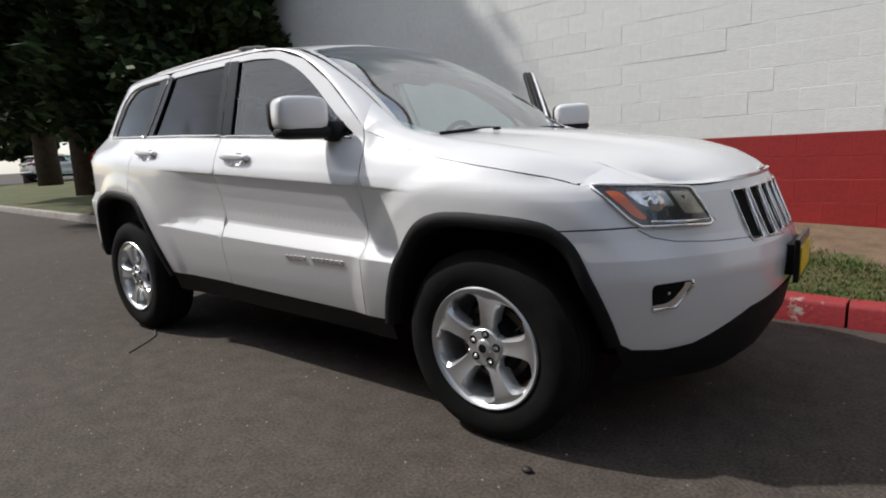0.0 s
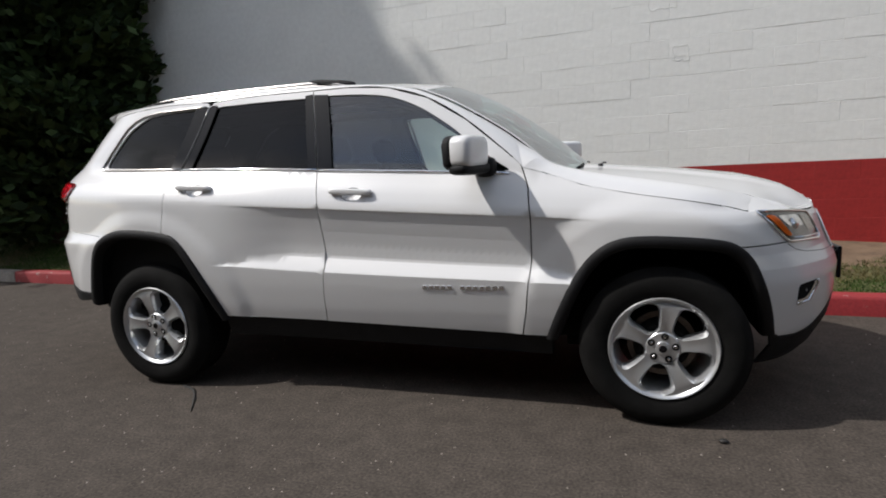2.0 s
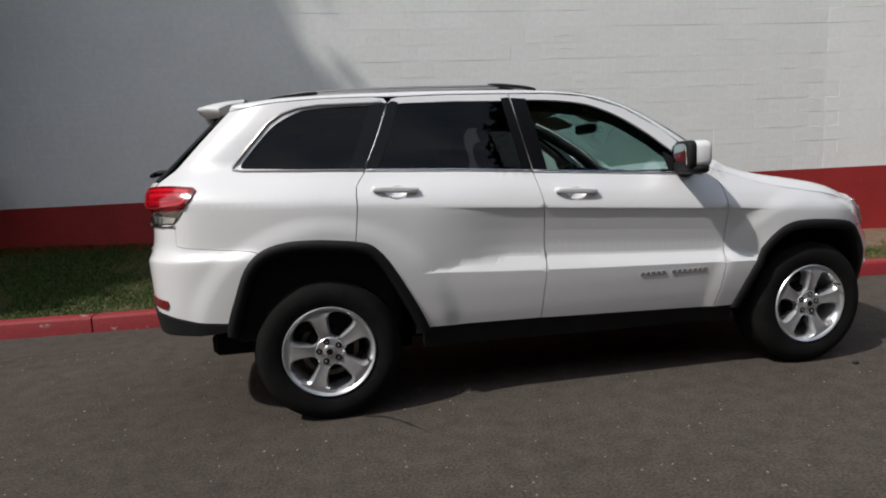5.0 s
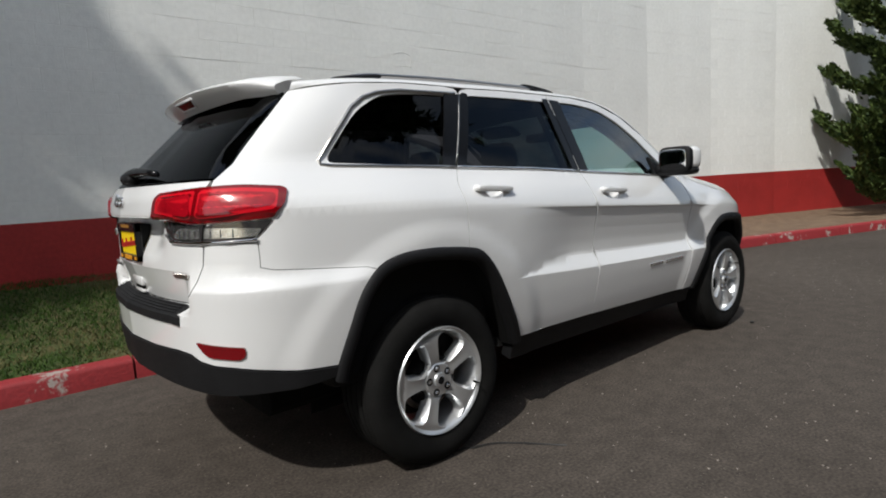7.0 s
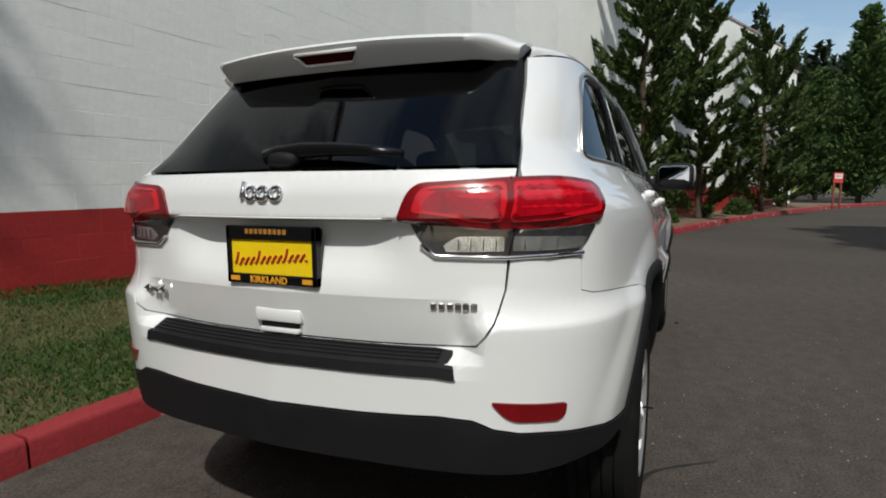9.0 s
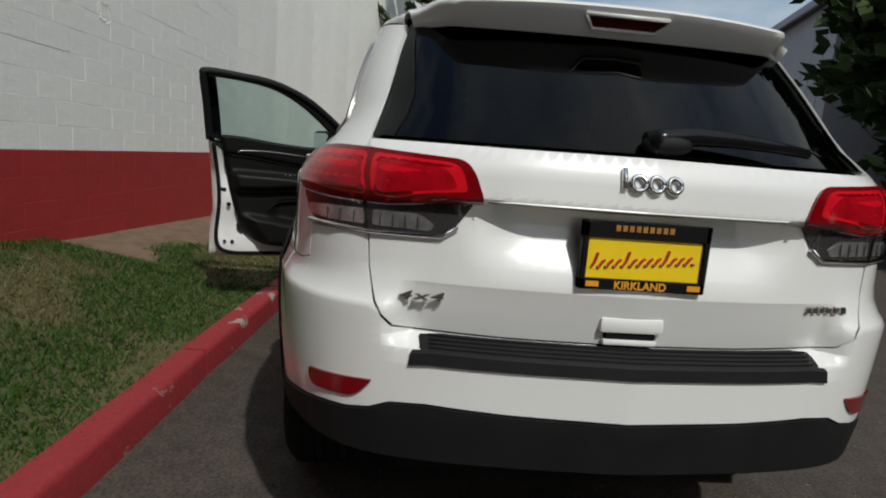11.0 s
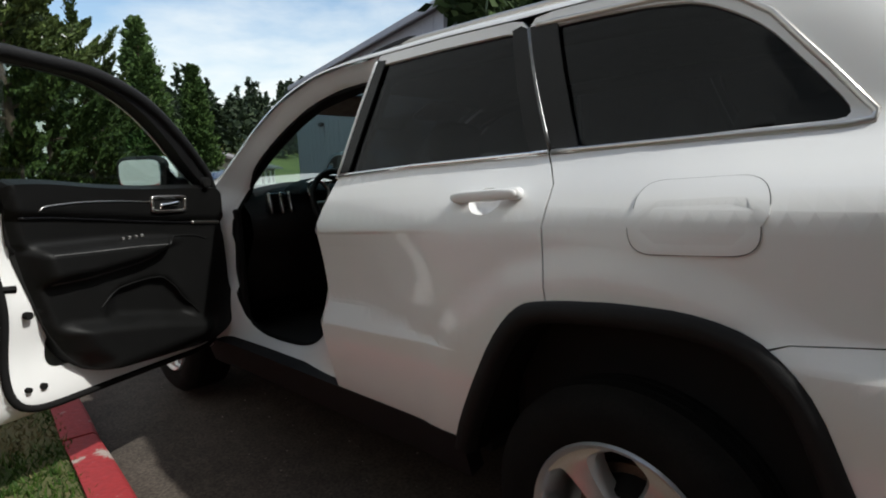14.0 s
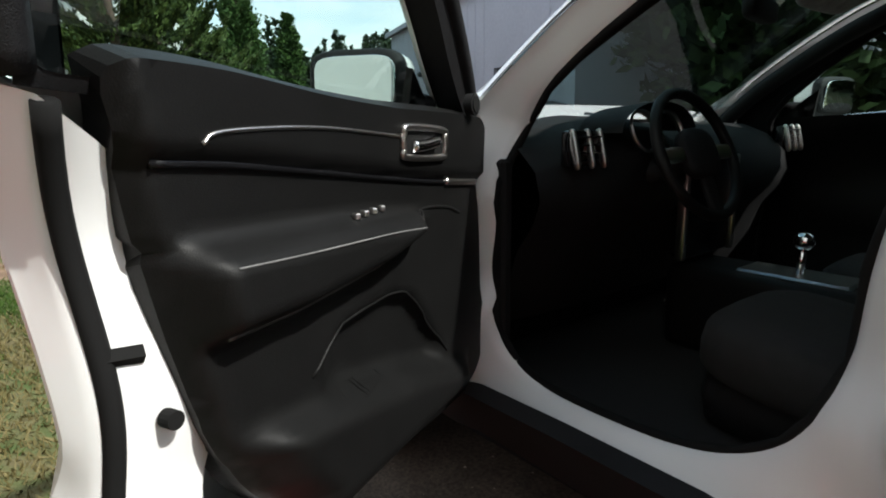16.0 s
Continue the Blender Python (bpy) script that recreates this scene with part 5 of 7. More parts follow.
def build_suv(paint, label, open_door, full, group=""):
    car = thing("suv", label, "car", group=group)
    tint = {M_PAINT.name: "white", M_BLUE.name: "blue-grey"}.get(paint.name, "charcoal")
    mv = Matrix.Translation((*HINGE, 0)) @ Matrix.Rotation(radians(-OPEN), 4, "Z") @ Matrix.Translation((-HINGE[0], -HINGE[1], 0))
    h = .042 if full else .09
    creases = (.716, .721, .786, .80, 1.0, 1.044, 1.053, 1.062, 1.072)
    fender, fdoor, rdoor, quarter = uz(FENDER), uz(FRONT_DOOR), uz(REAR_DOOR), uz(QUARTER)
    fh, rh, qh = rounded(uz(FRONT_HOLE), .03), rounded(uz(REAR_HOLE), .03), rounded(uz(QUARTER_HOLE), .05)
    for mir in (False, True):
        sgn = 1 if mir else -1
        side = "left" if mir else "right"
        part("fender", panel_mesh("fender", fender, paint, h=h, rows=creases, mirror=mir), car)
        opened = mir and open_door
        # panel_mesh moves before it mirrors, so the swing is given for the right side
        mvr = Matrix.Diagonal((1, -1, 1, 1)) @ mv @ Matrix.Diagonal((1, -1, 1, 1)) if opened else None
        swing = mv if opened else None
        door = part("front_door", panel_mesh("front_door", fdoor, paint, [fh, cup_hole((-.058, 1.146))], h=h, rows=creases, mirror=mir, move=mvr, depth=.022, hole_depth=.014), car,
                    f"{tint} front door swung wide open, lined in black" if opened else f"{tint} front door, closed")
        pane = part("window_pane", panel_mesh("window_pane", shifted(fh, -.004), M_GLASS, off=-.010, depth=0, h=.09, mirror=mir, move=mvr), door, "clear side window")
        pane.visible_shadow = False
        post = uz([(-.285, 1.274), (-.325, 1.510), (-.356, 1.686), (-.268, 1.680), (-.235, 1.505), (-.200, 1.270)])
        part("pillar_trim", panel_mesh("pillar_trim", post, M_BLACKGLOSS, off=.002, depth=.004, h=.06, mirror=mir, move=mvr), door)
        vs, fs = bar_on_skin([(-.285, 1.268), (.3, 1.236), (.760, 1.205)], .0075, .004)
        vs, fs = mirrored(vs, fs) if mir else (vs, fs)
        part("sill_moulding", mesh_of("sill_moulding", moved(vs, swing), fs, M_CHROME, smooth=True), door)
        bl = part("mirror_base", panel_mesh("mirror_base", uz([(.535, 1.343), (.66, 1.256), (.745, 1.215), (.56, 1.228)]), M_TRIM, off=.002, depth=.02, h=.05, mirror=mir, move=mvr), door)
        build_mirror(door, paint, mir, swing)
        build_handle(door, paint, (-.058, 1.146), mir, swing)
        if opened:
            build_door_lining(door, paint, mir, swing, full)
        if full and not opened:
            build_bars(door, [(.31, .742, .64, .655)], mir)
        door2 = part("rear_door", panel_mesh("rear_door", rdoor, paint, [rh, cup_hole((-1.055, 1.202))], h=h, rows=creases, mirror=mir), car, f"{tint} rear door, closed")
        pane = part("window_pane", panel_mesh("window_pane", shifted(rh, -.004), M_GLASS_DARK, off=-.010, depth=0, h=.09, mirror=mir), door2, "dark privacy glass")
        post = uz([(-.291, 1.277), (-.331, 1.512), (-.365, 1.690), (-.412, 1.686), (-.385, 1.51), (-.345, 1.281)])
        part("pillar_trim", panel_mesh("pillar_trim", post, M_BLACKGLOSS, off=.002, depth=.004, h=.06, mirror=mir), door2)
        post = uz([(-1.140, 1.3195), (-1.000, 1.676), (-1.030, 1.684), (-1.057, 1.671), (-1.2045, 1.3205)])
        part("pillar_trim", panel_mesh("pillar_trim", post, M_BLACKGLOSS, off=.004, depth=.008, h=.06, mirror=mir), door2)
        vs, fs = bar_on_skin([(-.292, 1.270), (-.7, 1.294), (-1.205, 1.314)], .0075, .004)
        vs, fs = mirrored(vs, fs) if mir else (vs, fs)
        part("sill_moulding", mesh_of("sill_moulding", vs, fs, M_CHROME, smooth=True), door2)
        build_handle(door2, paint, (-1.055, 1.202), mir, None)
        q = part("quarter_panel", panel_mesh("quarter_panel", quarter, paint, [qh], h=h, rows=creases, mirror=mir), car)
        pane = part("quarter_window", panel_mesh("quarter_window", shifted(qh, -.004), M_GLASS_DARK, off=-.010, depth=0, h=.09, mirror=mir), q, "dark rear quarter window")
        vs, fs = bar_on_skin([(-1.215, 1.315), (-1.5, 1.325), (-1.84, 1.338), (-1.878, 1.344), (-1.882, 1.362), (-1.796, 1.462), (-1.688, 1.584), (-1.62, 1.630), (-1.545, 1.655), (-1.426, 1.670), (-1.085, 1.676)], .0085, .002)
        vs, fs = mirrored(vs, fs) if mir else (vs, fs)
        part("window_moulding", mesh_of("window_moulding", vs, fs, M_SATIN, smooth=True), q)
        post = uz([(-1.2125, 1.3225), (-1.0625, 1.674), (-1.155, 1.672), (-1.290, 1.324)])
        part("pillar_trim", panel_mesh("pillar_trim", post, M_BLACKGLOSS, off=.004, depth=.008, h=.06, mirror=mir), q)
        vs, fs = bar_on_skin([(-1.2085, 1.318), (-1.0595, 1.672)], .0058, .0025)
        vs, fs = mirrored(vs, fs) if mir else (vs, fs)
        part("window_moulding", mesh_of("window_moulding", vs, fs, surface_cache("dark_satin", (.16, .16, .16), .3, 1.0), smooth=True), q)
        if mir and full:
            part("fuel_door", panel_mesh("fuel_door", rounded(uz(FUEL), .055, 8), paint, off=.004, depth=.004, h=.016, mirror=mir), q)
            loop = rounded(uz(FUEL), .055, 8)
            vs, fs = tube([skin(u, z) + skin_normal(u, z) * .0030 for u, z in loop + [loop[0]]], .0013, 4)
            part("fuel_door_gap", mesh_of("fuel_door_gap", *mirrored(vs, fs), M_LINER), q)
        top, off = ((.475, .445), .004) if mir and full else ((.462, .412), -.012)
        part("sill_panel", panel_mesh("sill_panel", uz([(-.945, top[0]), (.95, top[1]), (.95, .30), (-.945, .33)]), M_TRIM, off=off, depth=.06, h=.1, mirror=mir), car, "black plastic sill")
        # black wheel-arch lips, and the wells behind them
        for arch, wx in ((R_ARCH, -1.457), (F_ARCH, 1.457)):
            pts = [Vector((p[0], p[1], 0)) for p in arch]
            fine = [(v.x, v.y) for v in spline(pts, 40)]
            rows = []
            for inn, off in ((-.018, .001), (-.010, .014), (.020, .017), (.036, .006), (.042, -.03), (.05, -.36)):
                c = []
                for x, z in fine:
                    d = Vector((wx - x, .33 - z)).normalized() if z > .33 else Vector((math.copysign(1, wx - x), 0))
                    p = on_skin([(x, z)], 0)[0]
                    c.append((p.x + d.x * inn, p.y - off * 1.0, p.z + d.y * inn))
                rows.append(c)
            lab = "wheel_arch_lip"
            part(lab, strip_mesh(lab, rows[:5], M_TRIM, side=sgn, sharp=60, centre=(wx, -.3, .4)), car, "black plastic wheel-arch lip")
            part("wheel_well", strip_mesh("wheel_well", [rows[4], rows[5]], M_LINER, side=sgn, centre=(wx, -.9, 2.0)), car)
            c = rows[5]
            well = [Vector(p) for p in c] + [Vector((c[-1][0], c[-1][1], .25)), Vector((c[0][0], c[0][1], .25))]
            if mir:
                well = [Vector((p.x, -p.y, p.z)) for p in well]
            part("wheel_well_back", mesh_of("wheel_well_back", well, [tuple(range(len(well)))], M_LINER), car)
        for wx in (-1.457, 1.457):
            build_wheel(car, wx, sgn * .952, full, 0 if mir else 27 if wx > 0 else -22)
        # roof side: from the door frames' upper edge to the roof
        low = uz([(.825, 1.236), (.80, 1.262), (.72, 1.336), (.533, 1.489), (.318, 1.618), (.09, 1.690), (-.13, 1.711), (-.37, 1.714), (-.714, 1.717), (-1.0, 1.711), (-1.14, 1.712), (-1.4, 1.710), (-1.65, 1.696), (-1.79, 1.680), (-1.86, 1.668), ("r", .606, 1.655)])
        low = [skin(u, z) for u, z in low]
        low = spline(low, 60)
        rails = spline([t[0] for t in TOP], 400)
        hi, mid = [], []
        for p in low:
            b = min(rails, key=lambda r: abs((r.x - p.x) + .35 * (r.z - p.z)) + .2 * abs(r.z - p.z))
            b = Vector((b.x, -b.y, b.z))
            hi.append(Vector((b.x, b.y * .955, b.z + .004)))
            n = Vector((0, -.75, .66))
            mid.append((p.lerp(hi[-1], .5)) + n * .012)
        q1 = [p.lerp(m, .5) + Vector((0, -.75, .66)) * .004 for p, m in zip(low, mid)]
        q2 = [m.lerp(p, .5) + Vector((0, -.6, .8)) * .005 for p, m in zip(hi, mid)]
        part("roof_side", strip_mesh("roof_side", [low, q1, mid, q2, hi], paint, side=sgn, sharp=80), car)
        # roof rail
        line = [(-1.64, -.575, 1.722), (-1.58, -.580, 1.740), (-1.45, -.585, 1.755), (-1.0, -.592, 1.766), (-.6, -.596, 1.766), (-.42, -.597, 1.764), (-.28, -.600, 1.750), (-.20, -.602, 1.728)]
        vs, fs = tube(spline(line, 30), .012, 10)
        w2, g2 = tube([p + Vector((0, 0, -.017)) for p in spline(line, 30)], .012, 8)
        fs = fs + [tuple(len(vs) + j for j in f) for f in g2]
        vs = vs + w2
        vs, fs = mirrored(vs, fs) if mir else (vs, fs)
        rail = part("roof_rail", mesh_of("roof_rail", vs, fs, M_SATIN, smooth=True), car, "silver roof rail with black feet")
        for x0, x1, z0, z1 in ((-1.70, -1.42, 1.735, 1.783), (-.46, -.15, 1.738, 1.795)):
            m = blob("rail_foot", ((x0 + x1) / 2, sgn * .592, 1.737 if x0 < -1 else 1.758), ((x1 - x0) / 2, .013 if x0 < -1 else .019, .013 if x0 < -1 else .020), M_TRIM, (0, -7 if x0 < -1 else 6, 0), .7, 8)
            part("rail_foot", m, rail)
        # fender top, up to the bonnet's edge
        fl = [skin(u, z) for u, z in uz([(.828, 1.232), (.93, 1.203), (1.10, 1.143), (1.30, 1.098), (1.55, 1.055), (1.72, 1.019), (1.80, .995)])]
        fl = spline(fl, 30)
        he = spline([(.93, -.770, 1.262), (1.03, -.735, 1.215), (1.20, -.735, 1.180), (1.45, -.735, 1.140), (1.70, -.715, 1.092), (1.86, -.680, 1.045), (1.93, -.66, 1.005)], 30)
        swell = [1 - .85 * smooth01(.55, .95, i / 29) for i in range(30)]
        md = [a.lerp(b, .55) + Vector((0, -.5, .85)) * .028 * k for a, b, k in zip(fl, he, swell)]
        qa = [a.lerp(b, .5) + Vector((0, -.7, .7)) * .008 * k for a, b, k in zip(fl, md, swell)]
        qb = [a.lerp(b, .5) + Vector((0, -.2, .9)) * .006 * k for a, b, k in zip(md, he, swell)]
        shelf = [on_skin([("f", .835, .990), ("f", .79, .986), ("f", .74, .981), ("f", .66, .975)], -.002), [(1.74, -.716, 1.081), (1.82, -.705, 1.056), (1.90, -.683, 1.028), (1.96, -.655, 1.006)]]
        part("lamp_shelf", strip_mesh("lamp_shelf", shelf, paint, side=sgn, sharp=80), car)
        part("fender_top", strip_mesh("fender_top", [fl, qa, md, qb, he], paint, side=sgn, sharp=80), car)
        foot_a, foot_b = [c[0] for c in (fl, qa, md, qb, he)], [c[0] for c in (low, q1, mid, q2, hi)]
        part("pillar_foot", strip_mesh("pillar_foot", [foot_a, foot_b], paint, side=sgn, sharp=80), car)
        build_lamps(car, mir, full)
    build_ends(car, paint, full, h)
    build_top(car, paint, full)
    build_cabin(car, paint, full, open_door)
    return car


def build_mirror(door, paint, mir, swing):
    """A wing mirror whose housing sweeps back towards its outer end."""
    s = 1 if mir else -1
    turn = 13 * s
    R = Matrix.Rotation(radians(turn), 3, "Z")

    def at(dx, dy, z):
        v = R @ Vector((dx, s * dy, 0))
        return ((.622 if swing else .600) + v.x, s * (.995 if swing else 1.020) + v.y, z)
    m = part("wing_mirror", blob("wing_mirror", at(0, 0, 1.318), (.064, .120, .077), paint, (0, 0, turn), .48, 14, swing), door, "wing mirror in body colour with a black foot")
    part("mirror_foot", blob("mirror_foot", at(-.004, -.025, 1.240), (.062, .145, .030), M_TRIM, (0, 0, turn), .6, 10, swing), m)
    part("mirror_stalk", blob("mirror_stalk", (.645, s * .870, 1.243), (.055, .05, .05), M_TRIM, (0, 0, 0), .7, 8, swing), m)
    part("mirror_surround", blob("mirror_surround", at(-.052, 0, 1.315), (.030, .123, .081), M_TRIM, (0, 0, turn), .45, 12, swing), m)
    part("mirror_face", blob("mirror_face", at(-.0805, 0, 1.313), (.004, .104, .066), M_MIRROR, (0, 0 if swing else -6, turn), .42, 12, swing), m, "silvered mirror glass")


def cup_hole(c):
    """The outline of the hollow behind a door handle."""
    u, z = uz([c])[0]
    return [(u + .056 * math.cos(2 * math.pi * k / 20), z - .010 + .036 * math.sin(2 * math.pi * k / 20)) for k in range(20)]


def build_handle(door, paint, c, mir, swing):
    s = 1 if mir else -1
    u, z = uz([c])[0]
    p, n = skin(u, z), skin_normal(u, z)
    x, y = p.x, abs(p.y)
    tilt = 3.5
    hole = cup_hole(c)
    cu, cz = u, z - .010
    vs, fs, k = [], [], len(hole)
    for a, d in ((1.04, .001), (.97, .006), (.84, .014), (.62, .021), (.32, .025)):
        for q in hole:
            w = (cu + (q[0] - cu) * a, cz + (q[1] - cz) * a)
            vs.append(skin(*w) - skin_normal(*w) * d)
    for i in range(4):
        fs += [(i * k + j, i * k + (j + 1) % k, (i + 1) * k + (j + 1) % k, (i + 1) * k + j) for j in range(k)]
    fs.append(tuple(range(4 * k, 5 * k)))
    a, b, e = vs[0], vs[1], vs[k]
    if (b - a).cross(e - a).dot(n) < 0:
        fs = [f[::-1] for f in fs]
    vs, fs = mirrored(vs, fs) if mir else (vs, fs)
    part("handle_cup", mesh_of("handle_cup", moved(vs, swing), fs, paint, smooth=True, sharp=60), door)
    hd = part("door_handle", blob("door_handle", (x - .005, s * (y + .024), z + .006), (.118, .012, .0165), paint, (0, tilt, 0), .62, 12, swing), door, "pull handle in body colour")
    for dx, w in ((-.098, .026), (.086, .036)):
        part("handle_post", blob("handle_post", (x + dx - .005, s * (y + .010), z - dx * .06 + .006), (w, .018, .017), paint, (0, tilt, 0), .7, 8, swing), hd)


def build_bars(door, rects, mir):
    """Unreadable lettering as small chrome bars."""
    for x0, x1, z0, z1 in rects:
        n = 13
        for i in range(n):
            if i == 5:
                continue
            xa = x0 + (x1 - x0) * i / n
            c = uz([(xa + .012, z1)])[0]
            p = skin(*c)
            y = abs(p.y) * (1 if mir else -1)
            b = box_bm((xa, y - .004, z1 - .010), (xa + .025, y + .004, z1 + .010), .002, 1)
            part("badge_letter", bm_mesh("badge_letter", b, M_CHROME), door)


def build_lamps(car, mir, full):
    red = rounded(uz(LAMP_RED), .012)
    lamp = part("tail_lamp", panel_mesh("tail_lamp", red, M_RED_LENS, off=.008, depth=.03, h=.03, mirror=mir), car, "red tail lamp wrapped round the corner")
    def strip(name, mat, pts, off, r=.008, label=""):
        part(name, panel_mesh(name, rounded(uz(pts), r), mat, off=off, depth=.004, h=.03, mirror=mir), lamp, label)
    strip("clear_lens", M_LENS_SHADE, LAMP_CLEAR, .004, .012, "smoked reversing lens with chrome inside")
    # dark recesses in the red, edged by a brighter light guide
    inner = [("r", .455, 1.196), ("r", .480, 1.238), ("r", .645, 1.250), ("r", .648, 1.176), ("r", .575, 1.182)]
    outer = [("r", .682, 1.250), ("r", .770, 1.253), (-2.10, 1.240), (-2.125, 1.198), ("r", .775, 1.184), ("r", .682, 1.180)]
    for shape in (([("r", .432, 1.190), ("r", .447, 1.236), ("r", .470, 1.252), ("r", .656, 1.263), ("r", .656, 1.172), ("r", .600, 1.170), ("r", .560, 1.178)]),
                  ([("r", .671, 1.263), ("r", .770, 1.266), (-2.085, 1.253), (-2.118, 1.186), ("r", .775, 1.174), ("r", .671, 1.171)])):
        strip("light_guide", M_RED_PIPE, shape, .0088, .016)
    for shape in (inner, outer):
        strip("lamp_recess", M_RED_CORE, shape, .0094, .02)
    for shape in ([("r", .505, 1.104), ("r", .540, 1.128), ("r", .654, 1.128), ("r", .654, 1.090), ("r", .515, 1.088)], [("r", .674, 1.128), ("r", .765, 1.126), (-2.165, 1.120), (-2.180, 1.092), ("r", .765, 1.090), ("r", .674, 1.090)]):
        strip("reflector_strip", M_CLEAR_LENS, shape, .0065, .006, "chrome reflector behind the lens")
    for y in (.545, .575, .605, .635, .70, .735, .77):
        vs, fs = bar_on_skin([("r", y, 1.120), ("r", y, 1.092)], .0016, .008, 5)
        vs, fs = mirrored(vs, fs) if mir else (vs, fs)
        part("reflector_rib", mesh_of("reflector_rib", vs, fs, M_LENS_SHADE), lamp)
    vs, fs = bar_on_skin([("r", .45, 1.105), ("r", .487, 1.078), ("r", .66, 1.074), ("r", .755, 1.077), (-2.180, 1.079)], .006, .008)
    vs, fs = mirrored(vs, fs) if mir else (vs, fs)
    part("lamp_trim", mesh_of("lamp_trim", vs, fs, M_CHROME, smooth=True), lamp)
    vs, fs = bar_on_skin([("r", .664, 1.275), ("r", .664, 1.075)], .0025, .0075, 4)
    vs, fs = mirrored(vs, fs) if mir else (vs, fs)
    part("lamp_gap", mesh_of("lamp_gap", vs, fs, M_LINER), lamp)
    part("bumper_reflector", panel_mesh("bumper_reflector", rounded(uz(REFLECTOR), .012), M_RED_LENS, off=.006, depth=.012, h=.04, mirror=mir), car, "red bumper reflector")
    hl = rounded(uz(HEADLAMP), .012)
    head = part("headlamp", panel_mesh("headlamp", hl, M_DARKLAMP, off=.004, depth=.03, h=.04, mirror=mir), car, "clear headlamp with an amber corner")
    vs, fs = bar_on_skin([("f", .822, .986), ("f", .70, .976), ("f", .578, .959), ("f", .537, .842), ("f", .56, .832), ("f", .757, .844), ("f", .778, .868), ("f", .822, .986)], .006, .006)
    vs, fs = mirrored(vs, fs) if mir else (vs, fs)
    part("headlamp_trim", mesh_of("headlamp_trim", vs, fs, M_CHROME, smooth=True), head)
    # thin grey bar: the soft shade along the bumper's panel gap, put into colour
    vs, fs = bar_on_skin([("f", .765, .834), ("f", .735, .806), ("f", .68, .788), ("f", .56, .775), ("f", .40, .768), ("f", .28, .752), ("f", .10, .742)], .0019, .0)
    vs, fs = mirrored(vs, fs) if mir else (vs, fs)
    part("bumper_seam_shade", mesh_of("bumper_seam_shade", vs, fs, M_SEAM_SHADE, smooth=True), car)
    part("turn_signal", panel_mesh("turn_signal", rounded(uz([("f", .806, .966), ("f", .776, .964), ("f", .735, .868), ("f", .752, .866), ("f", .768, .880)]), .01), M_AMBER, off=.007, depth=.01, h=.04, mirror=mir), head, "amber turn signal")
    c = skin(*uz([("f", .70, .91)])[0])
    s = 1 if mir else -1
    part("projector", blob("projector", (c.x - .022, s * .685, .912), (.040, .046, .040), M_CLEAR_LENS, (0, 0, s * 40), 1.0, 12), head, "round clear projector lens")
    for shape, mt in (([("f", .765, .960), ("f", .665, .955), ("f", .650, .905), ("f", .735, .905)], M_CLEAR_LENS), ([("f", .650, .953), ("f", .590, .946), ("f", .562, .872), ("f", .628, .876)], M_LAMP_WARM)):
        part("lamp_reflector", panel_mesh("lamp_reflector", rounded(uz(shape), .012), mt, off=.0055, depth=.004, h=.04, mirror=mir), head)
    vs, fs = bar_on_skin([("f", .73, .856), ("f", .64, .850), ("f", .555, .850)], .006, .005)
    vs, fs = mirrored(vs, fs) if mir else (vs, fs)
    part("lamp_baffle", mesh_of("lamp_baffle", vs, fs, M_CLEAR_LENS, smooth=True), head)
    fog = rounded(uz([("f", .770, .650), ("f", .665, .656), ("f", .660, .638), ("f", .700, .568), ("f", .755, .562)]), .022)
    f = part("fog_lamp_bezel", panel_mesh("fog_lamp_bezel", fog, M_LINER, off=.001, depth=.004, h=.05, mirror=mir), car, "black fog-lamp recess edged in chrome")
    vs, fs = bar_on_skin([("f", .665, .658), ("f", .659, .638), ("f", .700, .566), ("f", .755, .559)], .0065, .004)
    vs, fs = mirrored(vs, fs) if mir else (vs, fs)
    part("fog_lamp_trim", mesh_of("fog_lamp_trim", vs, fs, M_CHROME, smooth=True), f)
    band = uz([("f", .664, .652), ("f", .661, .637), ("f", .701, .567), ("f", .757, .561), ("f", .760, .577), ("f", .716, .585), ("f", .686, .640), ("f", .686, .652)])
    part("fog_lamp_trim", panel_mesh("fog_lamp_trim", rounded(band, .006), M_CHROME, off=.005, depth=.006, h=.04, mirror=mir), f, "broad chrome edge")


def surface_cache_lens(name, base):
    if name not in _mats:
        _mats[name] = surface(name, base, .12, coat=1.0)
    return _mats[name]


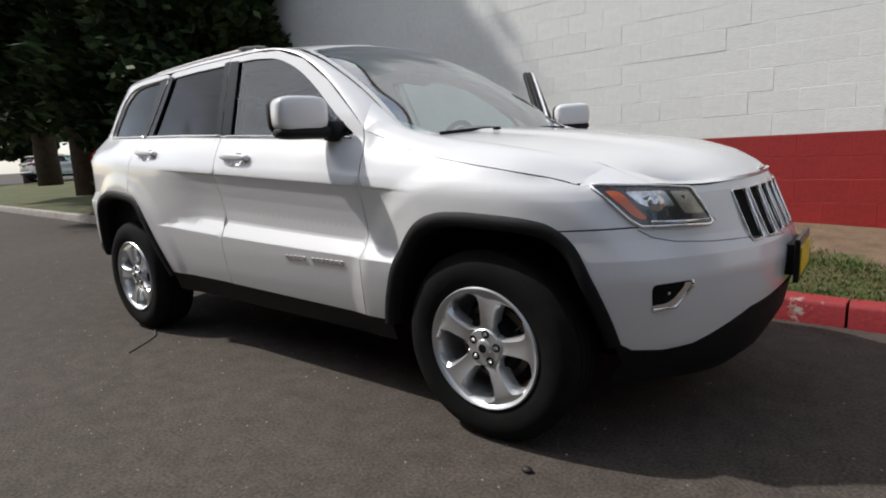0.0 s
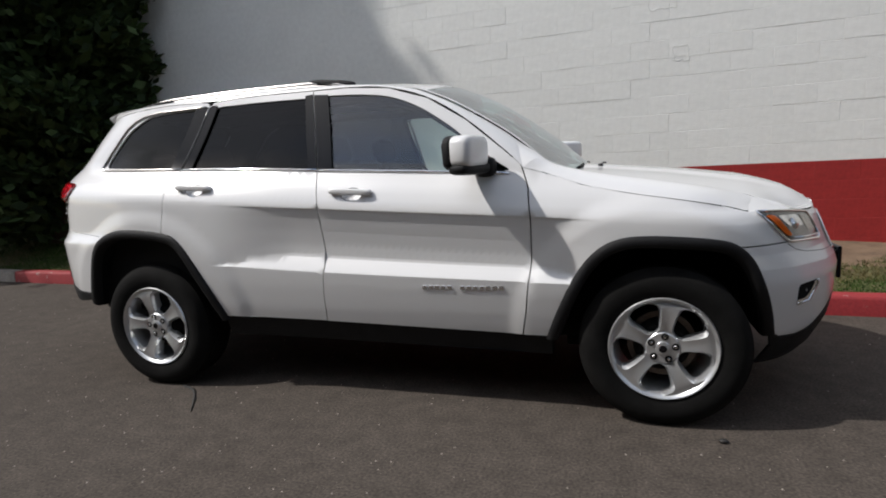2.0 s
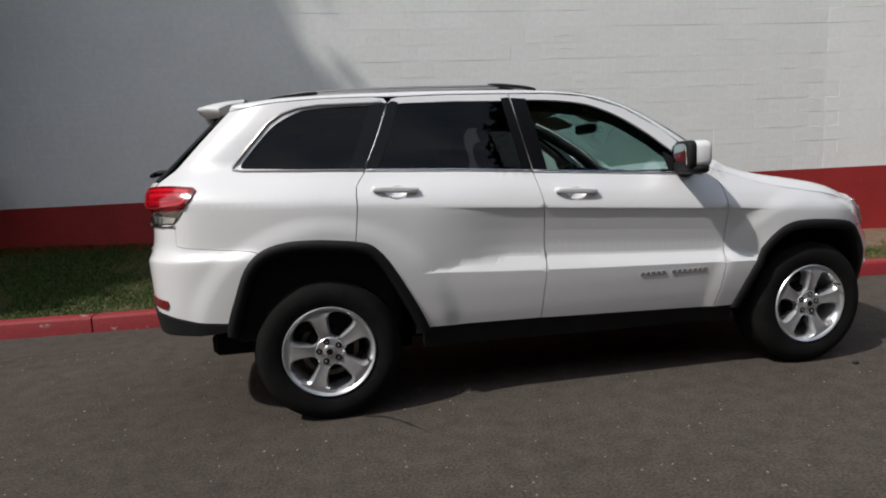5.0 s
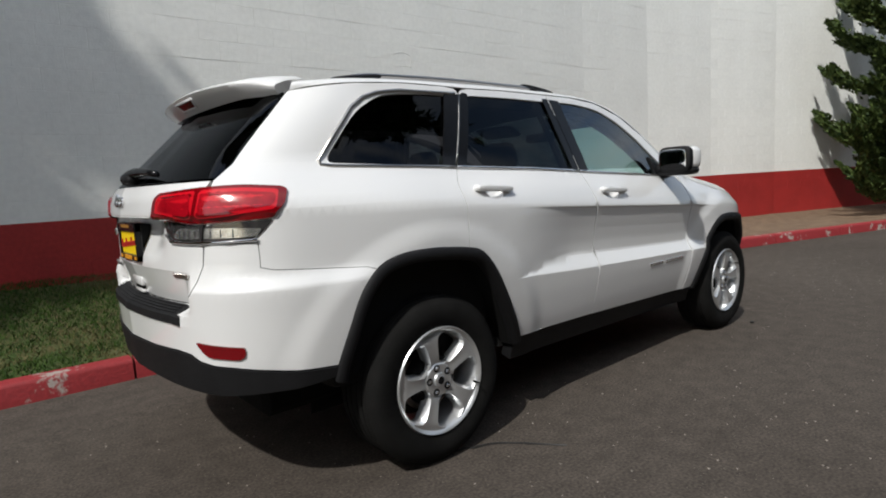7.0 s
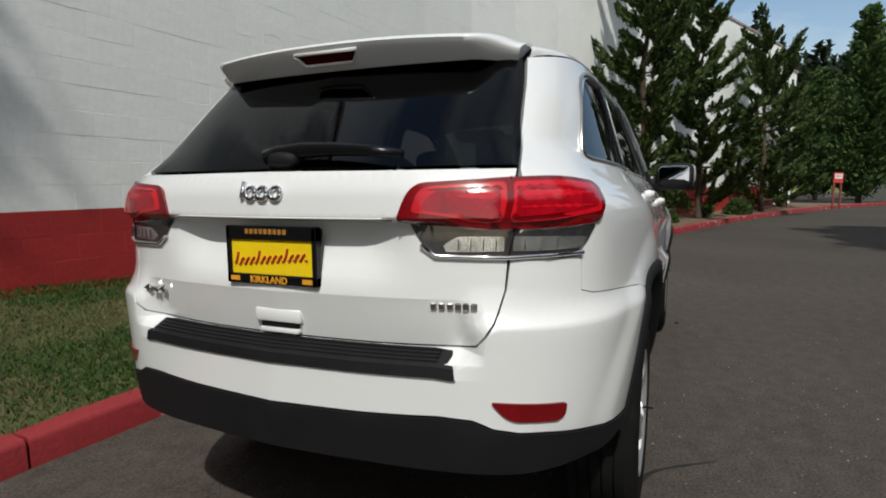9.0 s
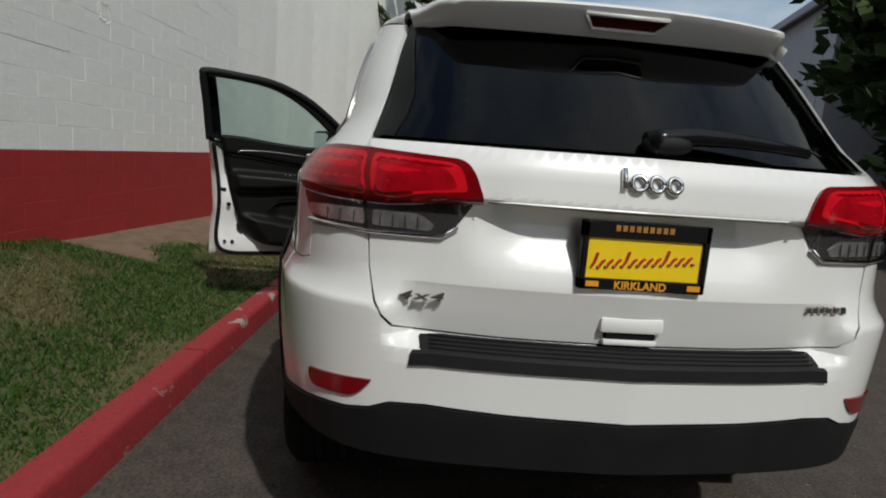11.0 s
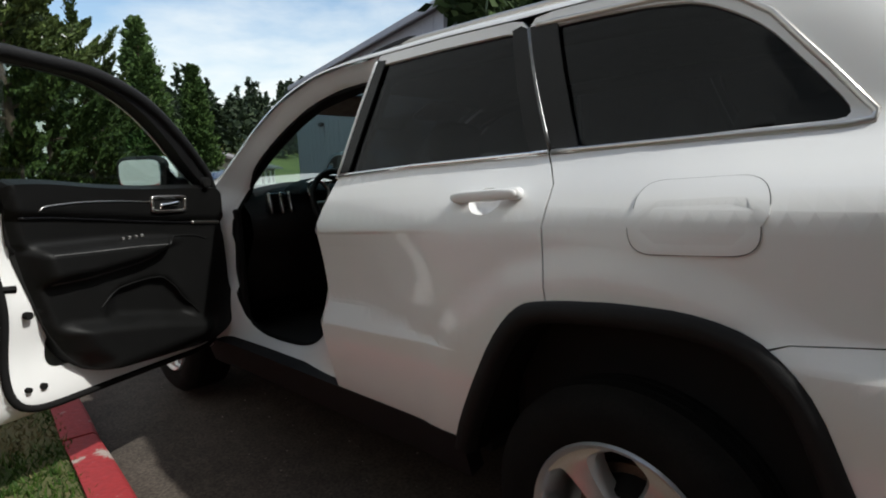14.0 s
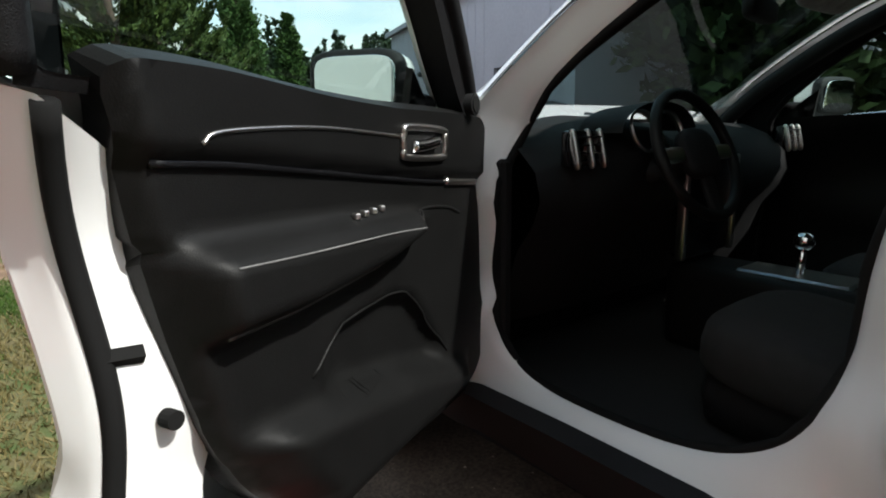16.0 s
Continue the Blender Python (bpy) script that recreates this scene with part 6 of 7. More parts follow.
def build_ends(car, paint, full, h):
    tint = {M_PAINT.name: "white", M_BLUE.name: "blue-grey"}.get(paint.name, "charcoal")
    gate = part("tailgate", panel_mesh("tailgate", uz_both(TAILGATE, HALF), paint, h=.035 if full else .09, rows=(1.16, 1.172, 1.178, .958, .964)), car, f"{tint} tailgate, closed")
    part("rear_window", panel_mesh("rear_window", uz_both(REAR_GLASS, HALF), M_GLASS_DARK, off=-.004, depth=.01, h=.06), gate, "dark raked rear window")
    part("rear_bumper", panel_mesh("rear_bumper", uz_both(REAR_BUMPER, HALF), paint, h=.035 if full else .09, rows=(.76, .80, .826, .905, .925)), car, f"{tint} rear bumper")
    part("rear_skirt", panel_mesh("rear_skirt", uz_both(REAR_SKIRT, HALF), M_TRIM, off=.006, depth=.05, h=.05), car, "black plastic rear skirt")
    # step pad with ribs
    vs, fs = [], []
    for i in range(41):
        v = -1 + i / 20
        x1 = skin(at_rear(abs(v) * .545, .76), .76).x
        lift = .006 * smooth01(.9, 1.0, abs(v))
        for dx, z, hw in ((.070, .826, .520), (.052, .829, .522), (.008, .806, .538), (-.004, .796, .545), (-.007, .766, .548), (.004, .762, .548)):
            vs.append((x1 + dx, hw * v, z - lift))
    for i in range(40):
        for j in range(5):
            fs.append((i * 6 + j, i * 6 + j + 1, (i + 1) * 6 + j + 1, (i + 1) * 6 + j))
    fs += [tuple(range(6))[::-1], tuple(range(240, 246))]
    pad = part("step_pad", mesh_of("step_pad", vs, fs, M_TRIM, smooth=True, sharp=30), car, "ribbed black step pad on the bumper")
    if full:
        for k in range(4):
            line = []
            for i in range(0, 41, 2):
                y = -.50 + i / 40
                x1 = skin(at_rear(abs(y), .76), .76).x
                line.append((x1 + .046 - k * .0125, y, .8275 - k * .0066))
            vs, fs = tube(line, .0030, 5)
            part("rib", mesh_of("rib", vs, fs, M_TRIM), pad)
    # spoiler: its section in the middle and at its ends, with the lip drawn in towards the pillars
    mid = [(-1.84, 0, 1.757), (-1.95, 0, 1.747), (-2.05, 0, 1.732), (-2.125, 0, 1.714), (-2.142, 0, 1.708), (-2.148, 0, 1.700), (-2.140, 0, 1.688), (-2.122, 0, 1.668), (-2.100, 0, 1.648), (-2.078, 0, 1.634), (-2.050, 0, 1.626), (-1.97, 0, 1.650)]
    end = [(-1.82, .600, 1.712), (-1.87, .601, 1.706), (-1.915, .600, 1.697), (-1.948, .597, 1.684), (-1.955, .594, 1.679), (-1.957, .591, 1.673), (-1.953, .588, 1.664), (-1.946, .585, 1.655), (-1.94, .582, 1.648), (-1.935, .580, 1.643), (-1.93, .578, 1.640), (-1.91, .575, 1.650)]
    rows = []
    for a, b in zip(mid, end):
        c = []
        for k in range(-30, 31):
            v = abs(k) / 30
            wx = .50 * v ** 2.4 + .50 * smooth01(.80, 1.0, v)
            wz = .55 * v ** 2.2 + .45 * smooth01(.84, 1.0, v)
            c.append((a[0] + (b[0] - a[0]) * wx, math.copysign(b[1] * (v - .035 * smooth01(.85, 1, v) * (1 - v) * 6), k), a[2] + (b[2] - a[2]) * wz))
        rows.append(c)
    sp = part("spoiler", strip_mesh("spoiler", rows[:10], paint, side=-1, sharp=60, centre=(-1.9, 0, 1.66)), gate, f"{tint} roof spoiler with a brake light in its lip")
    part("spoiler_underside", strip_mesh("spoiler_underside", rows[9:], M_BLACKGLOSS, side=-1, centre=(-2.0, 0, 1.9)), sp)
    for e in (0, -1):
        ends = [r[e] for r in rows]
        part("spoiler_end", mesh_of("spoiler_end", ends, [tuple(range(len(ends)))[::(-1 if e == 0 else 1)]], paint), sp)
    # brake light sunk in a bevelled slot
    q = [(-2.1375, .118, 1.681), (-2.1375, -.118, 1.681), (-2.108, -.090, 1.650), (-2.108, .090, 1.650)]
    part("brake_light", mesh_of("brake_light", q, [(0, 1, 2, 3)], surface_cache_lens("dark_red_lens", (.07, .003, .004))), sp, "dark red high-level brake light")
    vs, fs = tube([q[0], q[1], q[2], q[3], q[0]], .006, 6)
    part("brake_light_rim", mesh_of("brake_light_rim", vs, fs, paint, smooth=True), sp)
    # wiper
    p0, p1 = skin(at_rear(-.05, 1.335), 1.335), skin(at_rear(.34, 1.385), 1.385)
    vs, fs = tube([(-2.405, .015, 1.334), (-2.400, -.02, 1.348), (-2.394, -.10, 1.358), (-2.390, -.20, 1.358), (-2.388, -.30, 1.352), (-2.386, -.40, 1.340)], .030, 10, .012)
    wip = part("rear_wiper", mesh_of("rear_wiper", vs, fs, M_BLACKGLOSS, smooth=True), gate, "black rear wiper")
    part("wiper_hub", blob("wiper_hub", (-2.402, -.03, 1.334), (.030, .06, .024), M_TRIM, (0, 0, 0), .8, 10), wip)
    # number plate with frame; its print is plain shapes
    X = -2.425
    plate = part("number_plate", bm_mesh("number_plate", box_bm((X - .004, -.150, .990), (X + .012, .150, 1.140), .004, 1), M_PLATE_Y), gate, "yellow dealer plate in a black frame")
    for a, b2 in (((X - .012, -.158, 1.108), (X + .014, .158, 1.148)), ((X - .012, -.158, .982), (X + .014, .158, 1.010)), ((X - .012, .142, .982), (X + .014, .158, 1.148)), ((X - .012, -.158, .982), (X + .014, -.142, 1.148))):
        part("plate_frame", bm_mesh("plate_frame", box_bm(a, b2, .003, 1), M_BLACKGLOSS), plate)
    build_backing = bm_mesh("plate_mount", box_bm((X + .004, -.13, 1.0), (-2.36, .13, 1.14), .004, 1), M_TRIM)
    part("plate_mount", build_backing, plate)
    # slanted red script as a run of short strokes, and two lines of orange bars
    rnd = random.Random(4)
    for i in range(13):
        y = .122 - i * .0195
        zz = 1.047 + .0016 * i
        hgt = .034 if i in (0, 4, 9) else .016
        vs, fs = tube([(X - .007, y + .007, zz - .010), (X - .007, y, zz + .002), (X - .007, y - .006, zz - .010 + hgt)], .0034, 5)
        part("plate_stroke", mesh_of("plate_stroke", vs, fs, M_PLATE_R), plate)
        vs, fs = tube([(X - .007, y - .006, zz - .010), (X - .007, y - .0135, zz - .011)], .0030, 5)
        part("plate_stroke", mesh_of("plate_stroke", vs, fs, M_PLATE_R), plate)
    if full:
        word = bpy.data.curves.new("plate_word", "FONT")
        word.body, word.size, word.extrude, word.align_x, word.offset = "KIRKLAND", .0270, .0015, "CENTER", .0006
        word.materials.append(M_PLATE_O)
        t = new("plate_word", word)
        t.matrix_world = Matrix.Translation((X - .0125, .006, .9865)) @ Matrix.Rotation(radians(-90), 4, "Z") @ Matrix.Rotation(radians(90), 4, "X")
        t.parent = plate
        tagged(t, "orange word on the black plate frame")
    for i in range(9):
        y = .082 - i * .0165
        part("plate_bar", bm_mesh("plate_bar", box_bm((X - .0145, y - .011, 1.126), (X - .010, y, 1.140)), surface_cache("dim_orange", (.35, .16, .03), .5)), plate)
    for y in (.125, -.128):
        part("plate_emblem", bm_mesh("plate_emblem", box_bm((X - .0145, y - .016, .990), (X - .010, y + .016, 1.003)), M_PLATE_O), plate)
    # tailgate grip
    gx = skin(at_rear(0, .87), .87).x
    grip = part("tailgate_grip", bm_mesh("tailgate_grip", box_bm((gx - .012, -.082, .868), (gx + .02, .082, .908), .008, 2), paint, True), gate)
    part("grip_slot", bm_mesh("grip_slot", box_bm((gx - .004, -.066, .850), (gx + .02, .066, .870), .004, 1), M_LINER), grip)
    part("grip_lip", bm_mesh("grip_lip", box_bm((gx - .008, -.070, .836), (gx + .02, .070, .851), .005, 2), paint, True), grip)
    if full:
        # maker's mark as plain chrome rings and bars
        def mark(pts, r=.0075):
            line = []
            for y, z in pts:
                u = at_rear(y, z)
                p = skin(u, z)
                line.append((p.x - .006, -y, z))
            vs, fs = tube(line, r, 8)
            part("tailgate_emblem", mesh_of("tailgate_emblem", vs, fs, M_CHROME, smooth=True), gate, "raised chrome emblem")
        ring = lambda c, z, r: [(c + r * math.cos(2 * math.pi * k / 16), z + r * math.sin(2 * math.pi * k / 16)) for k in range(17)]
        mark([(-.078, 1.272), (-.078, 1.226)])
        for c in (-.046, -.004, .040):
            mark(ring(c, 1.240, .0165), .0068)
        for i in range(6):
            u = at_rear(.480 + i * .0215, .947)
            bm = box_bm((-.0085, -.010, -.003), (.0085, .010, .007), .003, 1)
            bm.transform(Matrix.Translation(skin(u, .947)) @ skin_normal(u, .947).to_track_quat("Z", "Y").to_matrix().to_4x4())
            part("badge_letter", bm_mesh("badge_letter", bm, M_SATIN), gate)
        cur = bpy.data.curves.new("drive_badge", "FONT")
        cur.body, cur.size, cur.extrude, cur.space_character = "4x4", .050, .003, 1.25
        cur.materials.append(M_SATIN)
        cur.shear = .2
        cur.offset = .0012
        t = new("drive_badge", cur)
        u0, u1 = at_rear(-.582, .922), at_rear(-.425, .922)
        across = (skin(u1, .922) - skin(u0, .922)).normalized()
        out = skin_normal((u0 + u1) / 2, .935)
        out = (out - across * out.dot(across)).normalized()
        turn = Matrix((across, out.cross(across), out)).transposed().to_4x4()
        t.matrix_world = Matrix.Translation(skin(u0, .922) + out * .009) @ turn @ Matrix.Diagonal((1.25, .62, 1, 1))
        t.parent = gate
        tagged(t, "raised chrome badge reading 4x4")
    # nose
    slots = []
    for k in range(7):
        y = (k - 3) * .119
        w0, w1 = .047, .039
        slots.append([("f", y - w0, .935), ("f", y + w0, .935), ("f", y + w1, .755), ("f", y - w1, .755)])
    nose = part("front_bumper", panel_mesh("front_bumper", uz_both(FRONT_BUMPER, 0.0), paint, [rounded(uz(s), .012) for s in slots], h=.035 if full else .09, rows=(.735, .80, .94), hole_depth=.006), car, f"{tint} nose with seven grille slots")
    for s in slots:
        q = rounded(uz(s), .012)
        part("grille_mesh", panel_mesh("grille_mesh", q, M_LINER, off=-.006, depth=0, h=.08), nose)
        loop = q + [q[0]]
        vs, fs = tube([skin(u, z) + skin_normal(u, z) * .002 for u, z in loop], .0038, 6)
        part("grille_ring", mesh_of("grille_ring", vs, fs, M_CHROME, smooth=True), nose)
    part("front_skirt", panel_mesh("front_skirt", uz_both(FRONT_SKIRT, 0.0), M_TRIM, off=.004, depth=.012, h=.06), car, "black plastic front skirt")
    fp = part("front_plate", bm_mesh("front_plate", box_bm((2.372, -.158, .555), (2.392, .158, .725), .005, 1), M_BLACKGLOSS), car, "yellow dealer plate in a black frame")
    part("plate_face", bm_mesh("plate_face", box_bm((2.390, -.14, .585), (2.396, .14, .690)), M_PLATE_Y), fp)
    part("plate_mount", bm_mesh("plate_mount", box_bm((2.30, -.13, .58), (2.374, .13, .70)), M_TRIM), fp)
    under = bm_mesh("underbody", box_bm((-2.12, -.58, .30), (1.85, .58, .44), .03, 1), M_LINER)
    part("underbody", under, car)
    vs, fs = tube([(-2.10, -.45, .36), (-1.9, -.45, .34), (-1.2, -.4, .32)], .03, 10)
    part("exhaust", mesh_of("exhaust", vs, fs, M_TRIM), car)
    for wx in (-1.457, 1.457):
        vs, fs = tube([(wx, -.72, .37), (wx, .72, .37)], .05, 10)
        part("axle", mesh_of("axle", vs, fs, M_LINER), car)


def build_top(car, paint, full):
    tint = {M_PAINT.name: "white", M_BLUE.name: "blue-grey"}.get(paint.name, "charcoal")
    n = 14 if full else 6
    roof = part("roof", strip_mesh("roof", loft_top(top_rows(3.42, 9, 28), 0, .957, n), paint, side=-1, sharp=80, centre=(-.6, 0, .5)), car)
    ws = part("windscreen", strip_mesh("windscreen", loft_top(top_rows(.06, 3.40, 20), 0, .93, n), M_SCREEN, side=-1, sharp=80, centre=(-.2, 0, .9)), car, "clear windscreen")
    ws.visible_shadow = False
    for sg in (-1, 1):
        rr = top_rows(.0, 4.1, 24)
        inn, out = [], []
        for r, m in rr:
            for v, lst, dz in ((.925, inn, .003), (.965, out, .006)):
                lst.append((m.x + (r.x - m.x) * v ** 2.2, -r.y * v, m.z + (r.z - m.z) * v ** 2.6 + dz))
        part("pillar_skin", strip_mesh("pillar_skin", [inn, out], paint, side=sg, centre=(0, 0, .8)), car)
    # bonnet
    rows = []
    for i in range(26):
        t = i / 25
        x = 1.02 + 1.215 * t
        zc = float(np.interp(x, [1.0, 1.2, 1.5, 1.9, 2.08, 2.17, 2.215, 2.24], [1.222, 1.205, 1.175, 1.118, 1.075, 1.032, .995, .972]))
        hw = float(np.interp(x, [1.0, 1.2, 1.45, 1.7, 1.86, 1.95, 2.06, 2.15, 2.24], [.742, .735, .735, .715, .690, .655, .60, .55, .48]))
        ze = float(np.interp(x, [1.0, 1.2, 1.45, 1.7, 1.86, 1.95, 2.02, 2.1, 2.24], [1.205, 1.180, 1.140, 1.092, 1.048, 1.010, .985, .972, .966]))
        c = []
        for j in range(-20, 21):
            v = j / 20
            dome = .012 * (1 - smooth01(.42, .56, abs(v))) * smooth01(2.2, 1.9, x)
            back = .10 * v * v * smooth01(1.5, 1.0, x)
            xe = -.16 * abs(v) ** 3 * smooth01(1.9, 2.24, x)
            c.append((x - back * .9 + xe, hw * v, zc + (ze - zc) * abs(v) ** 2.4 + dome))
        rows.append(c)
    hood = part("bonnet", strip_mesh("bonnet", rows, paint, side=-1, sharp=80, centre=(1.5, 0, .5)), car, f"{tint} bonnet with a raised centre")
    nose = [[(p[0], p[1], p[2]) for p in rows[-1]], [(p[0] - .012, p[1], .950) for p in rows[-1]]]
    part("bonnet_lip", strip_mesh("bonnet_lip", nose, paint, side=-1, centre=(1.5, 0, .95)), hood)
    ring = [Vector(r[0]) for r in rows] + [Vector(p) for p in rows[-1][1:]] + [Vector(r[-1]) for r in reversed(rows[:-1])]
    low = []
    for p in ring:
        q = Vector((p.x, p.y * .988, p.z - .075))
        if p.x > 1.74:
            zz = .968 + .022 * smooth01(.5, .82, abs(p.y))
            u = at_front(abs(p.y), zz)
            t = skin(u, zz) + skin_normal(u, zz) * .003
            q = q.lerp(Vector((t.x, math.copysign(t.y, p.y), t.z)), smooth01(1.74, 1.90, p.x))
        low.append(q)
    half = [a.lerp(b, .5) + Vector((0, 0, .010)) * smooth01(1.74, 1.9, a.x) for a, b in zip(ring, low)]
    part("bonnet_edge", strip_mesh("bonnet_edge", [ring, half, low], paint, side=-1, centre=(1.6, 0, 1.0)), hood)
    for sg in (-1, 1):
        q = [(.76, .80, 1.30), (.80, .835, 1.235), (.90, .815, 1.205), (1.06, .715, 1.205), (1.06, .60, 1.195), (.86, .715, 1.285)]
        f = [(0, 1, 2, 3, 4, 5)] if sg > 0 else [(5, 4, 3, 2, 1, 0)]
        part("cowl_corner", mesh_of("cowl_corner", [(p[0], p[1] * sg, p[2]) for p in q], f, paint), car)
    part("cowl", bm_mesh("cowl", box_bm((.80, -.72, 1.12), (1.10, .72, 1.185), .02, 1), M_TRIM), car)
    for y0, y1 in ((-.62, .02), (.02, .62)):
        vs, fs = tube([(1.06, y0, 1.205), (1.075, (y0 + y1) / 2, 1.222), (1.05, y1, 1.225)], .009, 6)
        part("windscreen_wiper", mesh_of("windscreen_wiper", vs, fs, M_TRIM, smooth=True), car)
    for sg in (-1, 1):
        part("washer_jet", blob("washer_jet", (1.17, sg * .33, 1.217), (.014, .02, .008), M_TRIM, n=6), hood)
    if full:
        part("nose_emblem", blob("nose_emblem", (2.224, 0, .987), (.008, .055, .013), M_CHROME, (0, 30, 0), .6, 8), hood)


# ---- inside the car ----
TRIM_LINE = [(-.226, 1.287), (-.200, 1.19), (-.180, 1.06), (-.150, .90), (-.108, .76), (-.055, .650), (.01, .582), (.09, .548), (.30, .520), (.57, .490), (.72, .490), (.800, .540), (.828, .70), (.828, .95), (.806, 1.205), (.77, 1.232), (.60, 1.240), (.35, 1.246), (.15, 1.258), (-.08, 1.285)]
OPENING = [(-.345, 1.663), (-.318, 1.516), (-.262, 1.30), (-.190, 1.15), (-.148, .97), (-.138, .80), (-.105, .69), (-.055, .615), (.03, .55), (.15, .508), (.30, .494), (.47, .490), (.575, .500), (.66, .54), (.715, .62), (.728, .75), (.728, 1.0), (.695, 1.22), (.625, 1.335), (.50, 1.445), (.30, 1.575), (.075, 1.652), (-.12, 1.672), (-.30, 1.676)]
POCKET = [(.09, .790), (.19, .850), (.36, .862), (.44, .838), (.53, .74), (.60, .650), (.36, .702)]


def along(x, xs, zs):
    return float(np.interp(x, xs, zs))


def door_depth(u, z):
    """How far inside the skin the lining lies: an upright panel with upper pad, armrest and map pocket standing into the cabin."""
    p = skin(u, z)
    x = p.x
    d = abs(p.y) - along(z, [.48, .70, 1.05, 1.29], [.770, .772, .780, .762])
    zs = along(x, [-.20, 0, .5, .81], [1.180, 1.160, 1.098, 1.070])
    rear = along(z, [.582, .65, .76, .90, 1.06, 1.19, 1.287], [.01, -.055, -.108, -.150, -.180, -.200, -.226])
    d += .022 * smooth01(zs - .008, zs + .020, z) - .030 * smooth01(rear + .028, rear - .004, x)
    zt = along(x, [-.20, .18, .43, .54], [1.066, 1.052, 1.028, 1.006])
    zl = along(x, [-.18, .05, .29, .40, .46], [.930, .930, .949, .973, 1.0])
    run = smooth01(rear + .006, rear + .060, x) * (1 - smooth01(.44, .58, x))
    d += .068 * run * smooth01(zt + .016, zt - .034, z) * smooth01(zl - .020, zl + .030, z)
    zp = along(x, [-.10, .10, .37, .63], [.775, .742, .686, .616])
    d += .050 * smooth01(zp + .012, zp - .040, z) * smooth01(rear + .010, rear + .10, x) * (1 - smooth01(.62, .74, x)) * smooth01(.49, .57, z)
    zq = along(x, [.09, .19, .36, .44, .53, .60], [.790, .850, .862, .838, .74, .650])
    d -= .034 * smooth01(.10, .20, x) * (1 - smooth01(.52, .60, x)) * smooth01(zq + .020, zq - .030, z) * smooth01(zp - .010, zp + .030, z)
    return d


def lining(x, z, d, mir, swing):
    """A point d metres in front of the door lining."""
    u, zz = uz([(x, z)])[0]
    n = skin_normal(u, zz)
    p = skin(u, zz) - Vector((n.x, n.y, 0)).normalized() * (door_depth(u, zz) + d)
    p = Vector((p.x, -p.y, p.z)) if mir else p
    return swing @ p if swing else p


def loop_at(poly, centre, angles):
    """Where rays from the centre leave an outline."""
    out = []
    for a in angles:
        d = Vector((math.cos(a), math.sin(a)))
        best = 0.0
        for i in range(len(poly)):
            p, q = Vector(poly[i - 1]) - centre, Vector(poly[i]) - centre
            e = q - p
            den = d.x * e.y - d.y * e.x
            if abs(den) < 1e-9:
                continue
            t = (p.x * e.y - p.y * e.x) / den
            k = (p.x * d.y - p.y * d.x) / den
            if -1e-6 <= k <= 1 + 1e-6 and t > best:
                best = t
        out.append(centre + d * best)
    return out


def line_of(name, pts, r, mat, parent, mir, swing, d=0.0, closed=False, n=8, label=""):
    q = spline([(p[0], p[1], 0) for p in (pts + [pts[0]] if closed else pts)], max(12, len(pts) * 5))
    vs, fs = tube([lining(v.x, v.y, d, mir, swing) for v in q], r, n)
    return part(name, mesh_of(name, vs, fs, mat, smooth=True), parent, label)


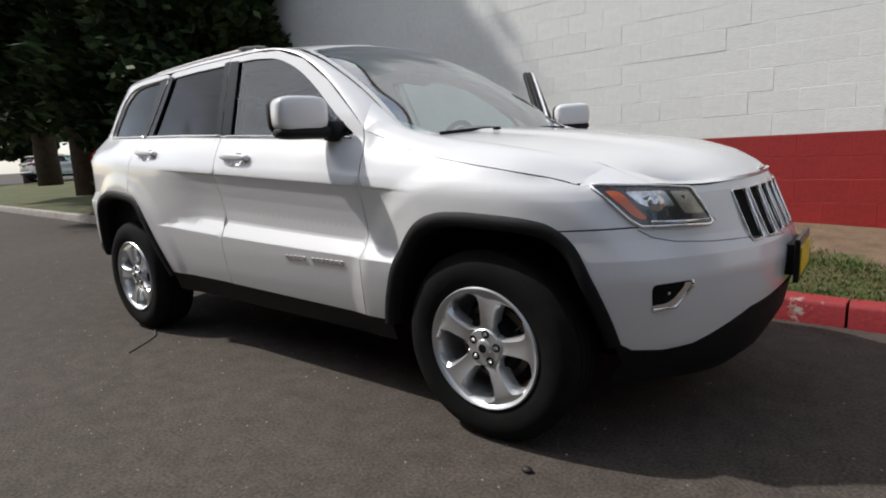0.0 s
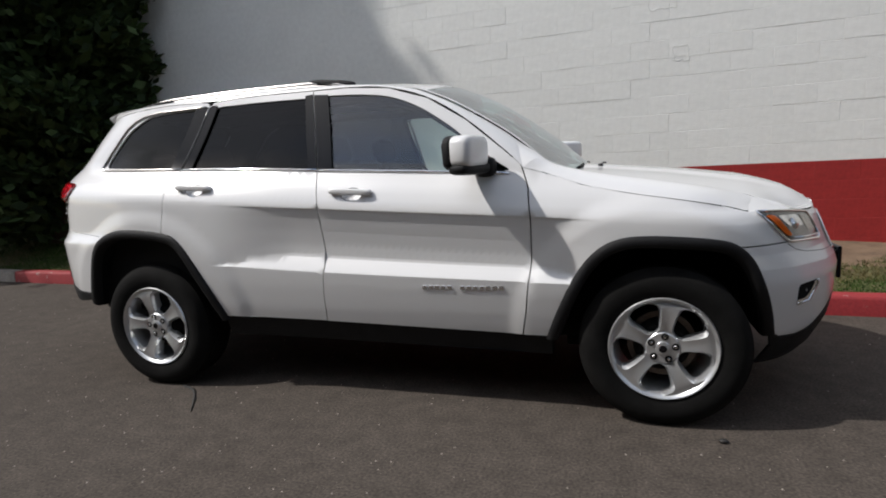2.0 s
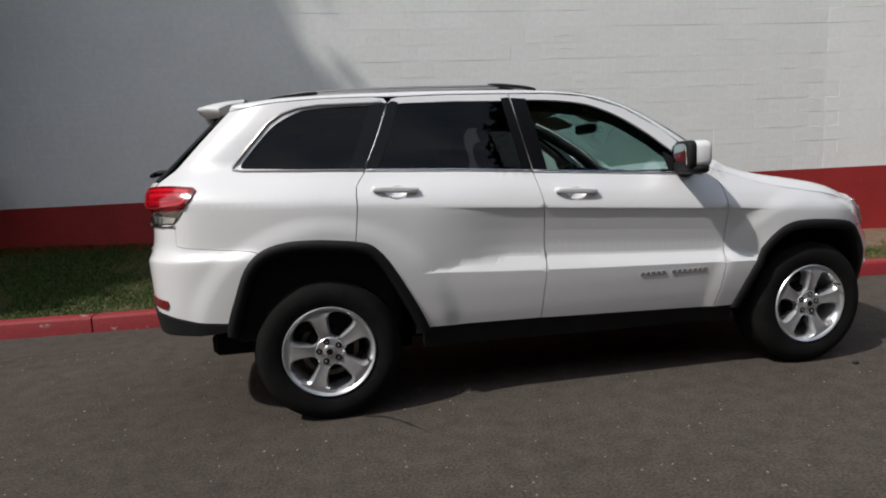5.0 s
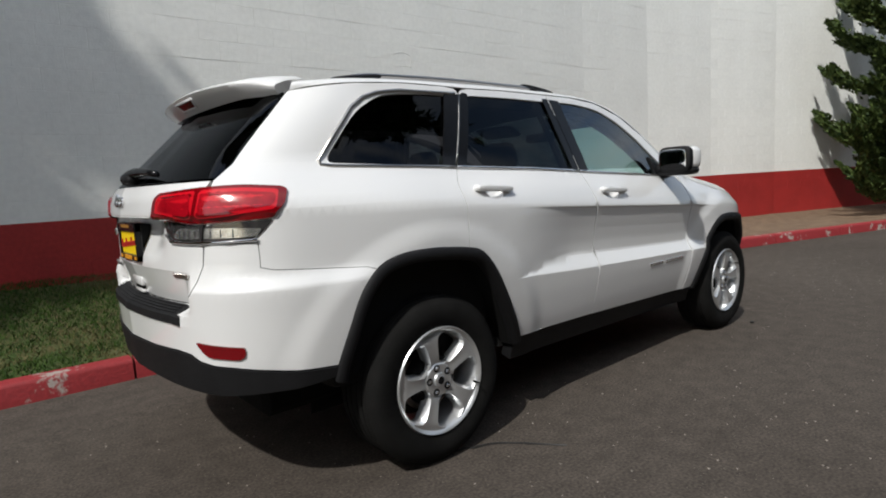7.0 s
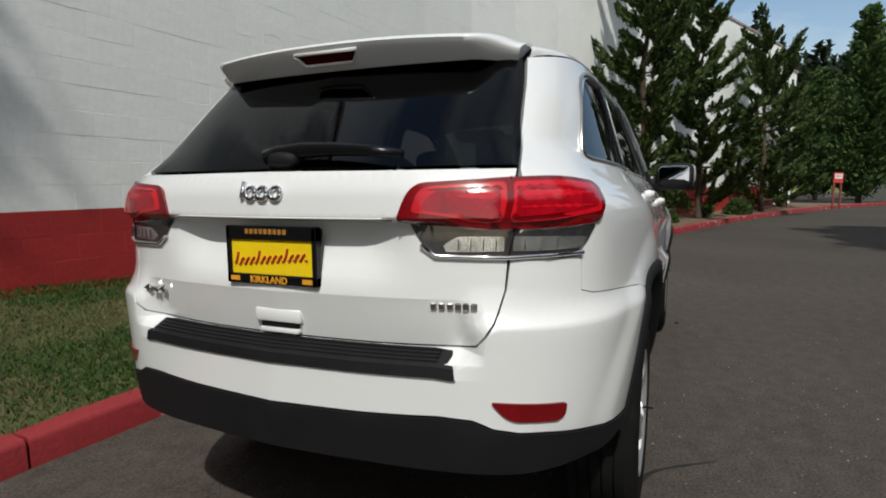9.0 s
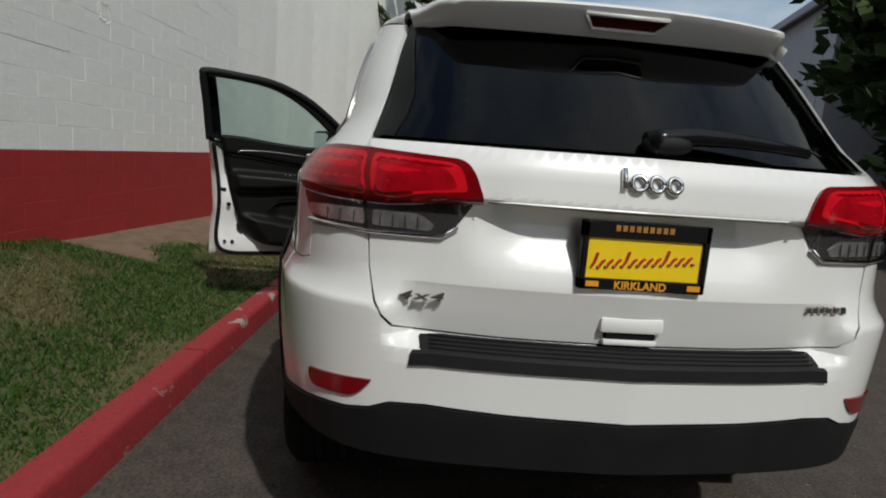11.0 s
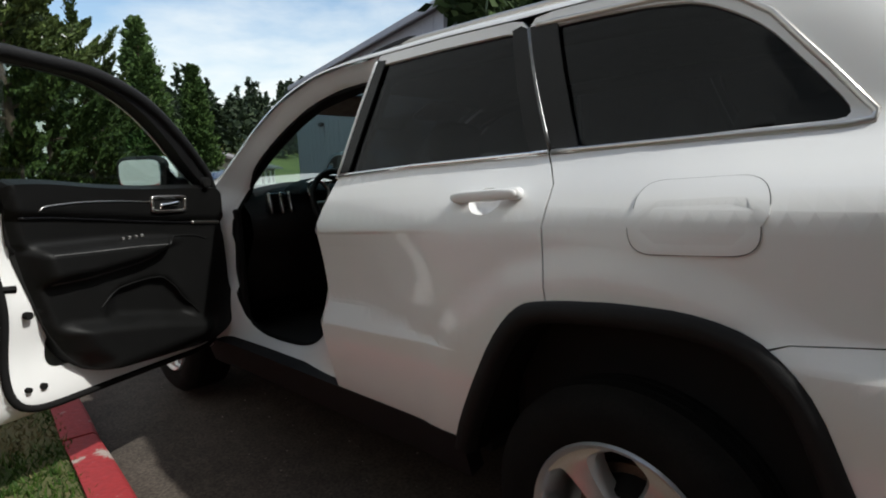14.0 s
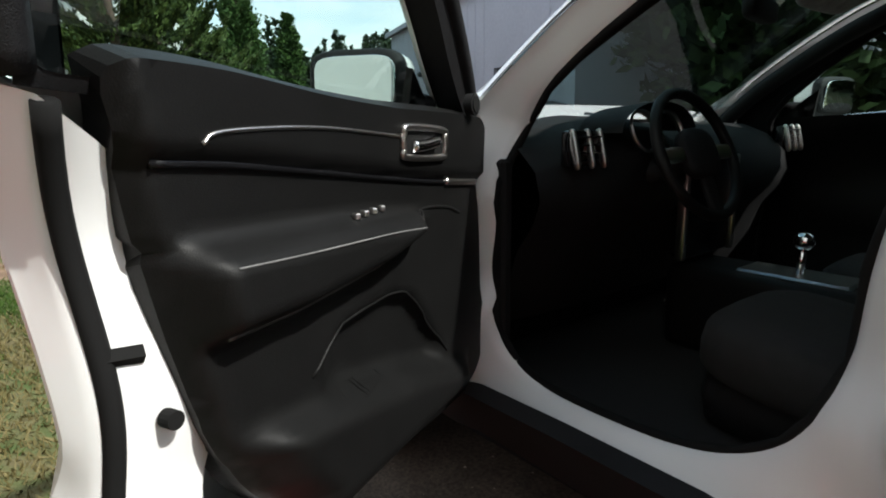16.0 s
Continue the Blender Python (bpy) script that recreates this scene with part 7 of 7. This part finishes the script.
def build_door_lining(door, paint, mir, swing, full):
    mvr = Matrix.Diagonal((1, -1, 1, 1)) @ swing @ Matrix.Diagonal((1, -1, 1, 1)) if swing else None
    fdoor, fh = uz(FRONT_DOOR), rounded(uz(FRONT_HOLE), .03)
    def edge(x, z, d):
        u, zz = uz([(x, z)])[0]
        n = skin_normal(u, zz)
        v = skin(u, zz) - Vector((n.x, n.y, 0)).normalized() * d
        v = Vector((v.x, -v.y, v.z)) if mir else v
        return swing @ v if swing else v

    def eased(c, times):
        for _ in range(times):
            c = [c[0]] + [(c[i - 1] + c[i] * 2 + c[i + 1]) / 4 for i in range(1, len(c) - 1)] + [c[-1]]
        return c
    # bare metal round the lining: hem, slanted shut face, inner panel
    rim = [(-.290, 1.262), (-.261, 1.102), (-.249, .763), (-.268, .60), (-.276, .47), (-.25, .452), (0, .438), (.3, .426), (.6, .417), (.79, .414), (.812, .44), (.831, .534), (.858, .782), (.863, .994), (.848, 1.143), (.830, 1.20)]
    rim = dense(rim + [rim[0]], .03)
    rim = rim[:next(k for k, p in enumerate(rim) if abs(p[0] - .830) < 1e-6 and abs(p[1] - 1.20) < 1e-6) + 1]
    rows = []
    for draw, deep in ((0, .021), (.006, .040), (.014, .064), (.024, .088), (.060, .100), (.100, .110), (.20, .112)):
        c = []
        for x, z in rim:
            t = Vector((min(.60, max(.05, x)) - x, .88 - z))
            t = Vector((.30 - x, .88 - z)).normalized().lerp(t.normalized() if t.length > .01 else t, .35).normalized()
            c.append(edge(x + t.x * draw, min(1.27, z + t.y * draw), deep))
        rows.append(eased(c, 14 if deep > .05 else 0))
    k = len(rim)
    fs = [(a * k + b, a * k + b + 1, (a + 1) * k + b + 1, (a + 1) * k + b) for a in range(len(rows) - 1) for b in range(k - 1)]
    part("door_inner_shell", mesh_of("door_inner_shell", [p for c in rows for p in c], fs if mir else [q[::-1] for q in fs], paint, smooth=True, sharp=60), door, "bare white inner door metal")
    frame_in = [(.838, 1.185), (.808, 1.243), (.712, 1.327), (.528, 1.478), (.315, 1.607), (.09, 1.679), (-.13, 1.700), (-.357, 1.704), (-.322, 1.510), (-.288, 1.255), (.3, 1.205)]
    part("window_frame", panel_mesh("window_frame", uz(frame_in), M_TRIM, [fh], off=-.078, depth=.0, h=.06, mirror=mir, move=mvr, flip=True), door, "black inner window frame")
    loop = dense(fh, .05)
    loop.append(loop[0])
    vs = []
    for d in (.012, .079):
        for u, z in loop:
            n = skin_normal(u, z)
            p = skin(u, z) - Vector((n.x, n.y, 0)).normalized() * d
            p = Vector((p.x, -p.y, p.z)) if mir else p
            vs.append(swing @ p if swing else p)
    k = len(loop)
    part("window_channel", mesh_of("window_channel", vs, [(i, i + 1, k + i + 1, k + i) for i in range(k - 1)], M_TRIM, smooth=True), door, "black window channel")
    trim = rounded(uz(TRIM_LINE), .04)
    lin = part("door_lining", panel_mesh("door_lining", trim, M_CABIN_SOFT, depth=.060, h=.013 if full else .08, mirror=mir, move=mvr, bulge=lambda u, z: -door_depth(u, z), flip=True), door, "black leather-grained door lining with an armrest")
    if not full:
        return
    vs, fs = tube([a.lerp(b, .30) for a, b in zip(rows[3], rows[4])], .0140, 8)
    part("door_seal", mesh_of("door_seal", vs, fs, M_LINER, smooth=True), door, "black rubber door seal")
    # black weatherstrip round the window frame
    fr = spline([(.80, 1.222, 0), (.722, 1.318, 0), (.53, 1.470, 0), (.316, 1.598, 0), (.09, 1.670, 0), (-.13, 1.690, 0), (-.33, 1.696, 0), (-.352, 1.66, 0), (-.325, 1.51, 0), (-.290, 1.27, 0)], 90)
    for d, r in ((.040, .021), (.066, .024)):
        vs, fs = tube([edge(v.x, v.y, d) for v in fr], r, 8)
        part("frame_seal", mesh_of("frame_seal", vs, fs, M_TRIM, smooth=True), door, "black rubber window-frame seal")
    # pull handle in its satin ring
    c = (.468, 1.176)
    hw, hh = .092, .030
    rr = [(c[0] + hw * a, c[1] + hh * b - .05 * hw * a) for a, b in ((-1, -.5), (-.85, -1), (.85, -1), (1, -.5), (1, .5), (.85, 1), (-.85, 1), (-1, .5))]
    line_of("handle_ring", rr, .0075, M_SATIN, lin, mir, swing, .004, True, label="satin metal ring round the pull handle")
    part("handle_cup", mesh_of("handle_cup", [lining(x, z, .001, mir, swing) for x, z in rr], [tuple(range(8)) if mir else tuple(range(8))[::-1]], M_LINER), lin)
    line_of("pull_handle", [(c[0] - .055, c[1] - .006), (c[0], c[1] - .004), (c[0] + .05, c[1] + .002)], .013, M_CHROME, lin, mir, swing, .006, label="chrome pull handle")
    line_of("trim_strip", [(-.170, 1.172), (0, 1.157), (.5, 1.092), (.80, 1.063)], .007, M_BLACKGLOSS, lin, mir, swing, .0)
    line_of("trim_strip", [(.62, 1.080), (.70, 1.072), (.80, 1.063)], .009, M_SATIN, lin, mir, swing, .002)
    line_of("trim_strip", [(-.108, 1.192), (-.070, 1.207), (.12, 1.210), (.37, 1.192)], .0035, M_SATIN, lin, mir, swing, .0)
    line_of("armrest_edge", [(-.095, .926), (.046, .925), (.286, .943), (.40, .968), (.455, 1.01)], .0050, surface_cache("grey_trim", (.05, .05, .05), .35), lin, mir, swing, -.002)
    line_of("armrest_edge", [(.455, 1.01), (.50, 1.026), (.60, 1.020), (.70, .992)], .0050, M_CABIN_SOFT, lin, mir, swing, -.001)
    line_of("stitching", [(-.11, 1.034), (.03, 1.026), (.25, 1.016), (.40, 1.004)], .0016, surface_cache("grey_thread", (.12, .12, .12), .8), lin, mir, swing, .001)
    line_of("pocket_edge", POCKET[:6], .0035, M_CABIN_SOFT, lin, mir, swing, .0)
    for i in range(4):
        x = .33 - i * .036
        p = lining(x, 1.046, .0, mir, swing)
        part("window_switch", bm_mesh("window_switch", box_bm((p.x - .009, p.y - .006, p.z), (p.x + .009, p.y + .006, p.z + .012), .002, 1), M_SATIN), lin)
    p = lining(.690, 1.262, -.004, mir, swing)
    q = lining(.690, 1.262, .018, mir, swing)
    vs, fs = tube([p, q], .026, 20)
    tw = part("tweeter", mesh_of("tweeter", vs, fs, M_CABIN, smooth=True, sharp=40), door, "round black tweeter")
    vs, fs = tube([q, lining(.690, 1.262, .021, mir, swing)], .019, 20)
    part("tweeter_grille", mesh_of("tweeter_grille", vs, fs, M_LINER), tw)
    # latch slot, bolts and plugged holes in the bare metal
    a, b = edge(-.222, .930, .088), edge(-.176, .926, .106)
    vs, fs = tube([a, b], .013, 4)
    part("latch_slot", mesh_of("latch_slot", vs, fs, M_LINER), door, "black latch slot in the door edge")
    for x, z, d, r in ((-.160, .828, .112, .0135), (-.182, .560, .112, .010), (-.130, .556, .113, .012)):
        vs, fs = tube([edge(x, z, d - .012), edge(x, z, d + .010)], r, 14)
        part("door_bolt", mesh_of("door_bolt", vs, fs, M_LINER), door)
    for z in (.62, 1.02):
        vs, fs = tube([edge(.80, z, .05), edge(.80, z + .07, .05)], .016, 8)
        part("hinge", mesh_of("hinge", vs, fs, paint, smooth=True), door)


def seat(name, car, x, y, w):
    s = part(name, blob(name, (x, y, .64), (.27, w, .095), M_CLOTH, (0, -7, 0), .5, 12), car, "dark cloth seat")
    part("backrest", blob("backrest", (x - .30, y, .97), (.085, w * .92, .33), M_CLOTH, (0, -17, 0), .5, 12), s)
    part("seat_base", blob("seat_base", (x + .02, y, .52), (.24, w * .85, .08), M_CABIN, (0, 0, 0), .4, 8), s)
    for k in ((0,) if w < .4 else (-.36, .36)):
        part("headrest", blob("headrest", (x - .425, y + k, 1.385), (.055, .13, .085), M_CLOTH, (0, -12, 0), .6, 10), s)
        for dy in (-.05, .05):
            vs, fs = tube([(x - .40, y + k + dy, 1.24), (x - .42, y + k + dy, 1.34)], .006, 6)
            part("headrest_post", mesh_of("headrest_post", vs, fs, M_CHROME), s)


def build_cabin(car, paint, full, open_door):
    rdoor, quarter = uz(REAR_DOOR), uz(QUARTER)
    rh, qh = rounded(uz(REAR_HOLE), .03), rounded(uz(QUARTER_HOLE), .05)
    fdoor, fh = uz(FRONT_DOOR), rounded(uz(FRONT_HOLE), .03)
    for mir in (False, True):
        part("rear_door_lining", panel_mesh("rear_door_lining", rdoor, M_CABIN, [rh], off=-.05, depth=0, h=.12, mirror=mir, flip=True), car)
        part("quarter_lining", panel_mesh("quarter_lining", quarter, M_CABIN, [qh], off=-.05, depth=0, h=.12, mirror=mir, flip=True), car)
        if not (mir and open_door):
            part("front_door_lining", panel_mesh("front_door_lining", fdoor, M_CABIN_SOFT, [fh], off=-.06, depth=0, h=.12, mirror=mir, flip=True), car)
        if mir and open_door:
            mid = Vector((at_x(.25, 1.02), 1.02))
            turns = [2 * math.pi * a / 420 for a in range(420)]
            outer, inner = loop_at(shifted(uz(FRONT_DOOR), .003), mid, turns), loop_at(rounded(uz(OPENING), .03), mid, turns)
            curves = []
            for t, d in ((0, .004), (.10, .030), (.28, .050), (.50, .070), (.80, .100), (.95, .118), (1.0, .135)):
                c = []
                for a, b in zip(outer, inner):
                    q = a.lerp(b, t)
                    lean = smooth01(1.20, 1.40, q.y)
                    c.append(skin(q.x, q.y) + Vector((0, 1 - .08 * lean, -.42 * lean)) * d * (1 - .35 * lean))
                for _ in range(0 if t < .2 else 40):
                    c = [(c[i - 1] + c[i] * 2 + c[(i + 1) % len(c)]) / 4 for i in range(len(c))]
                curves.append(c + [c[0]])
            part("door_jamb", strip_mesh("door_jamb", curves, paint, side=1, sharp=60, centre=(.25, .2, 1.0)), car, "white door opening, bare metal")
            vs, fs = bar_on_skin([(-.276, 1.262), (-.296, 1.390), (-.316, 1.512), (-.336, 1.61), (-.354, 1.690)], .009, -.006)
            vs, fs = mirrored(vs, fs)
            part("pillar_edge", mesh_of("pillar_edge", vs, fs, paint, smooth=True), car)
        else:
            part("door_jamb", panel_mesh("door_jamb", shifted(uz(FRONT_DOOR), -.020), M_CABIN, [rounded(uz(OPENING), .03)], off=-.092, depth=.014, h=.06, mirror=mir), car)
        pts = []
        ring = dense(uz(OPENING), .05)
        for u, z in ring + [ring[0]]:
            lean = smooth01(1.20, 1.40, z)
            p = skin(u, z) + Vector((0, 1 - .08 * lean, -.42 * lean)) * (.138 - .047 * lean if mir and open_door else .098)
            pts.append(Vector((p.x, -p.y, p.z)) if mir else p)
        vs, fs = tube(pts, .013, 8)
        part("opening_seal", mesh_of("opening_seal", vs, fs, M_LINER, smooth=True), car, "black rubber seal round the door opening")
        s = 1 if mir else -1
        part("tailgate_inside", bm_mesh("tailgate_inside", box_bm((-2.24, -.52, .60), (-2.22, .52, 1.27)), M_CABIN), car) if mir else None
    rows = loft_top(top_rows(3.6, 9, 14), 0, .95, 8)
    part("headliner", strip_mesh("headliner", [[(p[0], p[1] * .97, p[2] - .035) for p in c] for c in rows], surface_cache("headliner_cloth", (.34, .33, .31), .95), side=-1, centre=(-.6, 0, 3)), car)
    for s in (-1, 1):
        line = [(r.x - .03, s * (r.y - .105), r.z - .062) for r, m in top_rows(.1, 9, 40)]
        vs, fs = tube(line, .034, 8)
        part("pillar_lining", mesh_of("pillar_lining", vs, fs, M_CABIN, smooth=True), car, "dark pillar and roof-edge lining")
    part("cabin_floor", bm_mesh("cabin_floor", box_bm((-.98, -.84, .40), (.95, .84, .445)), M_CARPET), car)
    part("boot_floor", bm_mesh("boot_floor", box_bm((-2.15, -.54, .56), (-.98, .54, .60)), M_CARPET), car)
    part("firewall", bm_mesh("firewall", box_bm((.97, -.74, .42), (1.02, .74, 1.15)), M_LINER), car)
    for s in (-1, 1):
        part("kick_panel", bm_mesh("kick_panel", box_bm((.70, s * .80 - .02, .44), (1.0, s * .80 + .02, 1.12), .01, 1), M_CABIN), car)
        part("wheel_box", bm_mesh("wheel_box", box_bm((-1.95, s * .70 - .16, .44), (-1.05, s * .70 + .12, .98), .05, 2), M_CABIN), car)
    # dashboard: one moulding drawn across the car
    prof = [(1.05, 1.185), (.88, 1.215), (.72, 1.205), (.62, 1.165), (.555, 1.105), (.535, 1.03), (.56, .96), (.62, .88), (.66, .76), (.74, .62), (1.0, .60)]
    curves = []
    for i in range(25):
        y = -.775 + 1.55 * i / 24
        e = smooth01(.55, .78, abs(y))
        hump = .028 * math.exp(-((y - .37) / .19) ** 2)
        curves.append([(x + .07 * e * (1 if x < .8 else 0) - (.03 if z > 1.05 and x < .7 else 0) * math.exp(-((y - .37) / .17) ** 2), y, z - .02 * e + (hump if z > 1.10 and x < .9 else 0)) for x, z in prof])
    dash = part("dashboard", strip_mesh("dashboard", curves, M_CABIN, side=-1, sharp=50, centre=(1.2, 0, .9)), car, "black soft dashboard")
    for y in (.650, -.650):
        v = part("air_vent", bm_mesh("air_vent", box_bm((.560, y - .060, 1.095), (.60, y + .060, 1.195), .012, 2), M_BLACKGLOSS, True), dash, "dark air vent edged with satin bars")
        for dy in (-.062, -.012, .050):
            bar = blob("vent_bar", (.556 - .03 * abs(dy), y + dy, 1.145), (.012, .008, .056), M_SATIN, (0, 14, 0), .6, 8)
            part("vent_bar", bar, v)
        for k in range(4):
            part("vent_slat", bm_mesh("vent_slat", box_bm((.550, y - .055, 1.108 + k * .022), (.564, y + .045, 1.113 + k * .022)), M_TRIM), v)
    for y in (.305, .435):
        vs, fs = lathe([(.058, 0), (.063, .006), (.065, -.004), (.056, -.012)], 28, "z")
        m = Matrix.Translation((.520, y, 1.190)) @ Matrix.Rotation(radians(-70), 4, "Y")
        part("gauge_ring", mesh_of("gauge_ring", [m @ Vector(p) for p in vs], fs, M_SATIN, smooth=True), dash)
    hood = [[(.66 - .15 * a, .37 + .19 * math.cos(b), 1.185 + (.075 + .012 * a) * math.sin(b)) for b in [math.pi * q / 16 for q in range(17)]] for a in (0, .4, .8, 1.0)]
    part("gauge_hood", strip_mesh("gauge_hood", hood, M_CABIN, side=-1, sharp=60, centre=(.6, .37, 1.15)), dash)
    part("dash_panel", bm_mesh("dash_panel", box_bm((.535, -.15, .76), (.60, .15, 1.10), .02, 2), M_BLACKGLOSS, True), dash)
    for y in (-.16, .16):
        part("stack_trim", bm_mesh("stack_trim", box_bm((.528, y - .012, .76), (.56, y + .012, 1.10), .006, 2), M_SATIN, True), dash)
    con = part("centre_console", bm_mesh("centre_console", box_bm((-.35, -.13, .44), (.62, .13, .74), .04, 3), M_CABIN_SOFT, True), car, "black centre console with a chrome gear lever")
    part("console_plate", bm_mesh("console_plate", box_bm((.08, -.075, .735), (.40, .075, .748), .006, 1), M_SATIN), con)
    vs, fs = tube([(.24, 0, .74), (.235, 0, .83)], .012, 8)
    lev = part("gear_lever", mesh_of("gear_lever", vs, fs, M_CHROME, smooth=True), con)
    part("lever_knob", blob("lever_knob", (.235, 0, .85), (.03, .028, .028), M_CHROME, n=10, power=.9), lev)
    # steering wheel
    m = Matrix.Translation((.40, .36, 1.125)) @ Matrix.Rotation(radians(-66), 4, "Y")
    pts = [m @ Vector((.183 * math.cos(a), .183 * math.sin(a), 0)) for a in [2 * math.pi * i / 48 for i in range(49)]]
    vs, fs = tube(pts, .016, 10)
    sw = part("steering_wheel", mesh_of("steering_wheel", vs, fs, M_CABIN_SOFT, smooth=True), car, "black leather steering wheel")
    hub = blob("wheel_pad", (0, 0, 0), (.075, .085, .028), M_CABIN, power=.7, n=10)
    hub.transform(m)
    part("wheel_pad", hub, sw)
    for a in (90, -90, 180):
        c = Vector((.125 * math.cos(radians(a)), .125 * math.sin(radians(a)), 0))
        me = blob("wheel_spoke", tuple(c), (.022 if a != 180 else .065, .065 if a != 180 else .03, .011), M_SATIN if a != 180 else M_CABIN, power=.6, n=8)
        me.transform(m)
        part("wheel_spoke", me, sw)
    vs, fs = tube([(.42, .36, 1.115), (.70, .36, 1.0)], .04, 12)
    part("steering_column", mesh_of("steering_column", vs, fs, M_CABIN, smooth=True), sw)
    seat("front_seat", car, .0, .37, .26)
    seat("front_seat", car, .0, -.37, .26)
    seat("rear_seat", car, -.92, 0, .62)
    part("rear_view_mirror", blob("rear_view_mirror", (.43, .0, 1.545), (.025, .125, .036), M_CABIN, (0, 0, 8), .5, 10), car, "black rear-view mirror")
    for s in (-1, 1):
        part("sun_visor", blob("sun_visor", (.33, s * .34, 1.615), (.09, .2, .012), surface_cache("headliner_cloth", (.34, .33, .31), .95), (0, 24, 0), .4, 8), car)
    vs, fs = tube([(-.36, .70, 1.10), (-.32, .665, .80), (-.25, .66, .50)], .022, 4)
    part("seat_belt", mesh_of("seat_belt", vs, fs, M_LINER), car)
    if open_door:
        # striker on the pillar's edge
        vs, fs = tube([(-.245, .80, .885), (-.245, .845, .885), (-.245, .845, .925), (-.245, .80, .925)], .006, 8)
        part("striker", mesh_of("striker", vs, fs, M_CHROME, smooth=True), car)


white_suv = build_suv(M_PAINT, "white four-door SUV parked by a red kerb, driver's door open", True, True)

# other parked cars
blue_suv = build_suv(M_BLUE, "blue-grey SUV parked facing the bend, doors closed", False, False)
blue_suv.matrix_world = pose(7.25, -5.90, 0, 0, 0, 171)
M_DARKCAR = surface("charcoal_car_paint", (0.035, 0.036, 0.04), 0.3, metal=0.3, coat=1.0)
far_car = build_suv(M_DARKCAR, "charcoal SUV parked far down the road", False, False)
far_car.matrix_world = pose(33.5, -13.9, 0, 0, 0, 150)
far_white = build_suv(M_PAINT, "white SUV parked beyond the lawn", False, False)
far_white.matrix_world = pose(-42, 12.2, .35, 0, 0, 100)


# ---- the wall's blocks, last ----
def lay_blocks():
    W, H = .406, .2
    for wall, L, k in WALL_SEG:
        meshes = {}
        for key, mat in (("w", M_WALL), ("r", M_BAND)):
            v, f = block_face(W - .0006, H - .0004)
            meshes[key] = mesh_of("block", v, f, mat)
        rnd = random.Random(20 + k)
        joined = {"w": ([], []), "r": ([], [])}
        row = -6
        while True:
            z = BAND_TOP + row * H
            if z + H > WALL_TOP + .01:
                break
            key = "w" if row >= 0 else "r"
            x = -(row % 2) * W / 2
            while x < L:
                if x < 0 or x + W > L:
                    x += W
                    continue
                wx = WALL_LINE[k][0] + x * .9985
                d = rnd.uniform(-.0012, .0012)
                if k == 0 and -1.2 < wx < 6.8 and .25 < z < 3.05:
                    b = part("block", meshes[key], wall)
                    b.location = (x, d, z)
                else:
                    v, f = block_face(W - .0006, H - .0004)
                    V, F = joined[key]
                    n = len(V)
                    V += [(x + p[0], p[1] + d, z + p[2]) for p in v]
                    F += [tuple(n + j for j in q) for q in f]
                x += W
            row += 1
        for key, mat in (("w", M_WALL), ("r", M_BAND)):
            V, F = joined[key]
            ob = part("blocks", mesh_of("blocks", V, F, mat), wall)
            tagged(ob, kind="stuff")
    # two mortar repairs
    wall = WALL_SEG[0][0]
    ex = lambda x: (x - WALL_LINE[0][0]) / .9985
    for cx, cz, w, h, seed in ((1.90, 2.33, .075, .075, 1), (1.70, 2.90, .15, .085, 2)):
        rnd = random.Random(seed)
        pts = []
        for a, b in (((-w, -h), (w, -h)), ((w, -h), (w, h)), ((w, h), (-w, h)), ((-w, h), (-w, -h))):
            for t in range(5):
                pts.append((ex(cx) + a[0] + (b[0] - a[0]) * t / 5 + rnd.uniform(-.02, .02), -.003, cz + a[1] + (b[1] - a[1]) * t / 5 + rnd.uniform(-.02, .02)))
        pts.append(pts[0])
        vs, fs = tube(pts, .0035, 5)
        part("mortar_repair", mesh_of("mortar_repair", vs, fs, M_WALL), wall)


lay_blocks()
